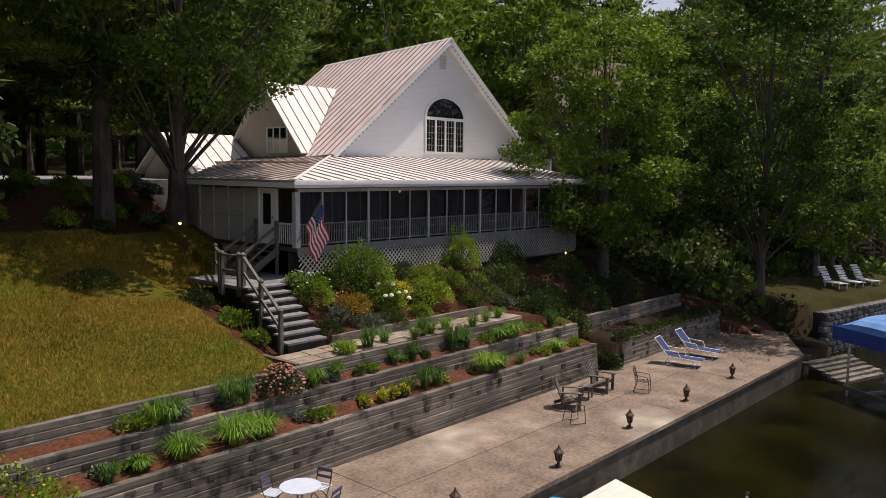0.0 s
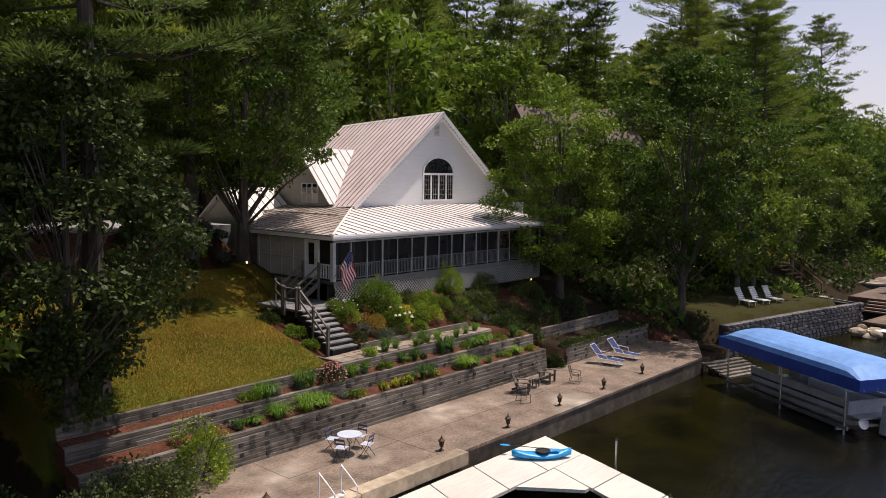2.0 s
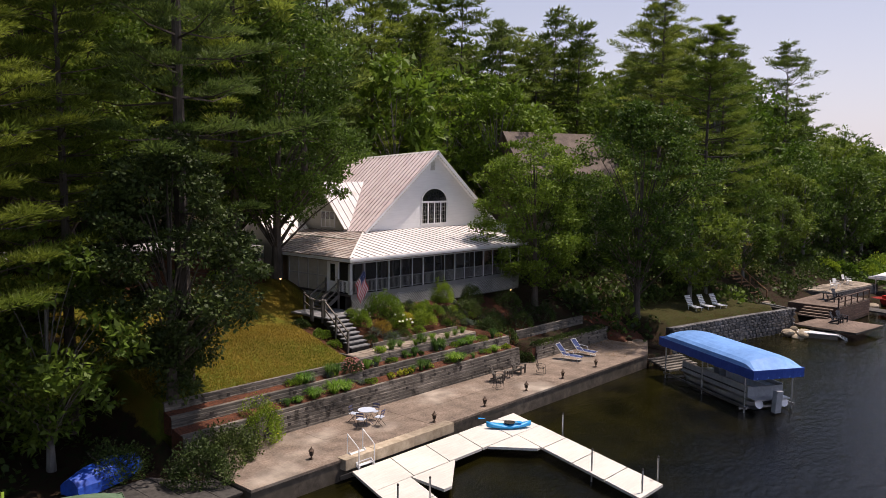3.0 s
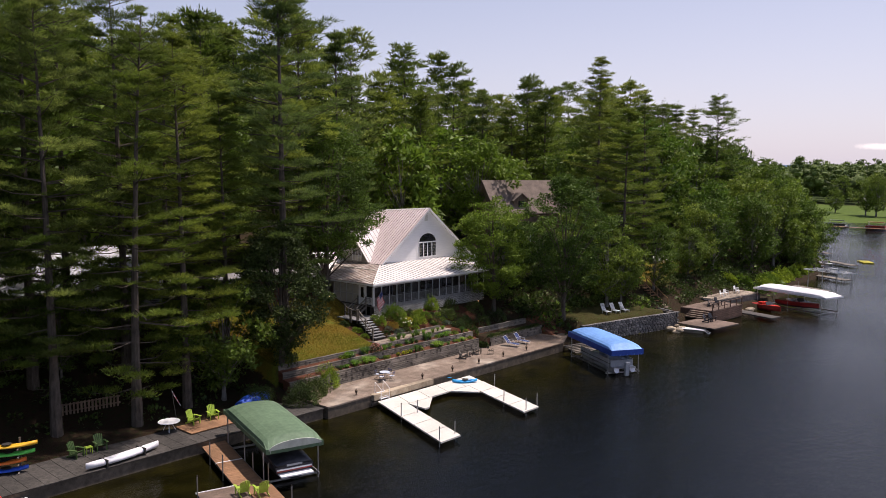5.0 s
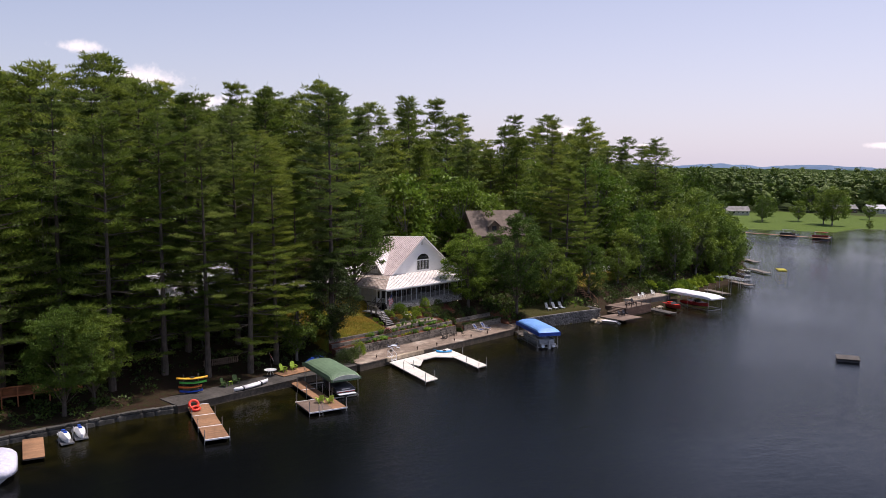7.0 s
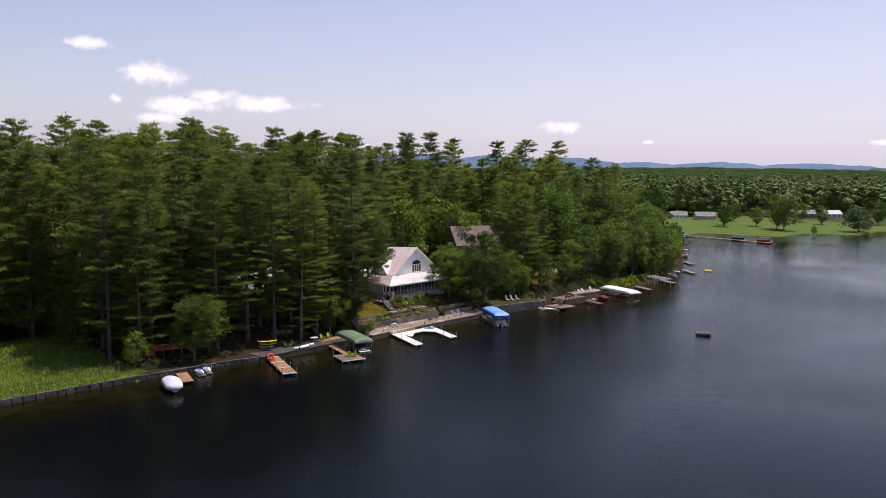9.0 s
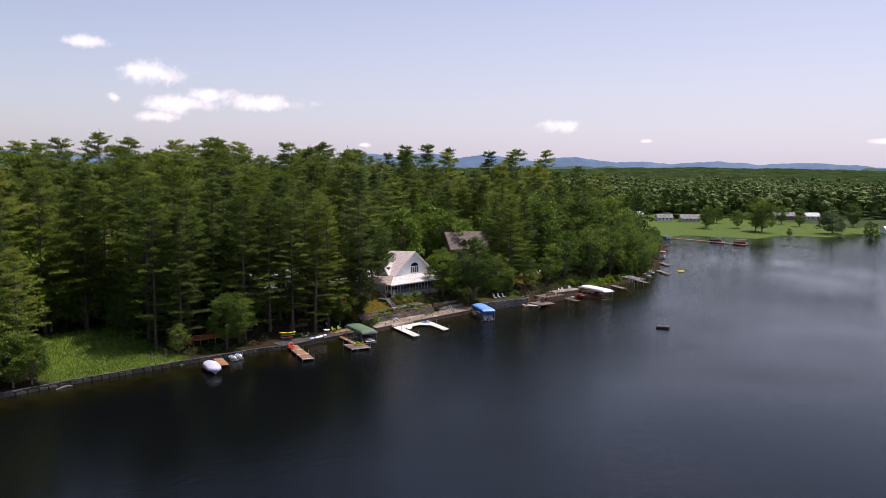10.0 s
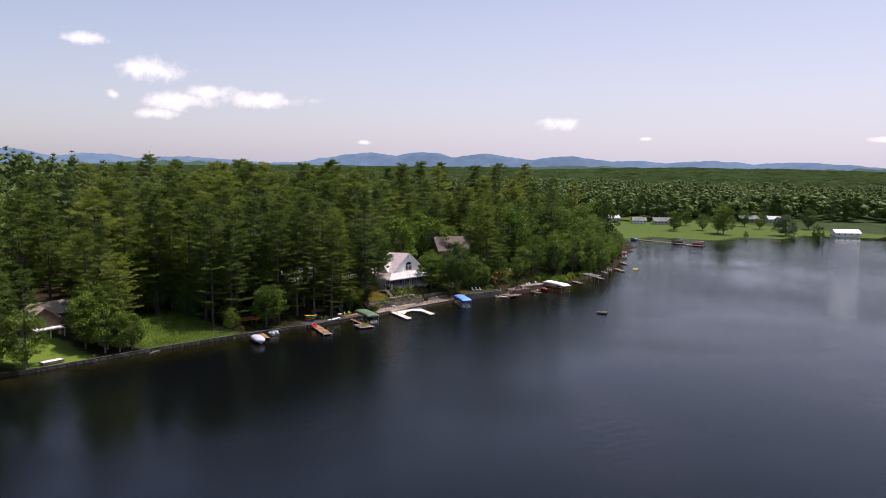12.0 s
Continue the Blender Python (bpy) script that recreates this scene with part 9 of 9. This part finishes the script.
dock_panel(fd, [(-1.2, 0), (1.2, 0), (1.2, -54), (-1.2, -54)], M_BROWNDECK, 0.5, boards=34)
FB = "boats at the far dock"
pontoon_boat("black-canopied pontoon boat at the far dock", at(264, 46, 0, 10), 7.5, 2.6, M_HULLDARK, FB)
pontoon_boat("maroon-canopied pontoon boat at the far dock", at(261.5, 32, 0, 5), 7.5, 2.6, M_HULLRED, FB)
pontoon_boat("blue and white pontoon boat at the far lawn", at(266, 74, 0, -30), 7, 2.5, M_BLUECANVAS, FB)
runabout("small white motorboat off the far lawn", at(366, -6, -0.2, 100), 6, 2.3, M_WHITE, M_HULL, FB)
for x, y, mm in ((264.7, 42.3, M_HULLDARK), (261.8, 28.3, M_HULLRED)):
    aw = thing("boat_awning", "canvas awning over a moored pontoon boat", "awning", at(x, y, 0, 8), "awnings at the far dock")
    part("awning_top", slab(bmesh.new(), [(-1.4, -2.5, 2.7), (1.4, -2.5, 2.7), (1.4, 2.5, 2.7), (-1.4, 2.5, 2.7)], 0.12), mm, aw)
    for s in (-1, 1):
        for v in (-2.3, 2.3):
            part("awning_pole", tube(bmesh.new(), [(s * 1.3, v, 0.5), (s * 1.3, v, 2.7)], 0.04, 5), M_METAL, aw)
WILLOW = broad_meshes(71, 13, 8.5, 0.08, 90, 46, 0.7, M_WILLOW, clump_r=1.7, droop=0.8, trunk_r=0.4)
for x, y, s, mm in ((362, 15, 1.1, WILLOW), (334, 80, 1.0, BROADS[0]), (352, 68, 0.85, BROADS[2]), (338, 47, 1.4, BROADS[0]), (341, 52, 1.25, BROADS[2]), (351, -8, 0.85, BROADS[0]), (376, 92, 0.8, BROADS[0]), (405, 60, 0.9, BROADS[1]), (326, 27, 0.35, BROADS[0]), (420, 20, 1.1, BROADS[2]), (430, 88, 1.2, BROADS[0]), (344, 84, 0.7, BROADS[2]), (400, -40, 1.2, BROADS[0]), (395, 45, 0.8, BROADS[2])):
    stand(mm, "lawn_tree", "round-crowned tree on the far lawn", "tree", x, y, x % 360, s, "trees on the far lawn")
